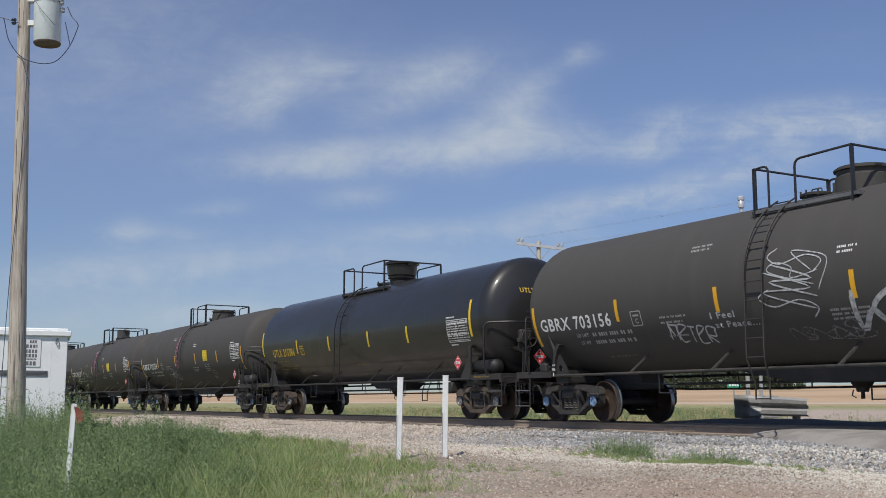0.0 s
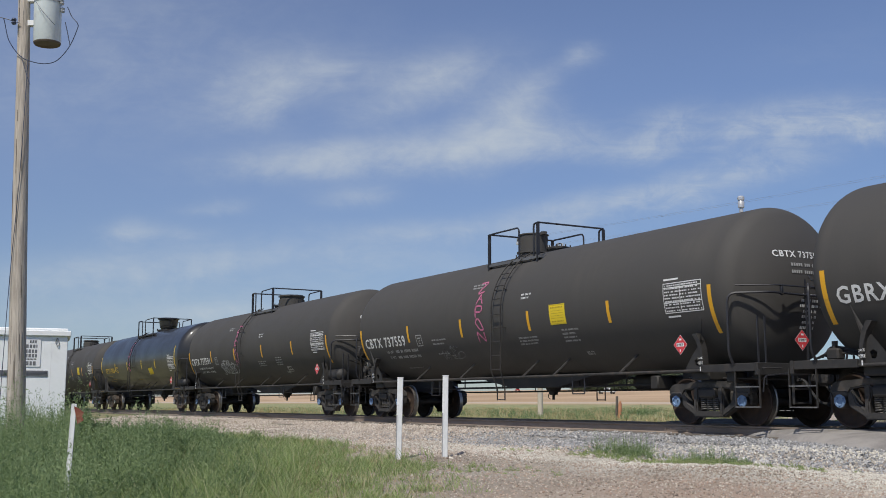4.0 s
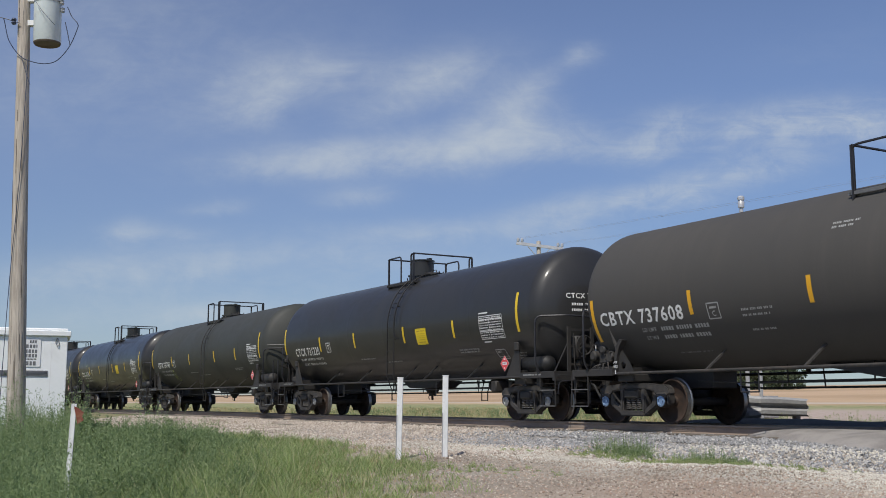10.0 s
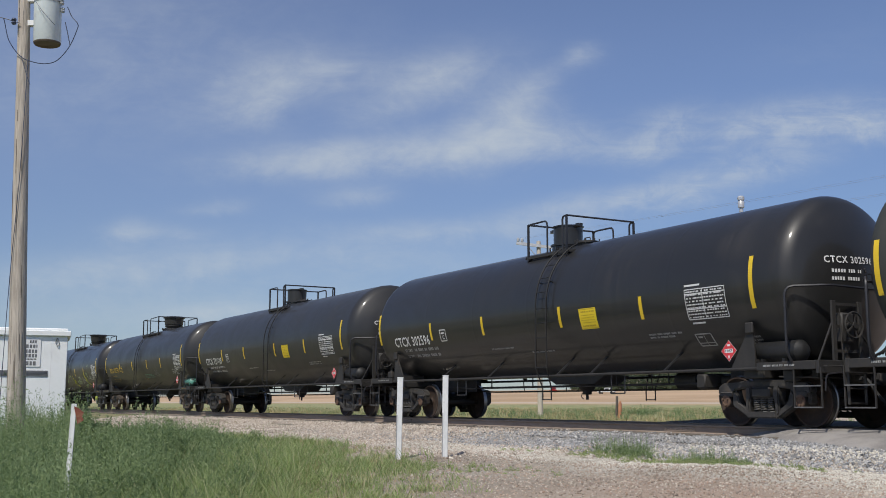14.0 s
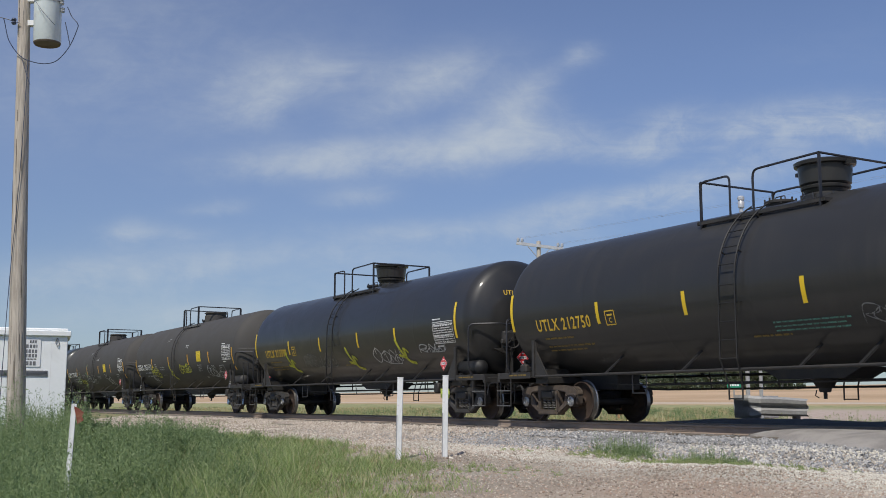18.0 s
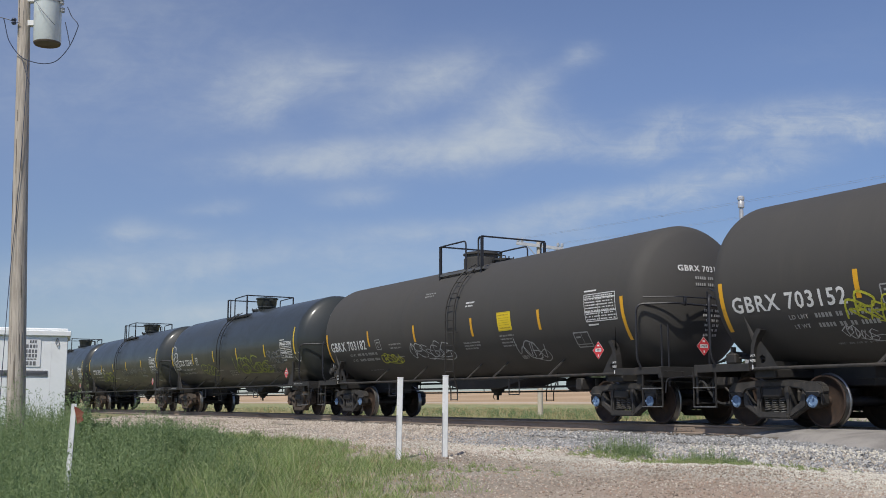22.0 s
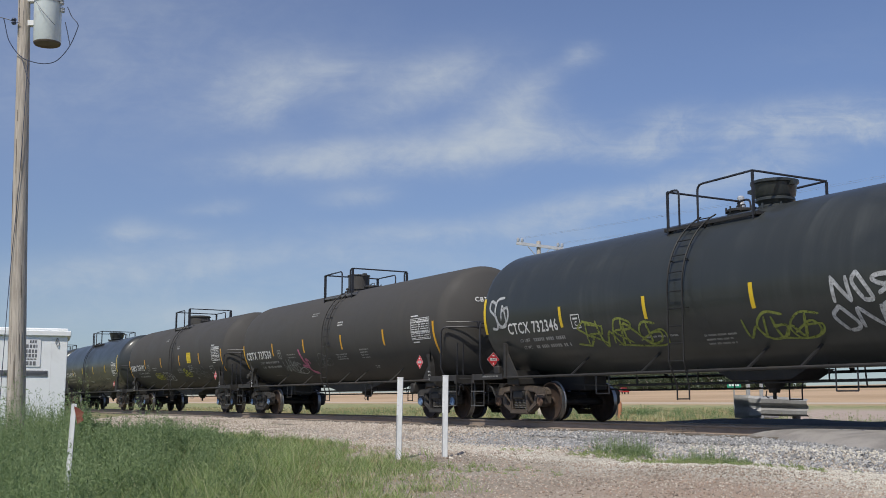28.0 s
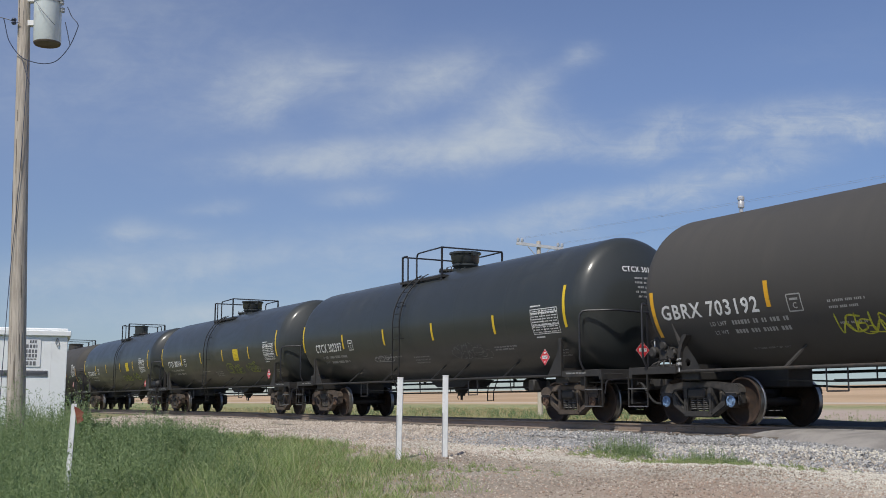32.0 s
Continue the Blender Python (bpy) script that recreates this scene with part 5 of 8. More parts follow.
def stripe(car, x, z0, z1, mat):
    t0, t1 = (math.asin((z - ZC) / R) for z in (z0, z1))
    h = (t1 - t0) * R
    zm = ZC + R * math.sin((t0 + t1) / 2)
    bm = patch_bm(0.10, h, 8)
    wrap(bm, x, zm)
    part("reflective_stripe", bm, mat, car)


def fine_print(bm, x0, x1, y, tall, seed):
    """A line of print too small to read: short upright bars, parted into words."""
    rng = random.Random(seed)
    x, left = x0, rng.randint(2, 6)
    while x < x1 - tall * 0.3:
        w = tall * rng.uniform(0.45, 0.75)
        quad(bm, x, min(x + w, x1), y - tall / 2, y + tall / 2, n=1)
        x += w + tall * 0.28
        left -= 1
        if left == 0:
            x, left = x + tall * 0.8, rng.randint(2, 6)


def text_bars(car, name, x, z, w, rows, mat, pitch=0.085, tall=0.034, seed=0):
    """Small print too fine to read, line by line."""
    rng = random.Random(seed)
    bm = BM()
    for k in range(rows):
        y = (rows - 1) * pitch / 2 - k * pitch
        fine_print(bm, -w / 2, w / 2 - (rng.uniform(0, 0.25) * w if k else 0), y, tall * 1.25, seed * 7 + k)
    wrap(bm, x, z)
    tagged(part(name, bm, mat, car), kind="stuff")


def data_panel(car, x, z, mat="white", seed=0):
    """The white tank data block: a ruled frame with rows of fine print."""
    rng = random.Random(seed)
    bm = BM()
    w, h = 1.06, 0.58
    for y in (-h / 2, -h / 2 + 0.20, h / 2 - 0.085, h / 2):
        quad(bm, -w / 2, w / 2, y - 0.009, y + 0.009)
    for xx in (-w / 2, -0.06, w / 2):
        quad(bm, xx - 0.008, xx + 0.008, -h / 2, h / 2, n=5)
    for k in range(9):
        y = h / 2 - 0.045 - k * 0.062
        xx = -w / 2 + 0.03
        while xx < w / 2 - 0.06:
            ln = rng.uniform(0.025, 0.07)
            quad(bm, xx, min(xx + ln, w / 2 - 0.03), y - 0.013, y + 0.013, n=1)
            xx += ln + rng.choice((0.012, 0.014, 0.016, 0.05))
    quad(bm, -w / 2, -w / 2 + 0.42, h / 2 + 0.06, h / 2 + 0.095)
    quad(bm, -w / 2 + 0.05, -w / 2 + 0.4, -h / 2 - 0.095, -h / 2 - 0.06)
    wrap(bm, x, z)
    tagged(part("data_panel", bm, mat, car, "white stencilled tank data table"), kind="stuff")


def yellow_notice(car, x, z, tilt=0.0, w=0.60, h=0.44):
    bm = patch_bm(w, h, 5)
    rng = random.Random(int(x * 100))
    for k, tall in ((0.16, 0.030), (0.32, 0.012), (0.44, 0.012), (0.56, 0.012), (0.68, 0.012), (0.84, 0.030)):
        y, xx = h / 2 - k * h, -w / 2 + 0.05 + rng.uniform(0, 0.04)
        while xx < w / 2 - 0.08:
            d = tall * rng.uniform(0.6, 1.4) + 0.012
            quad(bm, xx, xx + d, y - tall / 2, y + tall / 2, z=0.003, n=1, mi=1)
            xx += d + tall * 0.35 + 0.006
    for s in (-1, 1):
        quad(bm, -w / 2 + 0.015, w / 2 - 0.015, s * (h / 2 - 0.02) - 0.004, s * (h / 2 - 0.02) + 0.004, z=0.003, n=1, mi=1)
    bmesh.ops.rotate(bm, verts=bm.verts[:], cent=(0, 0, 0), matrix=Matrix.Rotation(tilt, 3, "Z"))
    wrap(bm, x, z)
    tagged(part("notice_panel", bm, ["yellow", "ochre"], car, "yellow notice panel with dark print"), kind="stuff")


def placard_mesh():
    """Flammable-liquid diamond: red, with a white band and its number."""
    def build():
        bm = BM()
        d = 0.195

        def diamond(r, z, mi):
            f = bm.faces.new([bm.verts.new(p) for p in ((r, 0, z), (0, r, z), (-r, 0, z), (0, -r, z))])
            f.material_index = mi
        diamond(d, 0.0, 1)
        diamond(d - 0.007, 0.002, 0)
        quad(bm, -0.105, 0.105, -0.034, 0.038, 0.004, 1, 1)
        quad(bm, -0.035, 0.035, 0.085, 0.12, 0.004, 1, 1)
        quad(bm, -0.016, 0.016, -0.135, -0.085, 0.004, 1, 1)
        tb = letters_bm("1987", 0.17, 0.052)
        for v in tb.verts:
            v.co.z = 0.006
        for f in tb.faces:
            f.material_index = 2
        me = bpy.data.meshes.new("number")
        tb.to_mesh(me)
        tb.free()
        k0 = len(bm.faces)
        bm.from_mesh(me)
        bm.faces.ensure_lookup_table()
        for f in bm.faces[k0:]:
            f.material_index = 2
        # a thin backing plate
        box(bm, -0.09, 0.09, -0.09, 0.09, -0.012, -0.004, mi=2)
        return part("placard", bm, ["red", "panel", "ink"])
    return shared("placard", build)


def placard(car, x, y, z, turn=0.0):
    ob = part("placard", placard_mesh(), None, car, "red diamond hazard placard with a white number band", (x, y, z))
    ob.rotation_euler = (radians(90), 0, radians(turn))
    return ob


def code_box(car, x, z, mat):
    bm = BM()
    w, h = 0.30, 0.30
    for s in (-1, 1):
        quad(bm, s * w / 2 - 0.012, s * w / 2 + 0.012, -h / 2, h / 2)
        quad(bm, -w / 2, w / 2, s * h / 2 - 0.012, s * h / 2 + 0.012, n=1)
    quad(bm, -0.09, 0.09, 0.045, 0.085, n=1)
    tb = letters_bm("C", 0.09, 0.11)
    for v in tb.verts:
        v.co.y -= 0.05
    me = bpy.data.meshes.new("letter")
    tb.to_mesh(me)
    tb.free()
    bm.from_mesh(me)
    wrap(bm, x, z)
    part("code_box", bm, mat, car)


def frame_box(car, x, z, mat, w=0.52, h=0.36):
    bm = BM()
    for s in (-1, 1):
        quad(bm, s * w / 2 - 0.014, s * w / 2 + 0.014, -h / 2, h / 2, n=4)
        quad(bm, -w / 2, w / 2, s * h / 2 - 0.014, s * h / 2 + 0.014, n=1)
    quad(bm, -w / 2, w / 2, -h / 2 + 0.06, -h / 2 + 0.08, n=1)
    quad(bm, 0.0, 0.012, -h / 2, h / 2, n=3)
    quad(bm, -w / 2 + 0.05, -0.04, 0.05, 0.09, n=1)
    wrap(bm, x, z)
    part("test_box", bm, mat, car)


def ribbon(bm, pts, w, mi=0, z=0.0):
    """A brush stroke of even width along flat points, its ends rounded off."""
    pts = [Vector((*p, 0)) for p in pts]
    n = len(pts)
    prev = None
    for i, p in enumerate(pts):
        d = (pts[min(i + 1, n - 1)] - pts[max(i - 1, 0)])
        d = d.normalized() if d.length > 1e-9 else Vector((1, 0, 0))
        s = Vector((-d.y, d.x, 0)) * (w / 2 * (0.55 if i in (0, n - 1) else 1))
        a, b = bm.verts.new(p + s + Vector((0, 0, z))), bm.verts.new(p - s + Vector((0, 0, z)))
        if prev:
            f = bm.faces.new((prev[0], prev[1], b, a))
            f.material_index = mi
        prev = (a, b)


def curve(pts, n=6):
    """A smooth line through a few points."""
    out = []
    P = [pts[0]] + list(pts) + [pts[-1]]
    for i in range(1, len(P) - 2):
        p0, p1, p2, p3 = P[i - 1], P[i], P[i + 1], P[i + 2]
        for k in range(n):
            t = k / n
            out.append(tuple(0.5 * (2 * p1[j] + (p2[j] - p0[j]) * t + (2 * p0[j] - 5 * p1[j] + 4 * p2[j] - p3[j]) * t * t
                                    + (3 * p1[j] - p0[j] - 3 * p2[j] + p3[j]) * t ** 3) for j in (0, 1)))
    out.append(tuple(pts[-1]))
    return out


GLYPH = {"N": "0006 0640 4046", "O": "20041626424020", "S": "4515042343110", "E": "4000064603034", "V": "062046", "A": "0026 2640 1333", "R": "00064645430340",
         "M": "0006062206464640", "T": "0646 2620", "D": "00063644420000", "P": "00064633034", "B": "000636341303344200", "C": "4515041120301", "K": "0006 0346 0340",
         "I": "2026", "F": "000646 0333", "L": "060040", "U": "06011040414", "W": "0610234046", "Z": "06460040", "Y": "062346 2320"}


def spray_word(car, name, word, x, z, w, h, mat, thick=0.05, seed=0, tilt=0.0, vertical=False, label=""):
    """Sprayed letters, drawn as loose strokes with a shaky line."""
    rng = random.Random(seed)
    bm = BM()
    n = len(word)
    for i, ch in enumerate(word):
        for stroke in GLYPH[ch].split():
            pts = [(int(stroke[k]) / 4, int(stroke[k + 1]) / 6) for k in range(0, len(stroke) - 1, 2)]
            if vertical:
                cw, chh = w, h / n * 0.82
                P = [((px - 0.5) * cw, h / 2 - (i + 1) * h / n + py * chh) for px, py in pts]
            else:
                cw = w / n
                P = [(-w / 2 + (i + 0.1 + 0.8 * px) * cw, (py - 0.5) * h) for px, py in pts]
            P = [(a + rng.uniform(-1, 1) * 0.06 * cw, b + rng.uniform(-1, 1) * 0.04 * h / (n if vertical else 1)) for a, b in P]
            if len(P) > 1:
                ribbon(bm, curve(P, 5), thick)
    bmesh.ops.rotate(bm, verts=bm.verts[:], cent=(0, 0, 0), matrix=Matrix.Rotation(tilt, 3, "Z"))
    wrap(bm, x, z, R + 0.009)
    part(name, bm, mat, car, label)


STROKES = ([(0, 0), (0.1, 1), (0.9, 0.1), (1, 1)], [(0, 1), (0.15, 0), (0.5, 0.55), (0.85, 0), (1, 1)], [(0.9, 0.9), (0.3, 1), (0, 0.5), (0.3, 0), (0.9, 0.1), (0.95, 0.5), (0.5, 0.5)],
           [(0, 0), (0.05, 1), (0.8, 0.9), (0.75, 0.55), (0.1, 0.5), (0.9, 0)], [(0.95, 0.85), (0.4, 1), (0.15, 0.75), (0.8, 0.35), (0.6, 0), (0, 0.1)], [(0.5, 1), (0, 0.5), (0.5, 0), (1, 0.5), (0.5, 1), (0.45, 0.6)])


def spray_tag(car, x, z, w, h, mat, loops=6, thick=0.035, seed=0, tilt=0.0, sharp=0.5, tail=0.3, label=""):
    """An illegible handstyle tag: crowded, leaning strokes and a swung tail."""
    rng = random.Random(seed)
    bm = BM()
    step = w / loops
    for k in range(loops):
        x0, y0 = -w / 2 + (k - 0.12) * step, -h / 2 + rng.uniform(-0.10, 0.10) * h
        cw, ch, lean = step * rng.uniform(1.3, 2.1), h * rng.uniform(0.72, 1.05), rng.uniform(-0.1, 0.35)
        pts = [(x0 + (px + lean * py * 0.6) * cw + rng.uniform(-0.05, 0.05) * cw, y0 + py * ch + rng.uniform(-0.04, 0.04) * ch) for px, py in rng.choice(STROKES)]
        line = [(p[0] + (q[0] - p[0]) * t / 4, p[1] + (q[1] - p[1]) * t / 4) for p, q in zip(pts, pts[1:]) for t in range(4)] + [pts[-1]] if rng.random() < sharp * 0.25 else curve(pts, 5)
        ribbon(bm, line, thick * rng.uniform(0.65, 1.0), z=0.001 * (k % 3))
    if tail:
        ribbon(bm, curve([(w * 0.30, -h * 0.35), (w / 2 + tail * 0.5, h * 0.05), (w / 2 + tail, -h * 0.25), (w / 2 + tail * 0.2, -h * 0.58), (0.0, -h * 0.50)], 6), thick * 0.7, z=0.002)
    bmesh.ops.rotate(bm, verts=bm.verts[:], cent=(0, 0, 0), matrix=Matrix.Rotation(tilt, 3, "Z"))
    wrap(bm, x, z, R + 0.009)
    part("graffiti_tag", bm, mat, car, label)


def spray_arrow(car, x, z, w, h, mat, thick=0.08, label=""):
    """A bolt-shaped arrow: a long slanting stroke with a barb on either side and a trailing foot."""
    bm = BM()
    ribbon(bm, [(a * w, b * h) for a, b in curve([(-0.42, 0.52), (-0.26, 0.16), (-0.06, -0.20), (0.12, -0.42), (0.46, -0.50)], 6)], thick)
    ribbon(bm, [(a * w, b * h) for a, b in curve([(-0.50, -0.12), (-0.28, -0.16), (-0.06, -0.22)], 5)], thick * 0.9, z=0.001)
    ribbon(bm, [(a * w, b * h) for a, b in curve([(0.02, 0.16), (0.04, -0.06), (-0.04, -0.24)], 5)], thick * 1.1, z=0.002)
    ribbon(bm, [(a * w, b * h) for a, b in curve([(0.0, 0.14), (0.20, 0.08), (0.30, -0.06)], 5)], thick * 0.6, z=0.003)
    wrap(bm, x, z, R + 0.009)
    part("graffiti_arrow", bm, mat, car, label)


def smile(car, x, z, mat):
    """Two dabs over a curved line."""
    bm = BM()
    ribbon(bm, curve([(-0.26, 0.04), (-0.12, -0.10), (0.08, -0.12), (0.26, 0.02)], 5), 0.05)
    for dx in (-0.14, 0.10):
        ribbon(bm, [(dx, 0.20), (dx + 0.03, 0.16), (dx + 0.06, 0.20)], 0.06)
    wrap(bm, x, z, R + 0.009)
    part("graffiti_smile", bm, mat, car)


def head_letters(car, text, mat, dim_mat, look_of):
    """The car's number and capacity lines on the +x head."""
    def on_head(bm, y, z):
        for v in bm.verts:
            yy, zz = y + v.co.x, z + v.co.y
            rho = min(0.99 * R, math.hypot(yy, zz - ZC))
            v.co = Vector((head_x(rho) + 0.012 + v.co.z, yy, zz))
    y, z, w = {"grey": (-0.09, 3.19, 1.19), "gold": (-0.18, 3.25, 0.99), "deck": (-0.36, 2.91, 1.04), "plain": (-0.08, 3.38, 0.98)}[look_of]
    bm = letters_bm(text, w, 0.13)
    for word in words_of(bm, 0.045):
        on_head(word, y, z)
        part("head_number", word, mat, car)
    rows = [(0.62, 0.0)] * 2 if look_of in ("grey", "deck") else [(0.52, 0.0), (0.46, 0.0), (0.62, 0.05), (0.28, 0.0), (0.48, 0.06)]
    bm = BM()
    for k, (w, dx) in enumerate(rows):
        fine_print(bm, dx - 0.28 * (look_of != "deck"), dx - 0.28 * (look_of != "deck") + w, -k * 0.135 if look_of in ("grey", "deck") else -k * 0.105, 0.06 if look_of in ("grey", "deck") else 0.045, len(text) + k)
    on_head(bm, y + (0.05 if look_of != "deck" else -0.40), z - 0.20)
    tagged(part("head_stencil", bm, mat if look_of in ("deck", "gold") else dim_mat, car), kind="stuff")
    if look_of == "grey":
        bm = BM()
        for k, (w, dx) in enumerate(((0.58, 0.1), (0.68, 0.12), (0.62, 0.06), (0.36, 0.02), (0.40, 0.02), (0.34, 0.02), (0.40, 0.02))):
            fine_print(bm, dx - w / 2, dx + w / 2, -k * 0.10, 0.05, k + 3)
        on_head(bm, 0.10, 2.42)
        tagged(part("head_stencil", bm, "white", car), kind="stuff")


# ---- the train, car by car ----
def make_car(spec):
    """One tank car with its markings. x runs along the car, the origin lies on the track under its middle."""
    num, paint_mat, lay, house, cap, fr, ladder_x, label = spec
    car = empty("tank_car")
    tagged(car, label, "tank car", "tank cars of the train")
    part("tank", tank_mesh(paint_mat), None, car)
    add_handrails(car, lay)
    part("walkway", walkway_mesh(lay), None, car)
    hx = {"A": 0.52, "U": 0.48, "G": 0.46, "B": -0.55, "D": -0.42}[lay]
    part("valve_housing", housing_mesh(house, paint_mat), None, car, loc=(hx, 0, 0))
    part("manway_cover", manway_mesh(), None, car, loc=({"A": -0.55, "U": -0.62, "G": -0.45, "B": 0.55, "D": 0.35}[lay], 0, 0))
    for s in (-1, 1):
        part("ladder", ladder_mesh(s, "frame" if paint_mat in ("grey", "olive") else "ladder_black"), None, car, loc=(ladder_x, 0, 0))
        part("side_rail", side_pipe_mesh(s, "truck_grey" if paint_mat in ("grey", "olive") else "frame"), None, car)
        for x in STRUTS:
            part("rail_strut", strut_mesh(s, "truck_grey" if paint_mat in ("grey", "olive") else "ladder_black"), None, car, loc=(x, 0, 0))
        for turn in (0.0, math.pi):
            for m, nm in ((saddle_mesh(s, "frame") if paint_mat == "grey" else saddle_plate_mesh(s, lay == "D"), "saddle_bracket"), (step_mesh(s), "stirrup_step")):
                part(nm, m, None, car).rotation_euler.z = turn
    for turn in (0.0, math.pi):
        add_sill(car, turn)
        for m, nm in ((coupler_mesh(), "coupler"), (end_rail_mesh(), "end_handrail"), *(((grab_bar_mesh(), "grab_bar"),) if paint_mat in ("grey", "olive") else ())):
            part(nm, m, None, car).rotation_euler.z = turn
        for y, z0, z1 in ((-1.38, 0.75, 1.98), (-1.20, 0.75, 1.98), (-0.12, 0.70, 2.70)) if paint_mat in ("grey", "olive") else ((-0.12, 0.70, 2.20),):
            paint("end_post", ("end_post", y), lambda: part("end_post", bar(BM(), (8.46, y, z0), (8.46, y, z1), 0.035, 0.02), "rail_tube"), car).rotation_euler.z = turn
        for m, nm in ((cut_lever_mesh(), "cut_lever"), (hose_mesh(), "brake_hose"), (end_ladder_mesh(), "end_ladder"), *((under_deck_part(n), n) for n in ("grab_iron", "valve_box", "chain_box", "train_pipe"))):
            part(nm, m, None, car).rotation_euler.z = turn
    part("outlet_valve", under_mesh(paint_mat == "grey"), None, car)
    part("brake_pipe", brake_pipe_mesh(), None, car)
    part("brake_cylinder", brake_gear_mesh(), None, car)
    part("side_step", underslung_frame_mesh(0, 0.44), None, car, loc=(3.1, 0, 0))
    part("side_step", underslung_frame_mesh(0, 0.44), None, car, loc=(-3.3, 0, 0))
    if lay == "B":
        # the hand brake and its valves are at the other end
        part("brake_wheel", brake_wheel_mesh(), None, car, loc=(-8.60, 0.62, 2.02)).rotation_euler.z = math.pi
        part("brake_stand", brake_stand_mesh("bracket"), None, car).rotation_euler.z = math.pi
        valve = part("control_valve", control_valve_mesh(), None, car, loc=(-7.72, -1.02, 1.14))
        part("valve_tag", shiny_spot_mesh(), None, valve, "small white plate standing for a shiny spot")
    elif lay != "G":
        posts = lay == "D" and paint_mat != "olive"
        part("brake_wheel", brake_wheel_mesh(), None, car, loc=(8.60, -0.67, 1.74 if posts else 2.02))
        part("brake_stand", brake_stand_mesh("channels" if posts else "bracket"), None, car)
        part("air_reservoir", reservoir_mesh("teal_res" if num.endswith("2750") else "frame" if paint_mat in ("grey", "olive") else "ladder_black"), None, car, loc=(7.36, -1.12, 1.32))
    if lay != "B":
        add_deck_pipes(car, lay == "G")
    for turn in (-1, 1):
        if paint_mat == "grey":
            jack_mark(car, turn, ("JACK", "HERE"))
        else:
            sill_print(car, turn, "dimgold" if num.startswith("UT") else "dim")
    for s in (-1, 1):
        make_truck(car, s, fr, cap)
    gold = num.startswith("UT")
    ink, dim = ("gold", "dimgold") if gold else ("white", "dim")
    st = "stripe" if paint_mat == "grey" else "stripe_y"
    seed = int(num[-3:])
    deck = lay == "D" and paint_mat != "olive"
    sx = [-4.65, -2.0, 1.3, 4.1] if deck else [-4.34, -1.6, 1.95, 4.59] if paint_mat == "olive" else [-4.6, -1.68, 1.42, 4.42] if paint_mat == "grey" else ([-4.42, -1.72, 1.22, 3.75] if gold else [-4.55, -1.68, 1.25, 4.38])
    for x in sx:
        stripe(car, x, 2.10, 2.56, st)
    if paint_mat == "grey":
        stripe(car, -7.62, 1.72, 2.60, st)
        stripe(car, 7.46, 1.72, 2.62, st)
    else:
        stripe(car, -7.70, 2.10, 2.98, st)
        stripe(car, 7.14 if deck else 7.22 if gold else 7.34, 2.10, 3.04, st)
    if paint_mat == "grey":
        lettering(car, "car_number", num, -6.12, 2.17, 2.55, 0.305, ink)
    else:
        lettering(car, "car_number", num, -5.82 if deck else -5.72, 2.13 if deck else 2.18, 2.02, 0.285, ink)
    if gold:
        text_bars(car, "stencil", -6.0, 1.88, 1.1, 1, dim, seed=seed)
        text_bars(car, "stencil", -5.7, 1.66, 1.7, 2, dim, 0.11, seed=seed + 1)
    else:
        if num[-3:] in ("220", "109", "591"):
            grey = num.endswith("591")
            lettering(car, "load_limit", "LD LMT  195100 LB  88450 KG" if grey else "LD LMT  207600 LB  94050 KG", -5.62, 1.88, 1.9, 0.085, ink)
            lettering(car, "light_weight", "LT WT  90900 LB  41250 KG" if grey else "LT WT  78800 LB  35850 KG", -5.55, 1.72, 1.8, 0.085, ink)
        else:
            x0 = -6.42 if paint_mat != "grey" else -6.20
            for nm, word, wide, z in (("load_limit", "LD LMT", 0.42, 1.89), ("light_weight", "LT WT", 0.34, 1.73)):
                lettering(car, nm, word, x0 + 0.25, z, wide, 0.085, dim)
                text_bars(car, "stencil", x0 + 1.28, z, 1.35, 1, dim, 0.13, 0.068, seed=seed + len(word))
    code_box(car, -4.02, 2.13 if paint_mat == "grey" else 2.2, dim if paint_mat == "grey" else ink)
    data_panel(car, 6.72 if paint_mat == "grey" else 5.95 if deck else 6.55, 2.45 if paint_mat == "grey" else 2.28, seed=seed)
    head_letters(car, num, ink, dim, "grey" if paint_mat in ("grey", "olive") else "gold" if gold else "deck" if deck else "plain")
    placard(car, 6.50 if paint_mat == "grey" else 6.42, -1.44, 1.54 if paint_mat == "grey" else 1.37 if deck else 1.46)
    if paint_mat in ("grey", "olive", "green") or num[-3:] in ("386", "390", "750"):
        placard(car, 8.47, -0.27, 1.57, 90)
    if paint_mat == "grey":
        text_bars(car, "stencil", -2.95, 2.05, 0.75, 2, dim, 0.11, seed=seed + 2)
        text_bars(car, "stencil", -2.95, 1.74, 0.55, 1, dim, seed=seed + 3)
        text_bars(car, "stencil", ladder_x - 1.55 if lay == "A" else -1.0, 3.36, 0.55, 2, dim, seed=seed + 4)
        text_bars(car, "stencil", 1.35, 2.92, 0.42, 2, "white", seed=seed + 5)
        text_bars(car, "stencil", 2.95, 1.92, 0.62, 4, dim, 0.09, seed=seed + 6)
        text_bars(car, "stencil", 3.3, 1.52, 0.3, 2, dim, 0.06, seed=seed + 7)
        text_bars(car, "stencil", 1.25, 1.88, 0.8, 3, dim, 0.08, seed=seed + 8)
        text_bars(car, "stencil", -5.0, 1.42, 0.9, 1, "greyspray", seed=seed + 9)
    else:
        text_bars(car, "stencil", 0.2, 1.62, 0.9, 3 if lay == "G" else 1, dim, 0.1, seed=seed + 2)
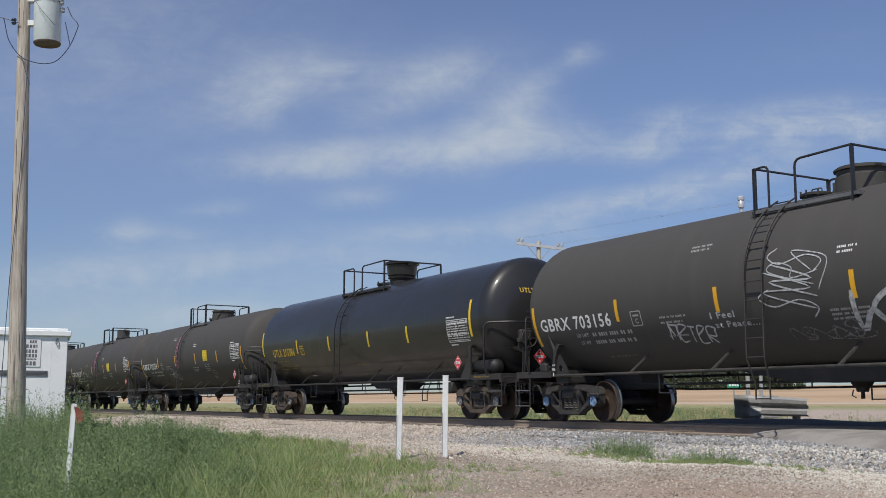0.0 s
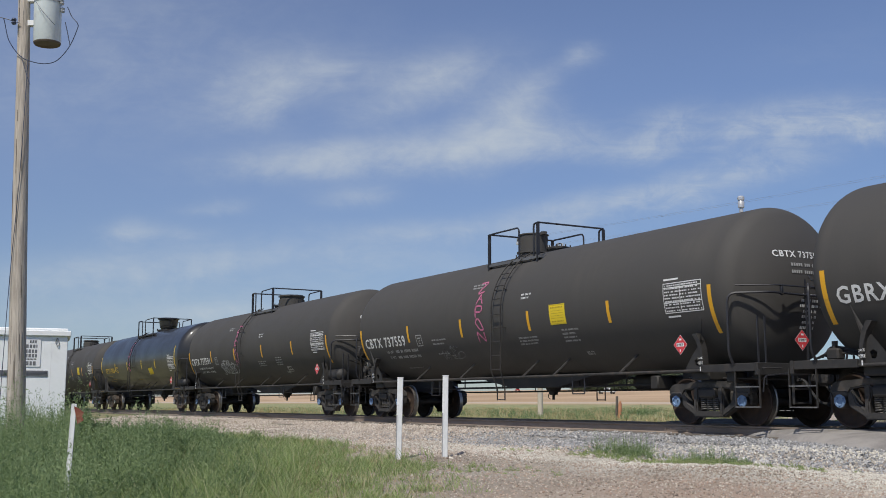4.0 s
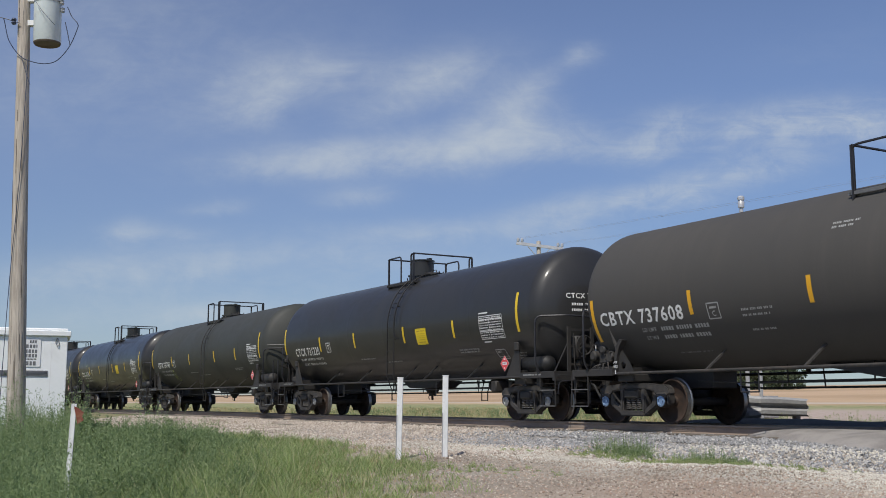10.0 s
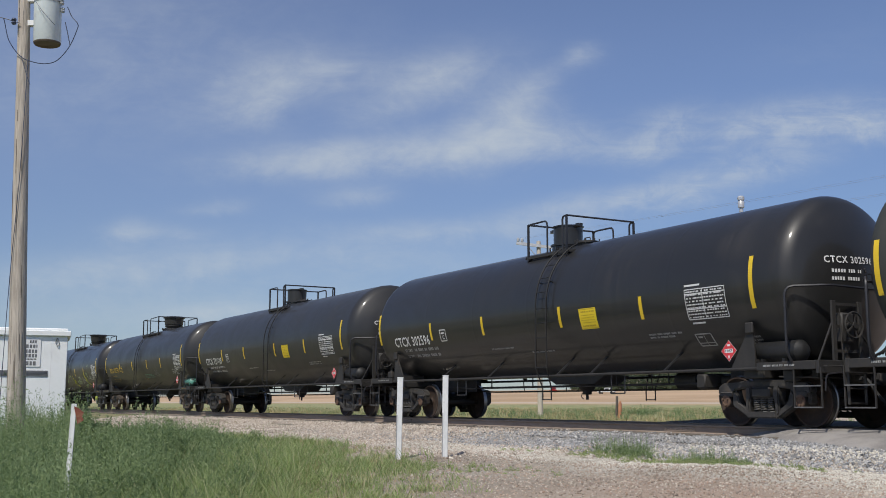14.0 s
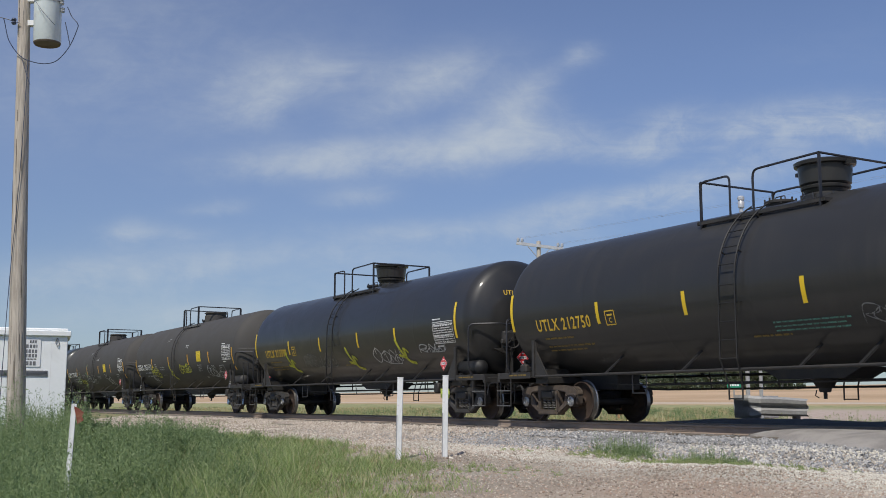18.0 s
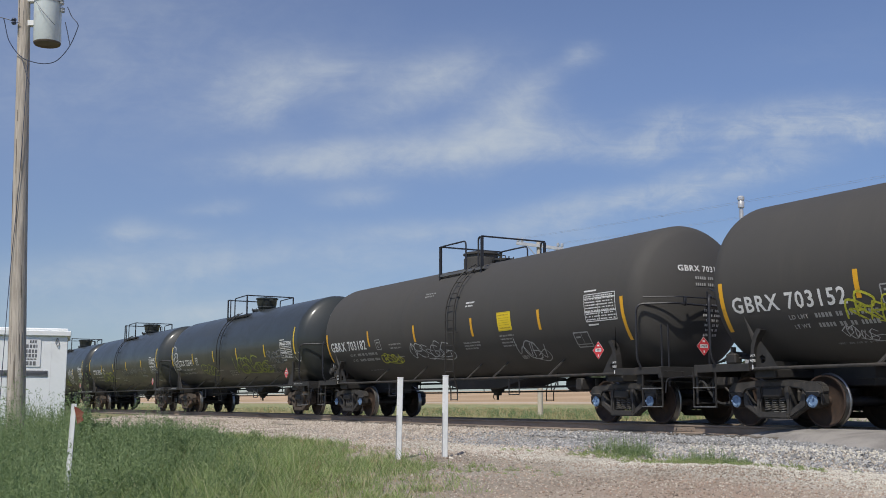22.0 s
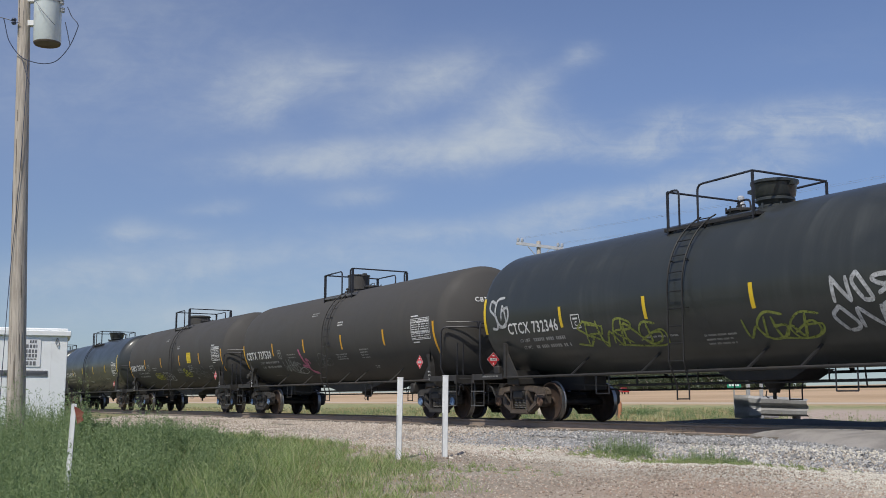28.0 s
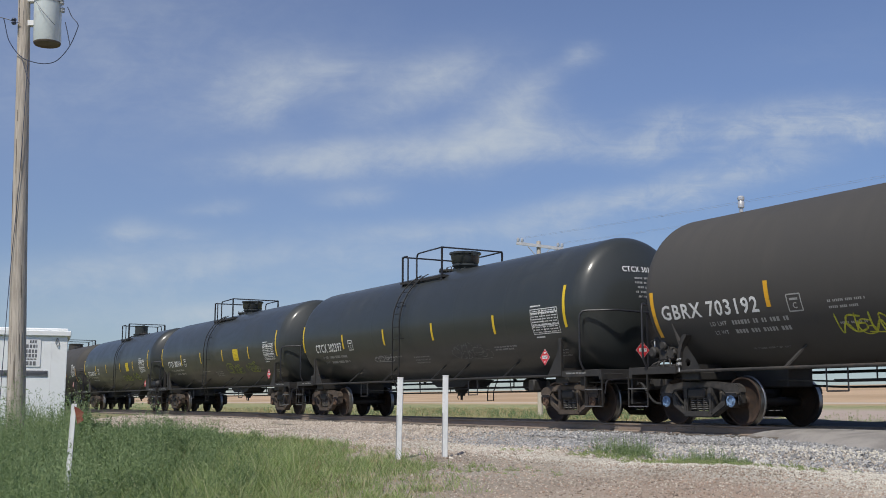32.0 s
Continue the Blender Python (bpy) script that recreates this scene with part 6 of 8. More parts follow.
        if not gold:
            text_bars(car, "stencil", -1.4, 1.75, 1.0, 1, dim, seed=seed + 3)
            text_bars(car, "stencil", 4.6, 1.76, 1.0, 2, dim, 0.07, seed=seed + 4)
            text_bars(car, "stencil", 6.85, 1.56, 0.4, 3, dim, 0.08, seed=seed + 5)
    return car


GREY_L = "dull dark grey tank car with white lettering, rolling on rails"
GLOSS_L = "glossy black tank car with yellow lettering, rolling on rails"
BLACK_L = "satin black tank car with white lettering, rolling on rails"
GREEN_L = "weathered greenish black tank car with white lettering and graffiti"
TAG_L = "dull dark grey tank car with sprayed graffiti, rolling on rails"
# number, paint, walkway layout, valve housing, bearing caps, truck colour, ladder x, label, x of the middle at 0 s
CARS = [
    (("GBRX 703156", "grey", "A", "low", "cap_blue", "truck_grey", -0.62, TAG_L), -13.27),
    (("UTLX 213386", "gloss", "U", "bowl", "cap_grey", "truck_brown", -0.75, GLOSS_L), -30.97),
    (("GBRX 703158", "grey", "A", "low", "cap_blue", "truck_grey", -0.62, TAG_L), -48.64),
    (("CBTX 737559", "grey", "B", "drum", "cap_blue", "truck_grey", 0.2, TAG_L), -66.38),
    (("CBTX 737591", "grey", "A", "low", "cap_blue", "truck_grey", -0.82, TAG_L), -84.15),
    (("UTLX 213350", "gloss", "U", "bowl", "cap_grey", "truck_brown", -0.75, GLOSS_L), -101.42),
    (("CBTX 737608", "grey", "B", "low", "cap_blue", "truck_grey", 0.45, TAG_L), -119.14),
    (("CTCX 731220", "black", "D", "drum", "cap_grey", "truck_grey", 0.75, BLACK_L), -136.82),
    (("CBTX 737787", "olive", "D", "drum", "cap_grey", "truck_grey", 0.80, BLACK_L), -154.59),
    (("CTCX 302596", "gloss", "D", "drum", "cap_rust", "truck_grey", 0.75, BLACK_L), -172.12),
    (("CTCX 731109", "black", "D", "drum", "cap_rust", "truck_grey", 0.75, BLACK_L), -189.79),
    (("UTLX 212750", "black", "U", "bowl", "cap_grey", "truck_brown", -0.45, GLOSS_L), -207.53),
    (("UTLX 213390", "gloss", "U", "bowl", "cap_grey", "lime", -0.6, "glossy black tank car with yellow lettering and sprayed tags"), -225.16),
    (("GBRX 703152", "grey", "A", "low", "cap_blue", "truck_grey", -0.50, TAG_L), -243.16),
    (("GBRX 703182", "grey", "B", "low", "cap_blue", "truck_grey", 0.52, TAG_L), -261.11),
    (("CTCX 732340", "green", "G", "cup", "cap_rust", "truck_brown", -0.62, GREEN_L), -278.98),
    (("CTCX 302423", "green", "G", "cup", "cap_rust", "truck_brown", -0.62, GREEN_L), -296.85),
    (("CTCX 732346", "green", "G", "cup", "cap_rust", "truck_brown", -0.62, GREEN_L), -314.10),
    (("CBTX 737530", "grey", "B", "drum", "cap_blue", "truck_grey", 0.40, TAG_L), -331.93),
    (("GBRX 703192", "grey", "B", "low", "cap_blue", "truck_grey", 0.45, TAG_L), -349.87),
    (("CTCX 302397", "green", "G", "cup", "cap_rust", "truck_brown", -0.62, GREEN_L), -367.80),
    (("CTCX 302410", "green", "G", "cup", "cap_rust", "truck_brown", -0.62, GREEN_L), -385.50),
    (("CTCX 302418", "green", "D", "drum", "cap_rust", "truck_brown", 0.70, GREEN_L), -403.05),
    (("CBTX 737544", "grey", "B", "low", "cap_blue", "truck_grey", 0.40, GREY_L), -421.10),
]
TRAIN = [make_car(s) for s, x in CARS]
START = [x for s, x in CARS]


def add_paint():
    """Notices and sprayed graffiti that set the cars apart."""
    c = TRAIN
    for k, x, z, tl in ((2, 2.85, 2.42, 0), (3, 2.6, 2.4, 0), (6, 3.4, 2.38, 0), (13, 3.03, 2.42, 0), (14, 2.96, 2.38, 0), (19, 2.94, 2.40, 0),
                        (7, 2.33, 2.23, 0), (9, 2.33, 2.23, 0), (10, 2.33, 2.23, 0), (21, 2.9, 2.3, 0), (22, 2.9, 2.3, 0), (5, 2.77, 1.98, 0.03)):
        yellow_notice(c[k], x, z, tl, 0.60 if k != 5 else 0.78, 0.46 if k != 5 else 0.34)
    # first car: white outline drawings
    spray_word(c[0], "graffiti_word", "METER", -2.56, 1.74, 1.25, 0.34, "spray", 0.035, 1, -0.12)
    lettering(c[0], "graffiti_note", "I Feel", -1.62, 2.04, 0.62, 0.13, "spray")
    lettering(c[0], "graffiti_note", "at Peace...", -1.32, 1.87, 1.1, 0.13, "spray")
    spray_tag(c[0], 0.1, 2.45, 1.0, 1.3, "spray", 5, 0.030, 11, 1.35, 0.35, 0.1)
    spray_tag(c[0], 0.55, 1.62, 1.4, 0.30, "greyspray", 6, 0.030, 12)
    spray_tag(c[0], 2.2, 1.95, 1.9, 0.75, "spray", 4, 0.10, 13, 0, 0.2, 0.2)
    for k, x, z, h in ((2, -1.34, 2.80, 1.75), (3, -0.75, 2.72, 1.6), (4, -1.40, 2.72, 1.65), (5, -1.27, 2.86, 1.6)):
        spray_word(c[k], "graffiti_word", "ZAPON", x, z, 0.30, h, "pink", 0.045, k, 0, True, "pink sprayed letters one above another")
    spray_tag(c[2], -2.3, 1.74, 0.9, 0.42, "spray", 5, 0.03, 21, -0.15)
    spray_tag(c[2], 3.4, 1.78, 0.5, 0.30, "greyspray", 4, 0.02, 22)
    spray_tag(c[3], -2.6, 1.75, 0.8, 0.35, "greyspray", 4, 0.03, 31)
    spray_tag(c[4], -2.85, 1.86, 1.55, 0.62, "spray", 7, 0.045, 41, 0.05, 0.7, 0.5)
    frame_box(c[4], 3.6, 1.62, "dim", 0.4, 0.2)
    spray_tag(c[6], 1.30, 2.85, 0.95, 0.50, "greyspray", 5, 0.03, 61)
    spray_tag(c[6], 1.10, 2.05, 0.80, 0.55, "greyspray", 4, 0.035, 62)
    spray_tag(c[8], -4.6, 1.78, 0.62, 0.55, "moss", 3, 0.025, 81, -0.4)
    spray_tag(c[11], 5.9, 1.86, 0.85, 0.22, "spray", 4, 0.03, 111, 0.03)
    text_bars(c[11], "graffiti_note", 1.2, 1.76, 1.7, 3, "teal", 0.085, 0.026, 7)
    spray_tag(c[11], 2.6, 1.86, 0.6, 0.35, "greyspray", 3, 0.025, 112)
    for k, (x, z) in enumerate(((-4.5, 1.80), (0.55, 1.76), (4.05, 1.85))):
        spray_arrow(c[12], x, z + 0.02, 0.80, 0.80, "acid", 0.115, "acid green sprayed arrow")
    spray_tag(c[12], -2.2, 1.82, 2.3, 0.45, "greyspray", 7, 0.04, 124)
    spray_tag(c[12], 2.8, 1.80, 1.4, 0.52, "spray", 4, 0.035, 125, 0, 0.1, 0.1)
    spray_tag(c[12], 5.6, 1.92, 1.15, 0.26, "spray", 4, 0.035, 126, 0.03)
    spray_tag(c[13], -4.35, 1.92, 1.1, 0.42, "acid", 5, 0.045, 131, -0.15)
    spray_arrow(c[13], -1.45, 1.84, 0.72, 0.80, "acid", 0.11, "acid green sprayed arrow")
    spray_tag(c[13], 0.6, 1.96, 1.4, 0.42, "acid", 7, 0.045, 133, 0.05)
    spray_tag(c[13], 4.5, 1.74, 1.4, 0.52, "spray", 5, 0.035, 134, -0.05, 0.6, 0.5)
    spray_tag(c[13], -4.9, 1.58, 0.6, 0.25, "spray", 5, 0.025, 135, -0.2)
    spray_tag(c[14], -1.15, 1.84, 1.95, 0.46, "spray", 7, 0.035, 141, -0.05, 0.7, 0.4)
    spray_tag(c[14], -3.6, 1.72, 1.0, 0.32, "acid", 5, 0.04, 142)
    spray_tag(c[14], 3.65, 1.74, 0.9, 0.60, "spray", 3, 0.03, 143, -0.2, 0.4, 0.3)
    for k in (13, 14, 19):
        frame_box(c[k], 5.85, 1.80, "dim")
    frame_box(c[7], 6.0, 1.62, "dim", 0.42, 0.28)
    frame_box(c[9], 5.6, 1.62, "dim", 0.42, 0.28)
    spray_tag(c[15], 1.95, 1.92, 2.5, 0.72, "moss", 5, 0.075, 151, 0, 0.6, 0.2)
    spray_tag(c[15], 3.75, 1.78, 1.2, 0.48, "moss", 4, 0.075, 152)
    spray_tag(c[15], 5.2, 2.12, 1.35, 0.50, "greyspray", 4, 0.08, 153)
    spray_tag(c[15], -2.75, 1.86, 1.7, 0.62, "moss", 4, 0.05, 154, 0, 0.9)
    smile(c[15], 7.55, 1.98, "spray")
    spray_tag(c[15], -7.25, 2.40, 0.75, 1.0, "spray", 2, 0.07, 155, 0.2, 0.3, 0.1)
    text_bars(c[15], "graffiti_note", 4.9, 1.62, 1.0, 2, "greyspray", 0.14, 0.09, 8)
    for k, x in enumerate((0.9, 2.6, 4.5)):
        spray_word(c[16], "graffiti_word", "NOS", x, 2.0, 1.35, 0.36, "greyspray", 0.055, 160 + k, 0.03)
    spray_tag(c[16], 6.5, 2.0, 1.0, 0.30, "greyspray", 2, 0.07, 163)
    spray_tag(c[16], -3.5, 1.88, 2.6, 0.58, "moss", 6, 0.06, 164)
    spray_word(c[17], "graffiti_word", "NOSE", 3.8, 2.28, 1.65, 0.44, "spray", 0.075, 171, 0.02)
    spray_word(c[17], "graffiti_word", "ONE", 3.65, 1.80, 1.6, 0.40, "spray", 0.075, 172, 0.02)
    spray_tag(c[17], -2.85, 1.90, 2.6, 0.60, "moss", 6, 0.065, 173, -0.03, 0.8)
    spray_tag(c[17], 1.55, 1.80, 1.4, 0.55, "moss", 4, 0.065, 174, 0, 0.8)
    spray_tag(c[17], -7.2, 2.62, 0.55, 0.8, "spray", 2, 0.07, 175, 0.3, 0.2, 0.1)
    spray_tag(c[18], -3.25, 1.70, 1.35, 0.48, "spray", 5, 0.03, 181, -0.1, 0.7, 0.5)
    spray_arrow(c[18], -1.80, 1.80, 0.95, 0.95, "pink", 0.13, "pink sprayed hook")
    spray_tag(c[18], -0.45, 1.85, 0.95, 0.45, "greyspray", 3, 0.03, 183)
    spray_tag(c[19], -2.75, 1.72, 1.1, 0.36, "acid", 5, 0.04, 191)
    spray_tag(c[19], -1.2, 1.70, 1.45, 0.46, "spray", 5, 0.035, 192, -0.06, 0.4)
    spray_tag(c[19], 2.0, 1.77, 0.85, 0.38, "acid", 4, 0.04, 193)
    spray_tag(c[19], 3.9, 1.78, 1.5, 0.46, "greyspray", 7, 0.035, 194, -0.08, 0.9, 0.4)
    spray_tag(c[20], -2.2, 1.76, 1.0, 0.26, "spray", 4, 0.025, 201)
    spray_tag(c[20], 2.8, 1.74, 1.6, 0.40, "greyspray", 6, 0.03, 202)
    for k in (21, 22):
        spray_tag(c[k], 2.2, 1.78, 1.6, 0.4, "moss", 5, 0.05, 210 + k)
        spray_tag(c[k], 4.3, 1.8, 1.0, 0.4, "moss", 4, 0.05, 214 + k)


add_paint()


# ---- poles, hut, posts and far things ----
def make_utility_pole():
    base = Vector((-21.40, -12.685, float(height(np.array(-21.4), np.array(-12.7)))))
    pole = empty("utility_pole", Matrix.Translation(base) @ Matrix.Rotation(radians(-2.05), 4, Vector((0.868, -0.496, 0)) * -1))
    tagged(pole, "weathered wooden utility pole with a grey transformer", "utility pole")
    bm = BM()
    n, top = 14, 11.0
    prof = [(0.0, -0.3), (0.172, -0.3)] + [(0.172 - 0.076 * k / n, top * k / n) for k in range(n + 1)] + [(0.0, top)]
    lathe(bm, prof, 20, "z")
    for v in bm.verts:
        v.co.x += 0.012 * math.sin(v.co.z * 1.1)
    part("shaft", bm, "wood", pole, smooth=50)
    # transformer can on its brackets, in the pole's own space
    r = Vector((0.496, 0.868, 0)).normalized()
    zc = 7.78 - base.z
    d = 0.455
    can = new("transformer")
    can.parent, can.location = pole, (r.x * d, r.y * d, zc)
    can["label"] = "pale grey transformer can"
    bm = BM()
    lathe(bm, [(0.0, -0.53), (0.215, -0.53), (0.24, -0.55), (0.255, -0.52), (0.255, 0.42), (0.275, 0.43), (0.275, 0.48), (0.20, 0.54), (0.0, 0.56)], 32, "z", [1, 1, 1, 0, 0, 0, 0, 0])
    part("can", bm, ["can", "canbase"], can, smooth=40)
    for z in (-0.12, 0.36):
        bm = BM()
        bar(bm, (-r.x * 0.43, -r.y * 0.43, z), (-r.x * 0.22, -r.y * 0.22, z), 0.13, 0.10)
        part("bracket", bm, "panel", can)
    for k, (a, z) in enumerate(((-0.16, 0.62), (0.14, 0.64))):
        bm = BM()
        lathe(bm, [(0.0, -0.12), (0.05, -0.12), (0.05, -0.08), (0.03, -0.07), (0.055, -0.04), (0.03, -0.02), (0.05, 0.02), (0.03, 0.04), (0.03, 0.10), (0.0, 0.10)], 12, "z", centre=(r.x * a, r.y * a, z))
        part("bushing", bm, "porcelain", can, smooth=40)
    for k, z in enumerate((0.12, 0.26, 0.40)):
        bm = BM()
        side_out = r * 0.25 + Vector((0.868, -0.496, 0)) * (0.03 + 0.04 * k)
        lathe(bm, [(0.0, -0.05), (0.03, -0.05), (0.045, -0.02), (0.03, 0.0), (0.045, 0.03), (0.0, 0.06)], 10, "z", centre=side_out + r * 0.05 + Vector((0, 0, z)))
        part("terminal", bm, "porcelain", can, smooth=40)
    bm = BM()
    lathe(bm, [(0.258, 0.26), (0.264, 0.26), (0.264, 0.29), (0.258, 0.29)], 32, "z")
    part("band", bm, "galv", can)
    # looping service wires
    def wire(pts, rad=0.009, nm="wire"):
        bm = BM()
        P = []
        pts = [Vector(p) for p in pts]
        Q = [pts[0]] + pts + [pts[-1]]
        for i in range(1, len(Q) - 2):
            for k in range(8):
                t = k / 8
                p0, p1, p2, p3 = Q[i - 1:i + 3]
                P.append(0.5 * (2 * p1 + (p2 - p0) * t + (2 * p0 - 5 * p1 + 4 * p2 - p3) * t * t + (3 * p1 - p0 - 3 * p2 + p3) * t ** 3))
        P.append(pts[-1])
        tube(bm, P, rad, 5)
        part(nm, bm, "wire", pole)
    inv = pole.matrix_world.inverted()

    def at(s, z, out=0.16):
        q = Vector((base.x, base.y, z)) + r * s + Vector((0.868, -0.496, 0)) * out
        return inv @ q
    wire([at(0.585, 7.94), at(0.68, 7.74), at(0.797, 7.60), at(0.78, 7.46), at(0.657, 7.15), at(0.455, 6.89), at(0.243, 6.81), at(-0.03, 6.845), at(-0.27, 6.956), at(-0.506, 7.27), at(-0.615, 7.66), at(-0.67, 7.72), at(-0.89, 7.74)])
    wire([at(0.557, 7.63), at(0.626, 7.35), at(0.667, 7.18)])
    wire([at(0.028, 7.99, 0.30), at(0.19, 7.77, 0.34), at(0.42, 7.52, 0.30)], 0.006)
    wire([at(-0.89, 7.76), at(-0.62, 7.71), at(-0.43, 7.65), at(-0.32, 7.62)])
    wire([at(-0.25, 6.956), at(-0.16, 6.68, 0.17), at(-0.057, 6.40)], 0.006, "ground_wire")
    wire([at(-0.12, 6.9), at(-0.15, 4.7), at(-0.23, 2.6), at(-0.28, 0.3)], 0.007, "guy_wire")
    bm = BM()
    lathe(bm, [(0.0, -0.06), (0.035, -0.06), (0.05, -0.03), (0.03, 0.0), (0.05, 0.03), (0.035, 0.06), (0.0, 0.06)], 10, "z", centre=at(-0.43, 7.65))
    part("knob_insulator", bm, "wire", pole, smooth=40)
    # drying cracks, and staples up the shaft
    rng = random.Random(12)
    for k in range(26):
        z = rng.uniform(0.9, 8.4)
        a0 = rng.uniform(-1.9, 0.9) - 0.52
        rad = 0.1715 - 0.0069 * z
        c = Vector((math.cos(a0), math.sin(a0), 0))
        bm = BM()
        tall = rng.uniform(0.2, 0.9)
        pts = [c * (rad - 0.001) + Vector((0.012 * math.sin((z + tall * i / 4) * 1.1) + rng.uniform(-0.002, 0.002), 0, z + tall * i / 4)) for i in range(5)]
        tube(bm, pts, rng.uniform(0.0025, 0.005), 5)
        part("drying_crack", bm, "tie", pole)


make_utility_pole()


def make_hut():
    # trackside signal hut, its broad side turned to the camera
    c, s = 0.170, 0.985
    u, back = Vector((c, s, 0)), Vector((-s, c, 0))
    corner = Vector((-27.15, -10.75, 0))
    zb = float(height(np.array(-27.5), np.array(-11.5))) - 0.05
    m = Matrix.Identity(4)
    m.col[0][:3], m.col[1][:3], m.col[2][:3] = u, back, (0, 0, 1)
    m.translation = corner - u * 1.4 + Vector((0, 0, zb))
    hut = empty("signal_hut", m)
    tagged(hut, "white painted steel trackside signal hut with a notice", "hut")
    H = 2.15 - zb
    part("body", box(BM(), -1.4, 1.38, 0.0, 1.9, 0.05, H - 0.16, bevel=0.01), "hut", hut)
    part("plinth", box(BM(), -1.45, 1.42, -0.04, 1.95, 0.0, 0.12), "galv", hut)
    bm = BM()
    box(bm, -1.47, 1.45, -0.07, 1.97, H - 0.17, H - 0.04, bevel=0.015)
    box(bm, -1.40, 1.38, 0.0, 1.9, H - 0.04, H + 0.02, bevel=0.02)
    part("roof", bm, "hut", hut)
    sign = part("notice_board", box(BM(), 0.10, 0.78, -0.018, -0.004, H - 0.90, H - 0.24), "panel", hut, "white notice board")
    rng = random.Random(4)
    bm = BM()
    for z, w, tall in ((1.84, 0.17, 0.085), (1.73, 0.25, 0.105), (1.615, 0.33, 0.10), (1.51, 0.47, 0.10), (1.425, 0.44, 0.045), (1.33, 0.46, 0.115)):
        x = 0.70 - w
        while x < 0.69:
            d = tall * rng.uniform(0.42, 0.56)
            if rng.random() > 0.08:
                box(bm, x, min(x + d, 0.70), -0.022, -0.018, z - zb - tall * 0.40, z - zb + tall * 0.40)
            x += d + tall * 0.2
    part("print", bm, "vent", sign)
    bm = BM()
    box(bm, -0.1, 0.96, -0.016, -0.003, H - 1.12, H - 0.99)
    for k in range(4):
        box(bm, -0.08, 0.94, -0.026, -0.016, H - 1.112 + k * 0.030, H - 1.096 + k * 0.030)
    part("vent_louvre", bm, "vent", hut, "grey louvred vent")
    bm = BM()
    tube(bm, [(1.14, -0.01, H - 0.22), (1.10, -0.03, H - 0.32), (1.16, -0.03, H - 0.42), (1.19, -0.02, H - 0.36), (1.15, -0.01, H - 0.22)], 0.010, 5, 0.03)
    part("hasp", bm, "vent", hut)
    bm = BM()
    for x in (-0.62, 1.02):
        box(bm, x - 0.006, x + 0.006, -0.004, 0.0, 0.2, H - 0.2)
    part("door_seam", bm, "panel", hut)


make_hut()


def make_posts():
    for (x, y), lean, top in (((-14.90, -8.18), 1.0, 1.255), ((-14.38, -7.67), 0.6, 1.23)):
        z = float(height(np.array(x), np.array(y)))
        p = empty("marker_post", pose(x, y, z - 0.02, 0, lean, 60.3))
        tagged(p, "slim white square marker post standing in gravel", "post", "white posts beside the track")
        part("shaft", box(BM(), -0.044, 0.044, -0.044, 0.044, 0.0, top, bevel=0.006), "post", p)
        part("cap", box(BM(), -0.047, 0.047, -0.047, 0.047, top, top + 0.012), "post", p)
        # grey strip: shade of the post's left side, put on as colour
        bm = BM()
        box(bm, -0.046, -0.030, -0.0465, -0.044, 0.02, top * 0.55)
        part("weathered_strip", bm, "galv", p)
    # leaning marker with a rusted plate, deep in the weeds
    x, y = -9.47, -14.08
    z = float(height(np.array(x), np.array(y)))
    p = empty("weed_marker", pose(x, y, z, 0, 2.2, 60.3))
    tagged(p, "white painted steel marker with a rusty red plate in tall weeds", "marker post")
    bm = BM()
    box(bm, -0.036, 0.006, -0.006, 0.006, 0.0, 0.40 - z, bevel=0.002)
    box(bm, -0.036, -0.027, -0.006, 0.035, 0.0, 0.40 - z)
    part("post", bm, "post", p)
    bm = BM()
    t = 0.40 - z
    a = [bm.verts.new((X, Y, Z)) for Y in (-0.014, -0.008) for X, Z in ((-0.012, t - 0.02), (0.03, t - 0.035), (0.075, t - 0.07), (0.062, t - 0.10), (0.078, t - 0.13), (0.03, t - 0.165))]
    bm.faces.new(a[:6][::-1])
    bm.faces.new(a[6:])
    for k in range(6):
        bm.faces.new((a[k], a[(k + 1) % 6], a[6 + (k + 1) % 6], a[6 + k]))
    part("plate", bm, "reflector", p, "rusted red plate")


make_posts()


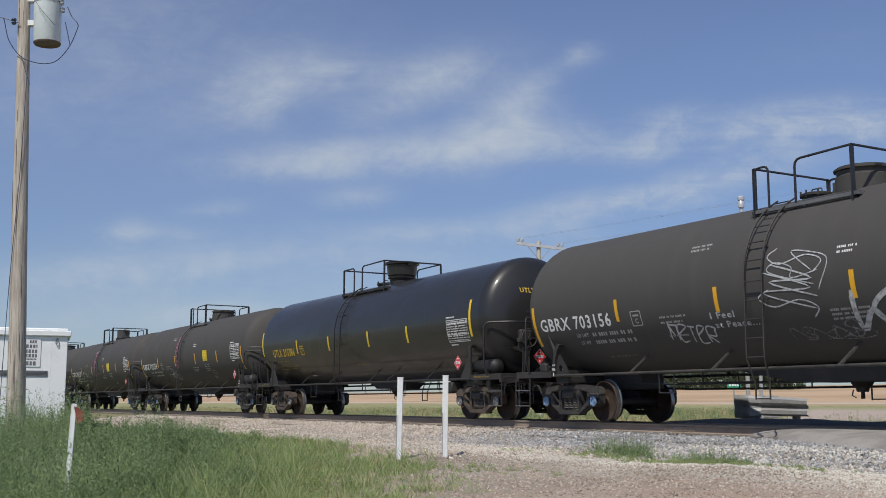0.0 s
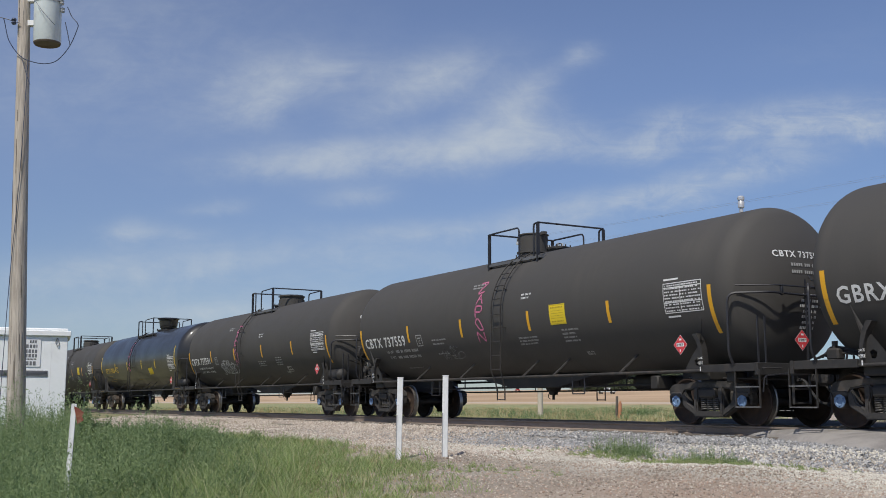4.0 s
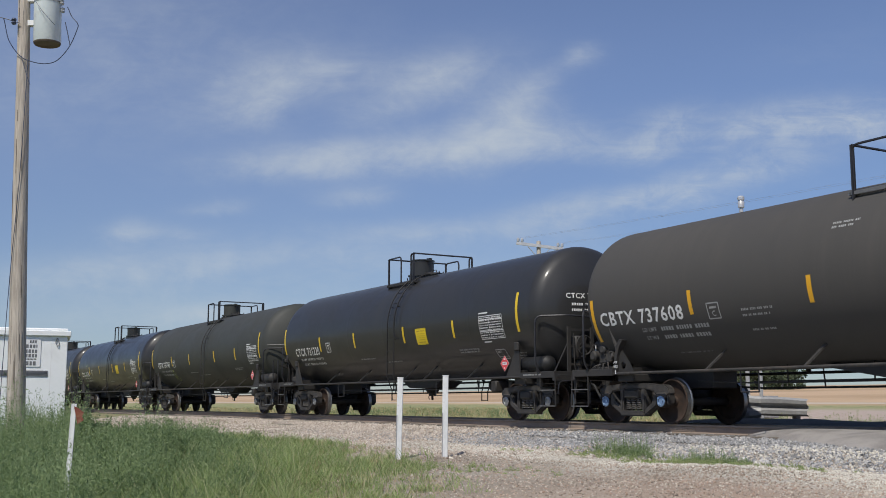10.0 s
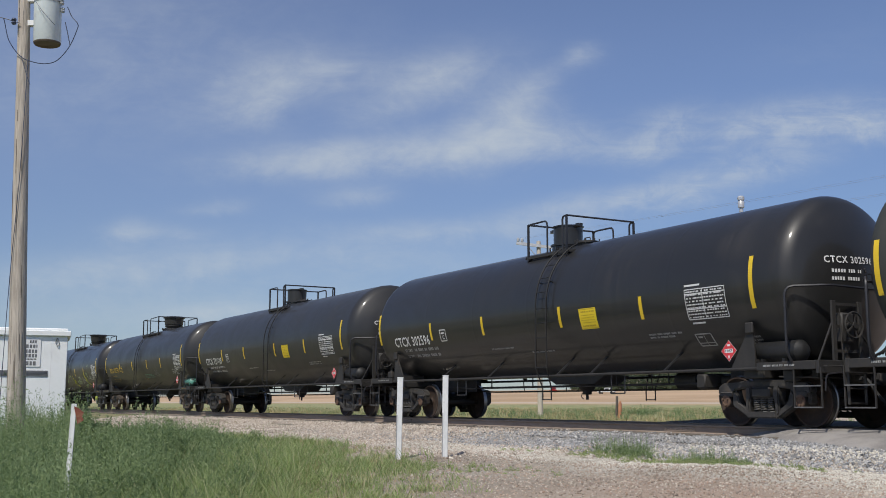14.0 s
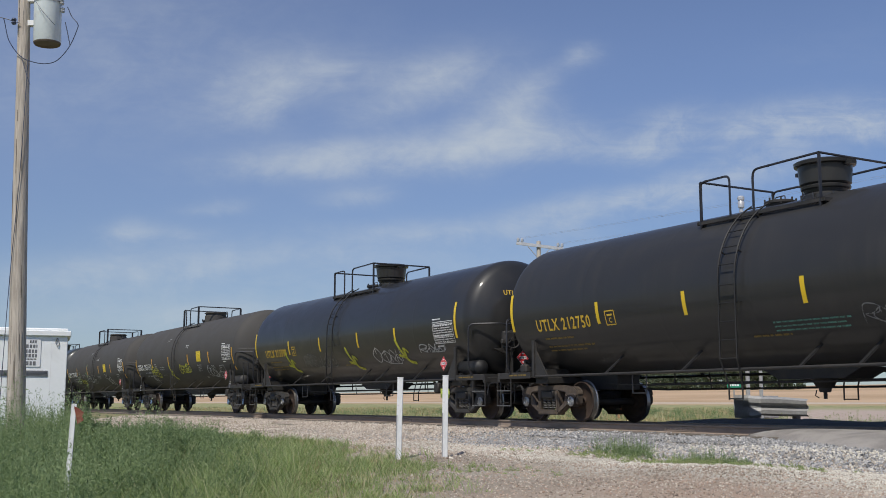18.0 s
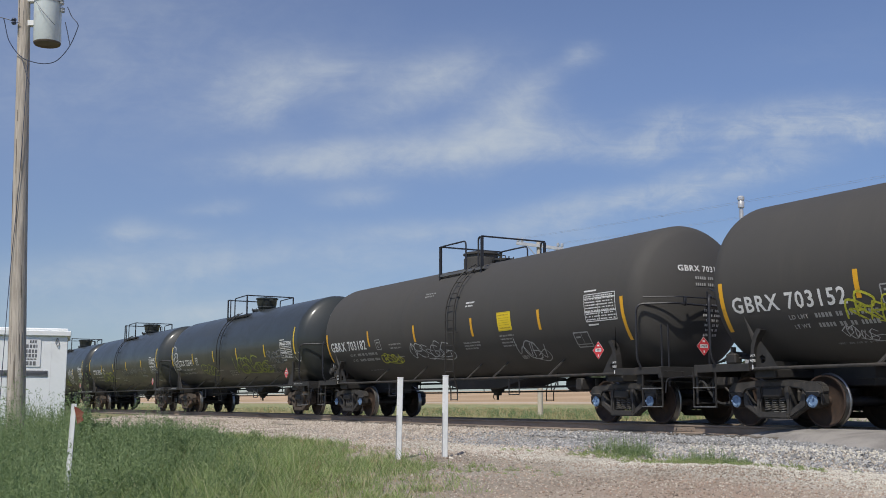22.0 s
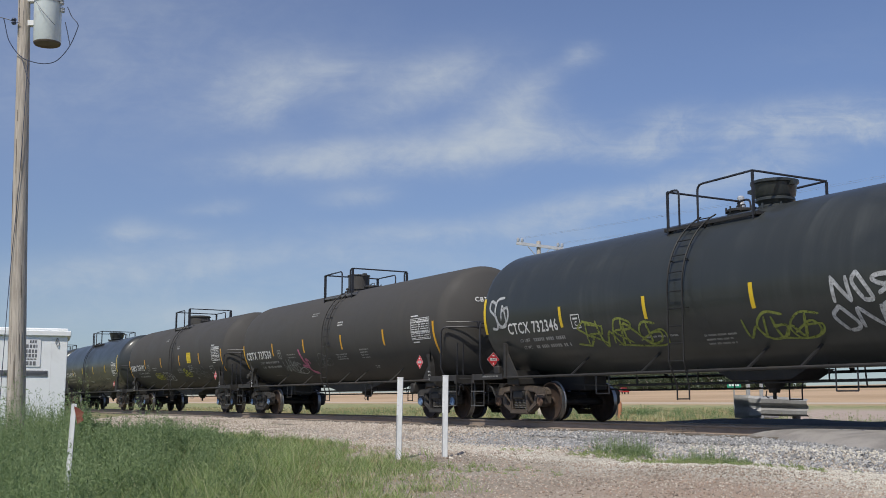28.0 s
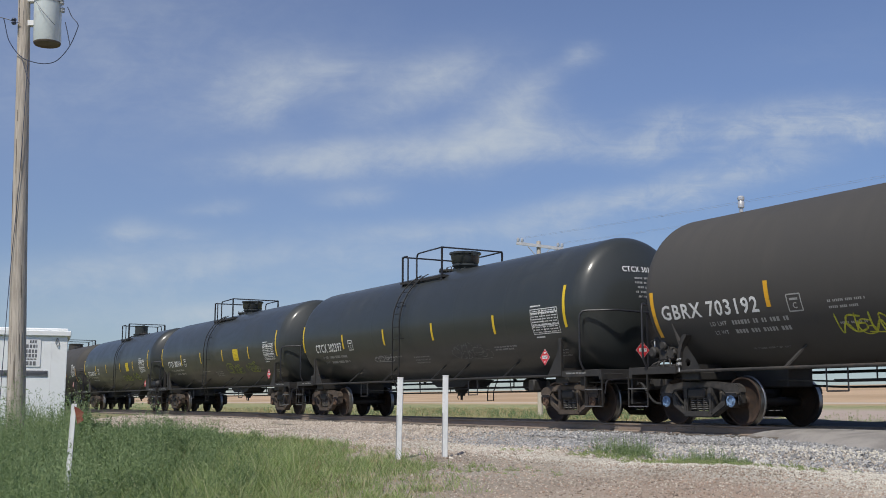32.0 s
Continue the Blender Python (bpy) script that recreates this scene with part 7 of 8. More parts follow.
def make_far_poles():
    # telephone pole beyond the track with a crossarm and glass insulators
    x, y = -40.5, 12.25
    z = float(height(np.array(x), np.array(y)))
    pole = empty("telephone_pole", pose(x, y, z))
    tagged(pole, "bleached wooden telephone pole with a crossarm", "utility pole")
    bm = BM()
    lathe(bm, [(0.0, -0.2), (0.125, -0.2), (0.095, 8.06), (0.0, 8.10)], 14, "z")
    part("shaft", bm, "farwood", pole, smooth=40)
    a = Vector((0.49, 0.87, 0.0)).normalized()
    bm = BM()
    bar(bm, a * -1.08 + Vector((0.12, 0, 7.97)), a * 1.05 + Vector((0.12, 0, 7.70)), 0.11, 0.13)
    part("crossarm", bm, "silver", pole)
    bm = BM()
    for s in (-0.55, 0.5):
        bar(bm, a * s + Vector((0.13, 0, 7.80)), Vector((0.12, 0, 7.15)), 0.06, 0.03)
    part("brace", bm, "galv", pole)
    for s in (-1.0, -0.82, 0.82, 1.0):
        bm = BM()
        lathe(bm, [(0.0, -0.06), (0.025, -0.06), (0.025, 0.05), (0.065, 0.05), (0.075, 0.14), (0.05, 0.21), (0.0, 0.23)], 10, "z", centre=a * s + Vector((0.12, 0, 7.87 - 0.127 * s)))
        part("insulator", bm, "porcelain", pole, smooth=40)
    # line wires to the next pole, out of view
    for k, s in enumerate((-1.0, -0.82, 0.82, 1.0)):
        p0 = Vector((x, y, z)) + a * s + Vector((0.12, 0, 8.07 - 0.127 * s))
        for other in (70.0,):
            bm = BM()
            pts = []
            for i in range(15):
                t = i / 14
                pts.append(p0 + Vector((other * t, 0, -3.4 * 4 * t * (1 - t) * 0.25)))
            tube(bm, pts, 0.0024, 4)
            tagged(part("line_wire", bm, "galv"), "thin overhead line wire between poles", "wire", "overhead line wires")


make_far_poles()


def make_crossing_gear():
    # signal mast with its bell, concrete foot and a bent guard rail in front
    x, y = -20.2, 4.5
    z = float(height(np.array(x), np.array(y))) + 0.05
    mast = empty("crossing_mast", pose(x, y, z))
    tagged(mast, "aluminium crossing signal mast with a bell on top", "signal mast")
    bm = BM()
    cyl(bm, (0, 0, 0), (0, 0, 5.45 - z), 0.052, 14)
    part("mast", bm, "silver", mast, smooth=40)
    bm = BM()
    lathe(bm, [(0.20, 0.0), (0.20, 0.35), (0.12, 0.42), (0.10, 0.62), (0.062, 0.64)], 16, "z")
    part("foot", bm, "silver", mast, smooth=40)
    bm = BM()
    lathe(bm, [(0.0, -0.17), (0.080, -0.17), (0.085, -0.02), (0.07, 0.0), (0.07, 0.02), (0.088, 0.03), (0.09, 0.10), (0.06, 0.135), (0.0, 0.14)], 18, "z", centre=(0, 0, 5.60 - z))
    part("bell", bm, "silver", mast, smooth=40)
    bm = BM()
    cyl(bm, (0.30, 0.15, 0.0), (0.30, 0.15, 1.6), 0.045, 10)
    part("conduit", bm, "silver", mast, smooth=40)
    # W-beam guard rail
    g = empty("guard_rail", pose(0, 0, 0))
    tagged(g, "dull galvanised guard rail with a flared end before the mast", "guard rail")
    prof = [(0.0, 0.155), (-0.05, 0.12), (-0.05, 0.06), (0.0, 0.02), (0.0, -0.02), (-0.05, -0.06), (-0.05, -0.12), (0.0, -0.155)]
    flare = (((-19.17, 3.0, 0.345), (-18.96, 3.02, 0.345), (-18.76, 3.06, 0.34), (-18.56, 3.24, 0.335)), (0.265, 0.27, 0.265, 0.24), (0.2, 0.5, 1.0, 1.4))
    beam = (((-19.35, 3.84, 0.355), (-18.95, 3.92, 0.35), (-18.52, 4.0, 0.34), (-17.92, 4.1, 0.32)), (0.215, 0.225, 0.225, 0.20), (1.8, 2.0, 2.0, 1.6))
    for nm, (path, halves, folds) in (("end_flare", flare), ("beam", beam)):
        path = [Vector(q) for q in path]
        bm = BM()
        rows = []
        for i, q in enumerate(path):
            d = (path[min(i + 1, 3)] - path[max(i - 1, 0)]).normalized()
            n = Vector((-d.y, d.x, 0))
            for side in (0, 1):
                rows.append([bm.verts.new(q + n * (o * folds[i] + 0.006 * side) + Vector((0, 0, h * halves[i] / 0.155))) for o, h in prof])
        for i in range(3):
            for side in (0, 1):
                a, b = rows[2 * i + side], rows[2 * i + 2 + side]
                for k in range(7):
                    bm.faces.new((a[k], a[k + 1], b[k + 1], b[k]) if side else (a[k + 1], a[k], b[k], b[k + 1]))
        part(nm, bm, "galv", g, smooth=30)
    for px, py in ((-18.78, 3.30), (-18.35, 4.16)):
        zz = float(height(np.array(px), np.array(py)))
        part("post", box(BM(), px - 0.07, px + 0.07, py - 0.07, py + 0.07, zz, 0.32, bevel=0.01), "tie", g)
    # grey junction case behind
    zz = float(height(np.array(-22.0), np.array(6.5)))
    cs = empty("relay_case", pose(-21.6, 6.6, zz))
    tagged(cs, "small grey relay case on legs beyond the track", "relay case")
    part("case", box(BM(), -0.25, 0.25, -0.2, 0.2, 0.35, 0.95, bevel=0.02), "galv", cs)
    for s in (-1, 1):
        part("leg", box(BM(), s * 0.18 - 0.03, s * 0.18 + 0.03, -0.03, 0.03, 0.0, 0.36), "galv", cs)


make_crossing_gear()


def make_small_far():
    # green road sign
    x, y = -44.5, 28.0
    z = float(height(np.array(x), np.array(y)))
    s = empty("road_sign", pose(x, y, z, 0, 0, 60))
    tagged(s, "small green road name sign on a thin post", "road sign")
    part("post", box(BM(), -0.03, 0.03, -0.03, 0.03, 0, 1.95), "galv", s)
    part("blade", box(BM(), -0.38, 0.38, -0.05, -0.03, 1.62, 1.92), "signgreen", s)
    bm = BM()
    for k in range(4):
        box(bm, -0.28 + k * 0.15, -0.17 + k * 0.15, -0.056, -0.05, 1.72, 1.82)
    part("print", bm, "panel", s)
    # orange cable marker
    x, y = -35.8, 12.95
    z = float(height(np.array(x), np.array(y)))
    m = empty("cable_marker", pose(x, y, z, 0, 4, 0))
    tagged(m, "leaning orange cable marker in dry grass", "marker post")
    bm = BM()
    lathe(bm, [(0.0, 0.0), (0.085, 0.0), (0.075, 0.70), (0.04, 0.80), (0.0, 0.82)], 12, "z")
    part("tube", bm, "marker", m, smooth=40)
    part("stake", box(BM(), -0.26, -0.17, -0.03, 0.03, 0.0, 1.0), "tie", m)


make_small_far()


def leaf_cloud(rng, centres, radii, per, size):
    """Many small leaf quads in uneven clumps. Returns vertices and faces."""
    c = np.repeat(np.array(centres), per, 0)
    r = np.repeat(np.array(radii), per)[:, None]
    d = rng.normal(size=c.shape)
    d /= np.linalg.norm(d, axis=1, keepdims=True)
    p = c + d * r * rng.uniform(0.35, 1.05, (len(c), 1)) * np.array([1, 1, 0.8])
    u = rng.normal(size=c.shape)
    u /= np.linalg.norm(u, axis=1, keepdims=True)
    w = np.cross(u, rng.normal(size=c.shape))
    w /= np.linalg.norm(w, axis=1, keepdims=True)
    s = rng.uniform(size * 0.6, size * 1.3, (len(c), 1))
    q = np.stack([p - u * s, p + w * s * 0.6, p + u * s, p - w * s * 0.6], 1).reshape(-1, 3)
    f = np.arange(len(c) * 4).reshape(-1, 4)
    return q, f


def make_trees():
    rng = np.random.default_rng(5)
    for k in range(-14, 49):
        x, y = -455 + k * 5.0 + rng.uniform(-2, 2), 338 - 2.56 * k + rng.uniform(-3, 3)
        z = float(height(np.array(x), np.array(y))) - 0.8
        t = empty("tree", pose(x, y, z))
        tagged(t, "bushy dark green shelterbelt tree far off", "tree", "shelterbelt trees")
        hgt = rng.uniform(7.0, 9.5)
        bm = BM()
        cyl(bm, (0, 0, -0.3), (0.1, 0, hgt * 0.55), 0.25, 8, 0.10)
        for j in range(5):
            a = j * 1.3
            cyl(bm, (0.05, 0, hgt * (0.25 + 0.06 * j)), (2.1 * math.cos(a), 2.1 * math.sin(a), hgt * (0.45 + 0.08 * j)), 0.09, 6, 0.03)
        part("trunk", bm, "wood", t)
        cs = [(rng.uniform(-3.8, 3.8), rng.uniform(-3.8, 3.8), hgt * rng.uniform(0.08, 0.92)) for _ in range(18)]
        q, f = leaf_cloud(rng, cs, rng.uniform(1.2, 2.2, 18), 60, 0.42)
        me = bpy.data.meshes.new("crown")
        me.from_pydata(q.tolist(), [], f.tolist())
        me.materials.append(M["leaf"])
        part("crown", me, None, t)


make_trees()


def make_vehicle(name, label, mat, length, m):
    """A far-off pickup: body with a bonnet, cab and bed, glass, four wheels."""
    car = empty(name, m)
    tagged(car, label, "pickup")
    h = length / 2
    bm = BM()
    box(bm, -h, h, -0.9, 0.9, 0.45, 0.98, bevel=0.06)
    part("body", bm, mat, car)
    bm = BM()
    box(bm, -0.5, 1.15, -0.82, 0.82, 0.98, 1.70, bevel=0.16)
    part("cab", bm, mat, car)
    bm = BM()
    for s in (-1, 1):
        box(bm, -0.3, 0.95, s * 0.825 - 0.01, s * 0.825 + 0.01, 1.10, 1.55)
    box(bm, 1.10, 1.16, -0.65, 0.65, 1.10, 1.52)
    part("window", bm, "glass", car)
    for x in (-h + 0.85, h - 0.85):
        for s in (-1, 1):
            bm = BM()
            cyl(bm, (x, s * 0.72, 0.36), (x, s * 0.93, 0.36), 0.36, 16)
            part("wheel", bm, "rubber", car)
    return car


PICKUP = make_vehicle("pickup", "red pickup crawling along a far field road", "redpaint", 5.2, pose(-100, 60, 0))
PARKED = make_vehicle("pickup", "white pickup parked by a far field road", "whitepaint", 5.2, pose(-246.0, 178.0, float(height(np.array(-246.0), np.array(178.0))), 0, 0, 30))


# ---- weeds and grass ----
def blades(name, xy, tall, mat, label, per, width, spread, leafy, seed, category="grass"):
    """Plants as stems with many narrow leaves, set on the ground at the given places."""
    rng = np.random.default_rng(seed)
    n = len(xy)
    base = np.column_stack([xy, height(xy[:, 0], xy[:, 1]) - 0.02])
    c = np.repeat(base, per, 0)
    hgt = np.repeat(tall, per)
    m = len(c)
    if leafy:
        t = rng.uniform(0.08, 1.0, m)
        az = rng.uniform(0, 6.283, m)
        lean = np.repeat(rng.normal(0, 0.13, (n, 2)), per, 0)
        rad = spread * (0.25 + 0.75 * np.sin(np.clip(t, 0, 1) * 2.4)) * rng.uniform(0, 1, m)
        p = c + np.column_stack([rad * np.cos(az) + lean[:, 0] * t * hgt, rad * np.sin(az) + lean[:, 1] * t * hgt, t * hgt])
        d = np.column_stack([np.cos(az) * 0.8, np.sin(az) * 0.8, rng.uniform(0.3, 1.8, m)])
        ln = rng.uniform(0.022, 0.060, m)
    else:
        az = rng.uniform(0, 6.283, m)
        p = c + np.column_stack([rng.normal(0, spread, m), rng.normal(0, spread, m), np.zeros(m)])
        d = np.column_stack([np.cos(az) * 0.35, np.sin(az) * 0.35, np.ones(m)])
        ln = hgt * rng.uniform(0.5, 1.0, m)
    d /= np.linalg.norm(d, axis=1, keepdims=True)
    facing = rng.normal(size=(m, 3)) * 0.55 + np.array([0.35, -0.5, 0.8])
    side = np.cross(facing, d)
    side /= np.linalg.norm(side, axis=1, keepdims=True)
    w = (width * rng.uniform(0.6, 1.2, m))[:, None]
    bend = np.column_stack([np.cos(az), np.sin(az), -0.2 * np.ones(m)]) * (0.18 * ln)[:, None]
    mid = p + d * (ln * 0.55)[:, None]
    tip = p + d * ln[:, None] + bend
    q = np.stack([p - side * w * 0.3, p + side * w * 0.3, mid + side * w * 0.5, tip, mid - side * w * 0.5], 1).reshape(-1, 3)
    k = np.arange(m)[:, None] * 5
    f = np.concatenate([k + np.array([[0, 1, 2, 4]])]).tolist() + (k + np.array([[4, 2, 3]])).tolist()
    me = bpy.data.meshes.new(name)
    me.from_pydata(q.tolist(), [], f)
    me.materials.append(M[mat])
    tagged(new(name, me), label, category, kind="stuff")


def sample(n, x0, x1, y0, y1, keep, seed):
    rng = np.random.default_rng(seed)
    p = np.column_stack([rng.uniform(x0, x1, n), rng.uniform(y0, y1, n)])
    return p[keep(p[:, 0], p[:, 1], rng)]


def weed_edge(x):
    """y of the edge of the tall weeds."""
    return np.interp(x, [-46, -32, -20, -14, -9, -7], [-8.9, -8.3, -8.7, -10.6, -12.8, -14.2])


def clump(x, y):
    return 0.5 + 0.25 * np.sin(x * 1.9 + 2 * np.sin(y * 1.3)) + 0.25 * np.sin(y * 2.7 + 1.7 * np.sin(x * 0.9))


def bushes(name, xy, tall, radius, mat, label, stems, leaves, leaf, seed, category="weeds", droop=0.0, sizes=None):
    """Bushy weeds: each plant a fan of thin stems set all along with small pointed leaves."""
    rng = np.random.default_rng(seed)
    n = len(xy)
    size = np.ones(n) if sizes is None else sizes
    base = np.column_stack([xy, height(xy[:, 0], xy[:, 1]) - 0.03])
    az = rng.uniform(0, 6.283, (n, stems))
    out = np.sqrt(rng.uniform(0, 1, (n, stems))) * radius[:, None]
    hs = tall[:, None] * (1.0 - 0.35 * (out / radius[:, None]) ** 2) * rng.uniform(0.7, 1.08, (n, stems))
    tip = np.stack([out * np.cos(az), out * np.sin(az), hs], -1) + base[:, None]
    t = rng.uniform(0.05, 1.0, (n, stems, leaves)) ** 0.6
    p = base[:, None, None] + (tip - base[:, None])[:, :, None] * t[..., None]
    p[..., :2] += (tip - base[:, None])[:, :, None, :2] * (0.45 * np.sin(t * 3.1416))[..., None]
    keep = rng.uniform(0, 1, t.shape) < np.broadcast_to((1 / size ** 1.5)[:, None, None], t.shape)
    sz = np.broadcast_to(size[:, None, None], t.shape)[keep]
    tt = t[keep]
    p = p[keep]
    m = len(p)
    a = rng.uniform(0, 6.283, m)
    d = np.column_stack([np.cos(a), np.sin(a), rng.uniform(0.1, 2.2, m) - droop])
    d /= np.linalg.norm(d, axis=1, keepdims=True)
    ln = rng.uniform(0.6, 1.3, m) * leaf * sz * (1.25 - 0.6 * tt)
    side = np.cross(rng.normal(size=(m, 3)) * 0.6 + np.array([0.35, -0.5, 0.8]), d)
    side /= np.linalg.norm(side, axis=1, keepdims=True)
    w = ln[:, None] * rng.uniform(0.07, 0.15, (m, 1))
    L = ln[:, None]
    q = np.stack([p, p + d * L * 0.45 + side * w, p + d * L + np.array([0, 0, -0.12]) * L, p + d * L * 0.45 - side * w], 1).reshape(-1, 3)
    # the stems themselves
    s0 = np.broadcast_to(base[:, None], tip.shape).reshape(-1, 3)
    s1 = tip.reshape(-1, 3)
    mid = s0 + (s1 - s0) * 0.55
    mid[:, :2] += (s1 - s0)[:, :2] * 0.44
    g = np.array([0.0021, 0.0021, 0.0])
    qs = np.stack([s0 - g, s0 + g, mid + g * 0.7, mid - g * 0.7, s1], 1).reshape(-1, 3)
    k = np.arange(len(s0))[:, None] * 5 + len(q)
    f = np.arange(m * 4).reshape(-1, 4).tolist() + (k + np.array([[0, 1, 2, 3]])).tolist() + (k + np.array([[3, 2, 4]])).tolist()
    me = bpy.data.meshes.new(name)
    me.from_pydata(np.concatenate([q, qs]).tolist(), [], f)
    me.materials.append(M[mat])
    tagged(new(name, me), label, category, kind="stuff")


def bank(x, y, r):
    return (y < weed_edge(x) + r.normal(0, 0.25, len(x))) & (r.uniform(0, 1, len(x)) < np.clip(1.2 + (x + 20) * 0.02, 0.7, 1))


# a low carpet, and bushes standing out of it
rnd = np.random.default_rng(31)
carpet = sample(1700, -42, -6.2, -16.0, -8.2, bank, 1)
heart = np.repeat(sample(780, -42, -6.2, -16.0, -8.2, bank, 32), 9, 0)
off = rnd.normal(0, 0.15, heart.shape)
p = np.concatenate([carpet, heart + off])
lift = np.concatenate([np.full(len(carpet), 0.72), 0.50 + 0.86 * np.exp(-(off ** 2).sum(1) / 0.04)]) * np.concatenate([np.ones(len(carpet)), np.repeat(rnd.uniform(0.55, 1.02, len(heart) // 9), 9)])
# some more round the foot of the marker
p = np.concatenate([p, np.random.default_rng(3).normal((-8.80, -14.21), (0.20, 0.14), (44, 2))])
depth_in = np.clip((weed_edge(p[:, 0]) - p[:, 1]) / 1.6, 0, 1)
rnd = np.random.default_rng(2)
tall = (0.34 + 0.78 * depth_in) * (0.62 + 0.45 * clump(p[:, 0] * 1.3, p[:, 1] * 1.3)) * np.concatenate([lift, np.ones(44)]) * rnd.uniform(0.78, 1.15, len(p))
grassy = sample(2600, -17, -7.5, -14.6, -9.0, lambda x, y, r: (y < weed_edge(x) + 0.5) & (y > weed_edge(x) - 2.2) & (r.uniform(0, 1, len(x)) < 0.75), 22)
tall *= np.interp(p[:, 0], [-34, -24, -18, -12, -9], [0.76, 0.82, 1.12, 1.22, 1.08])
# rank in front of the hut, lower on the strip towards the track
strip = p[:, 1] + 13.1 + (p[:, 0] + 14) * 0.2167
rank = np.interp(p[:, 0], [-26.5, -24, -18, -14], [1.0, 1.50, 1.25, 1.0])
tall *= np.where(strip < 0, rank, np.interp(strip, [0, 0.2, 1.2, 1.8], [0.85, 0.74, 0.74, 1.0]))
tall[-44:] = rnd.uniform(0.70, 1.12, 44)
bushes("tall_weeds", p, tall, 0.05 + np.concatenate([np.full(len(carpet), 0.26), np.full(len(heart), 0.20), np.full(44, 0.2)]) * tall * rnd.uniform(0.7, 1.4, len(p)), "weed", "dense tall dusty green weeds on a bank", 8, 24, 0.056, 3, "weeds", sizes=np.interp(p[:, 0], [-40, -20, -9], [2.1, 1.5, 0.98]))
blades("tall_grass", grassy, np.random.default_rng(23).uniform(0.28, 0.62, len(grassy)), "grass", "tall green grass blades among the weeds", 10, 0.007, 0.06, False, 24)
p = sample(12500, -26, -7.0, -14.8, -7.2, lambda x, y, r: (y < weed_edge(x) + 1.7 + r.normal(0, 0.5, len(x))) & (y > weed_edge(x) - 1.2), 11)
rnd = np.random.default_rng(4)
blades("grass", p, rnd.uniform(0.05, 0.20, len(p)) * (0.35 + 1.4 * clump(p[:, 0] * 2.1, p[:, 1] * 2.1)), "grass", "fresh green grass at the foot of the weeds", 16, 0.0075, 0.05, False, 12)
p = sample(2400, -24, -7.5, -14.5, -7.0, lambda x, y, r: (y < weed_edge(x) + 1.0 + r.normal(0, 0.35, len(x))) & (y > weed_edge(x) - 0.5), 15)
fall = np.clip((p[:, 1] - weed_edge(p[:, 0])) / 1.4, 0, 1)
tall = np.random.default_rng(7).uniform(0.20, 0.46, len(p)) * (1.0 - 0.72 * fall) * (0.5 + 0.9 * clump(p[:, 0] * 1.7, p[:, 1] * 1.7))
bushes("low_weeds", p, tall, 0.45 * tall + 0.02, "grass", "bright green weeds thinning out into the grass", 8, 13, 0.042, 16)
p = sample(2600, -24, -7.0, -14.5, -7.0, lambda x, y, r: (y < weed_edge(x) + 2.2) & (r.uniform(0, 1, len(x)) < 0.6), 13)
blades("dry_grass", p, np.random.default_rng(6).uniform(0.06, 0.28, len(p)), "straw", "scattered dry straw stems in the grass", 6, 0.005, 0.07, False, 14)


def tufts(spots, seed, name, label, leaf):
    rng = np.random.default_rng(seed)
    pts = np.concatenate([np.column_stack([rng.normal(x, sx, n), rng.normal(y, sy, n)]) for x, y, sx, sy, n, h in spots])
    tall = np.concatenate([h * rng.uniform(0.4, 1.1, n) for x, y, sx, sy, n, h in spots])
    bushes(name, pts, tall, 0.55 * tall, "weed" if leaf > 0.03 else "grass", label, 9, 11, leaf, seed + 1)


tufts([(-14.35, -4.35, 0.24, 0.22, 26, 0.44), (-13.8, -4.5, 0.35, 0.2, 24, 0.27), (-11.75, -4.95, 0.20, 0.16, 18, 0.36), (-11.2, -5.1, 0.35, 0.14, 20, 0.18)], 21, "gravel_weeds", "low bushy green weeds growing in the gravel", 0.036)
tufts([(-14.1, -4.8, 0.6, 0.25, 110, 0.13), (-11.5, -5.35, 0.6, 0.24, 130, 0.13), (-9.9, -5.4, 0.5, 0.2, 40, 0.09), (-10.6, -5.5, 0.5, 0.2, 30, 0.08), (-16.3, -5.3, 0.4, 0.2, 22, 0.09),
       (-21.5, -6.6, 0.4, 0.3, 40, 0.12), (-13.0, -8.9, 0.45, 0.3, 60, 0.16), (-12.2, -8.2, 0.5, 0.3, 30, 0.10)], 25, "gravel_grass", "green grass tufts growing in the gravel", 0.028)
p = sample(9000, -75, -20, 4.8, 40, lambda x, y, r: (x + 0.86 * y < -16.5) & (r.uniform(0, 1, len(x)) < np.clip(1.2 - y * 0.03, 0.15, 1)) & (clump(x * 0.4, y * 0.4) > 0.32), 31)
blades("verge_grass", p, np.random.default_rng(8).uniform(0.12, 0.38, len(p)) * (0.5 + 1.0 * clump(p[:, 0] * 0.9, p[:, 1] * 0.9)), "meadow", "rough green grass on the verge beyond the track", 12, 0.014, 0.16, False, 32)
p = sample(4600, -70, -22, 5.5, 34, lambda x, y, r: (x + 0.86 * y < -17.5) & (clump(x * 0.4 + 2, y * 0.4) > 0.45), 33)
blades("verge_straw", p, np.random.default_rng(9).uniform(0.15, 0.50, len(p)), "straw", "dry straw-coloured grass beyond the track", 10, 0.012, 0.15, False, 34)
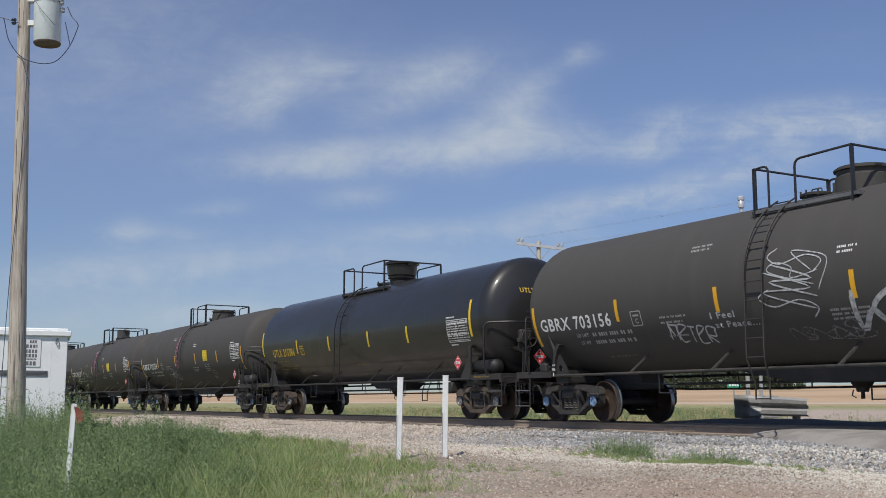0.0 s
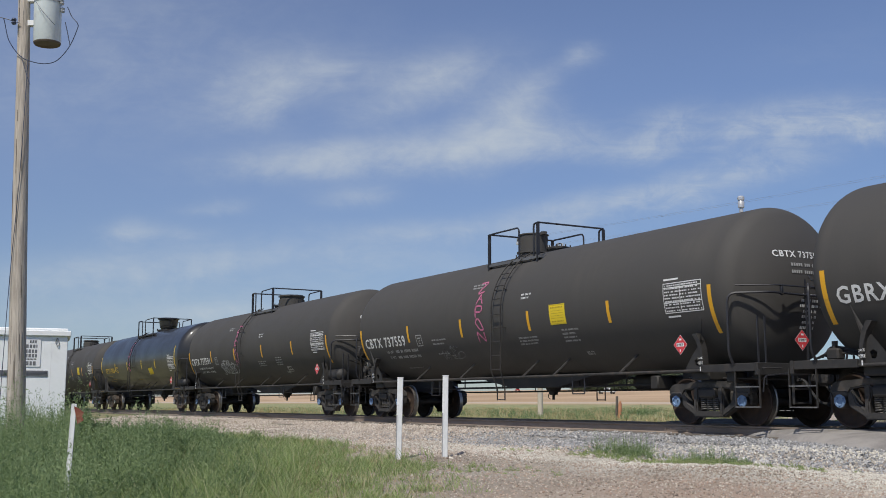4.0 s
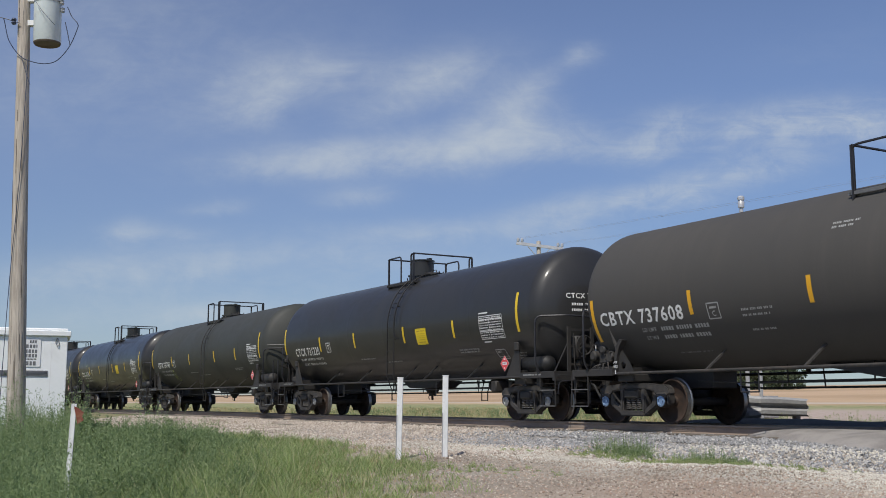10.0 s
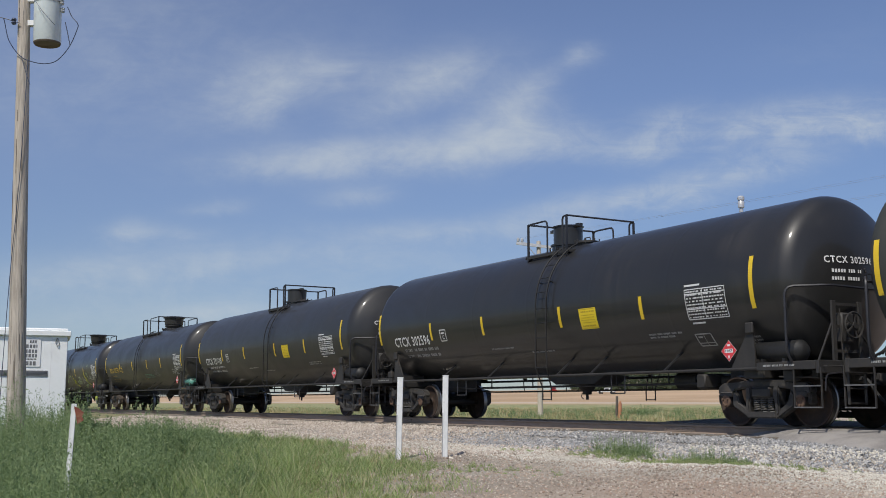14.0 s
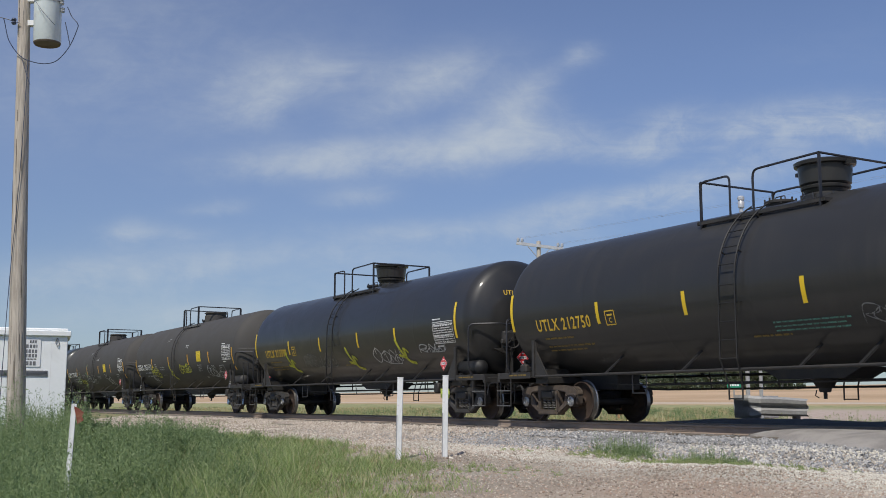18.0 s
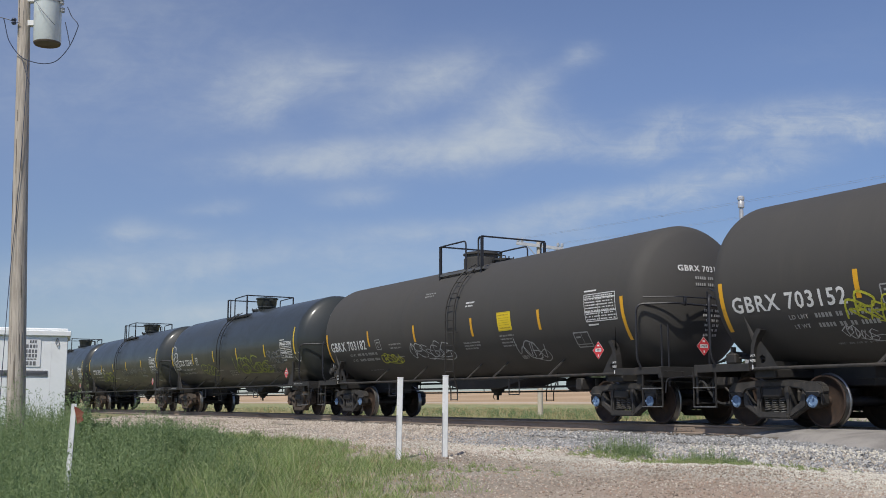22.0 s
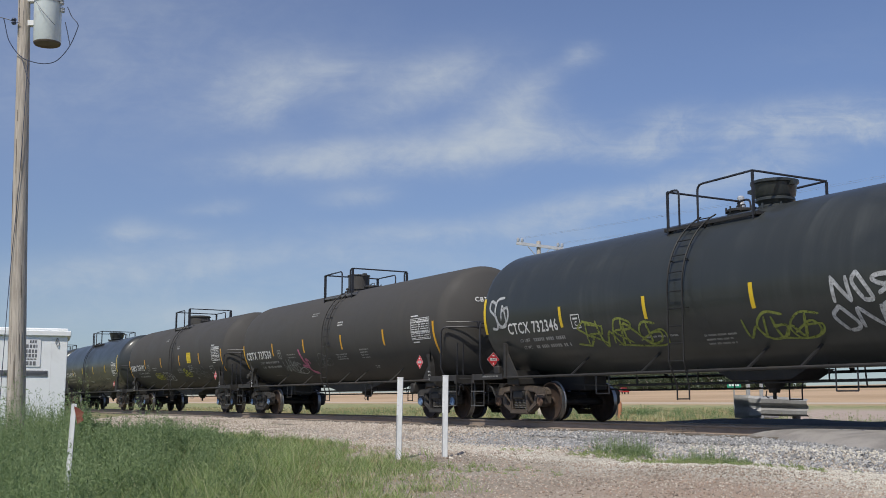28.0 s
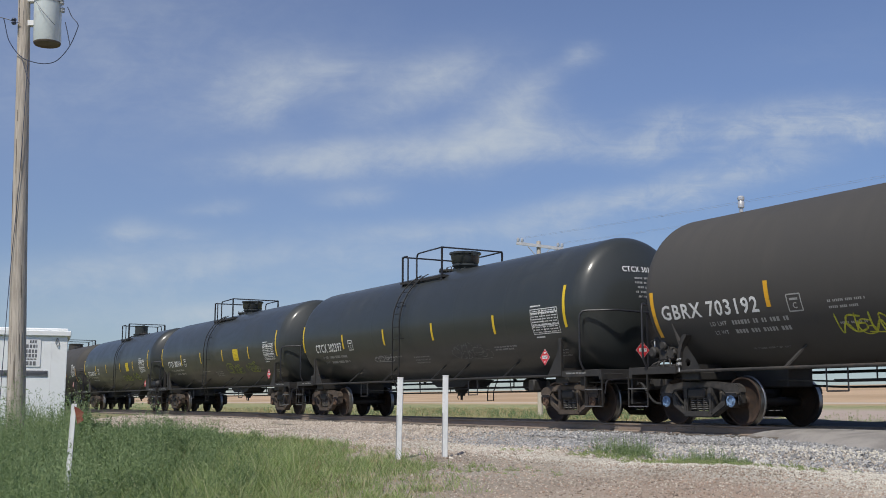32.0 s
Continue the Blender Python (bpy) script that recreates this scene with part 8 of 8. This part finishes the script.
# the meadow beyond, thinning out towards the ploughed field
rng = np.random.default_rng(19)
along = 24 * (150 / 24) ** rng.uniform(0, 1, 11000)
across = rng.uniform(-0.45, 0.45, 11000) * along
p = np.column_stack([-0.868 * along + 0.496 * across, -15.9 + 0.496 * along + 0.868 * across])
p = p[(p[:, 1] > 4.8) & (p[:, 1] < 104) & (p[:, 0] + 0.86 * p[:, 1] < -19.5) & (clump(p[:, 0] * 0.16, p[:, 1] * 0.16) > 0.22)]
half = clump(p[:, 0] * 0.13 + 1, p[:, 1] * 0.13) > 0.52
for q, nm, mt, lb in ((p[~half], "meadow_grass", "meadow", "rough green meadow beyond the track"), (p[half], "meadow_straw", "straw", "pale seeding grass in the meadow beyond the track")):
    far_off = np.hypot(q[:, 0], q[:, 1] + 16)
    blades(nm, q, np.random.default_rng(20).uniform(0.15, 0.42, len(q)) * np.interp(far_off, [25, 90], [0.8, 1.2]), mt, lb, 9, 0.045, 0.45, False, 41)
p = sample(260, -62, -21, 7, 36, lambda x, y, r: (x + 0.86 * y < -18.5), 35)
p = np.concatenate([p, np.random.default_rng(37).normal((-42.2, 19.4), (0.55, 0.45), (22, 2))])
tall = np.random.default_rng(10).uniform(0.25, 0.65, len(p))
tall[-22:] += 0.15
bushes("verge_weeds", p, tall, 0.7 * tall, "weed", "rounded green weeds on the verge beyond the track", 12, 16, 0.09, 36)
rng = np.random.default_rng(17)
p = np.column_stack([rng.normal(-17.6, 0.8, 60), rng.normal(5.4, 0.7, 60)])
tall = rng.uniform(0.2, 0.62, 60) * np.exp(-((p[:, 0] + 18.0) / 1.6) ** 2 * 0.5)
bushes("road_weeds", p, tall + 0.08, 0.5 * tall + 0.05, "grass", "feathery yellow-green weeds behind the guard rail", 10, 14, 0.06, 38)


# ---- what moves ----
SPEED_T = [0, 2, 3.5, 6, 8, 10, 12, 14.5, 17, 19, 21, 23, 25.5, 28, 30, 32]
SPEED_V = [11.133, 10.893, 10.911, 10.718, 10.550, 10.856, 10.679, 10.623, 10.629, 10.594, 10.688, 10.584, 10.419, 10.338, 10.554, 10.528]
GRID_T = np.linspace(0, 32, 641)
GRID_V = np.interp(GRID_T, SPEED_T, SPEED_V)
GRID_S = np.concatenate([[0], np.cumsum((GRID_V[1:] + GRID_V[:-1]) / 2 * np.diff(GRID_T))])


def travelled(t):
    """Metres that the train has rolled by t seconds."""
    return float(np.interp(t, GRID_T, GRID_S))


def motions():
    times = [k * 0.5 for k in range(65)]
    for car, x in zip(TRAIN, START):
        walk(car, [(t, pose(x + travelled(t), 0, 0)) for t in times])
    # every wheelset turns as far as the train has rolled; those at the same end of a truck share one set of keys
    for side, wheels in WHEELS.items():
        first = wheels[0]
        walk(first, [(k / FPS, pose(side * AXLE, 0, WHEEL_R, 0, math.degrees(travelled(k / FPS) / WHEEL_R) % 360, 0)) for k in range(32 * FPS + 1)])
        for w in wheels[1:]:
            w.rotation_mode = "QUATERNION"
            w.animation_data_create()
            w.animation_data.action = first.animation_data.action
            w.animation_data.action_slot = first.animation_data.action_slot
    stops = ((0, -560.0, 350.0), (21, -264.5, 186.0), (29, -232.2, 174.6), (32, -220.0, 170.4))
    rows = [(t, pose(x, y, float(height(np.array(x), np.array(y))), 0, 0, -24)) for t, x, y in stops]
    walk(PICKUP, rows)


motions()
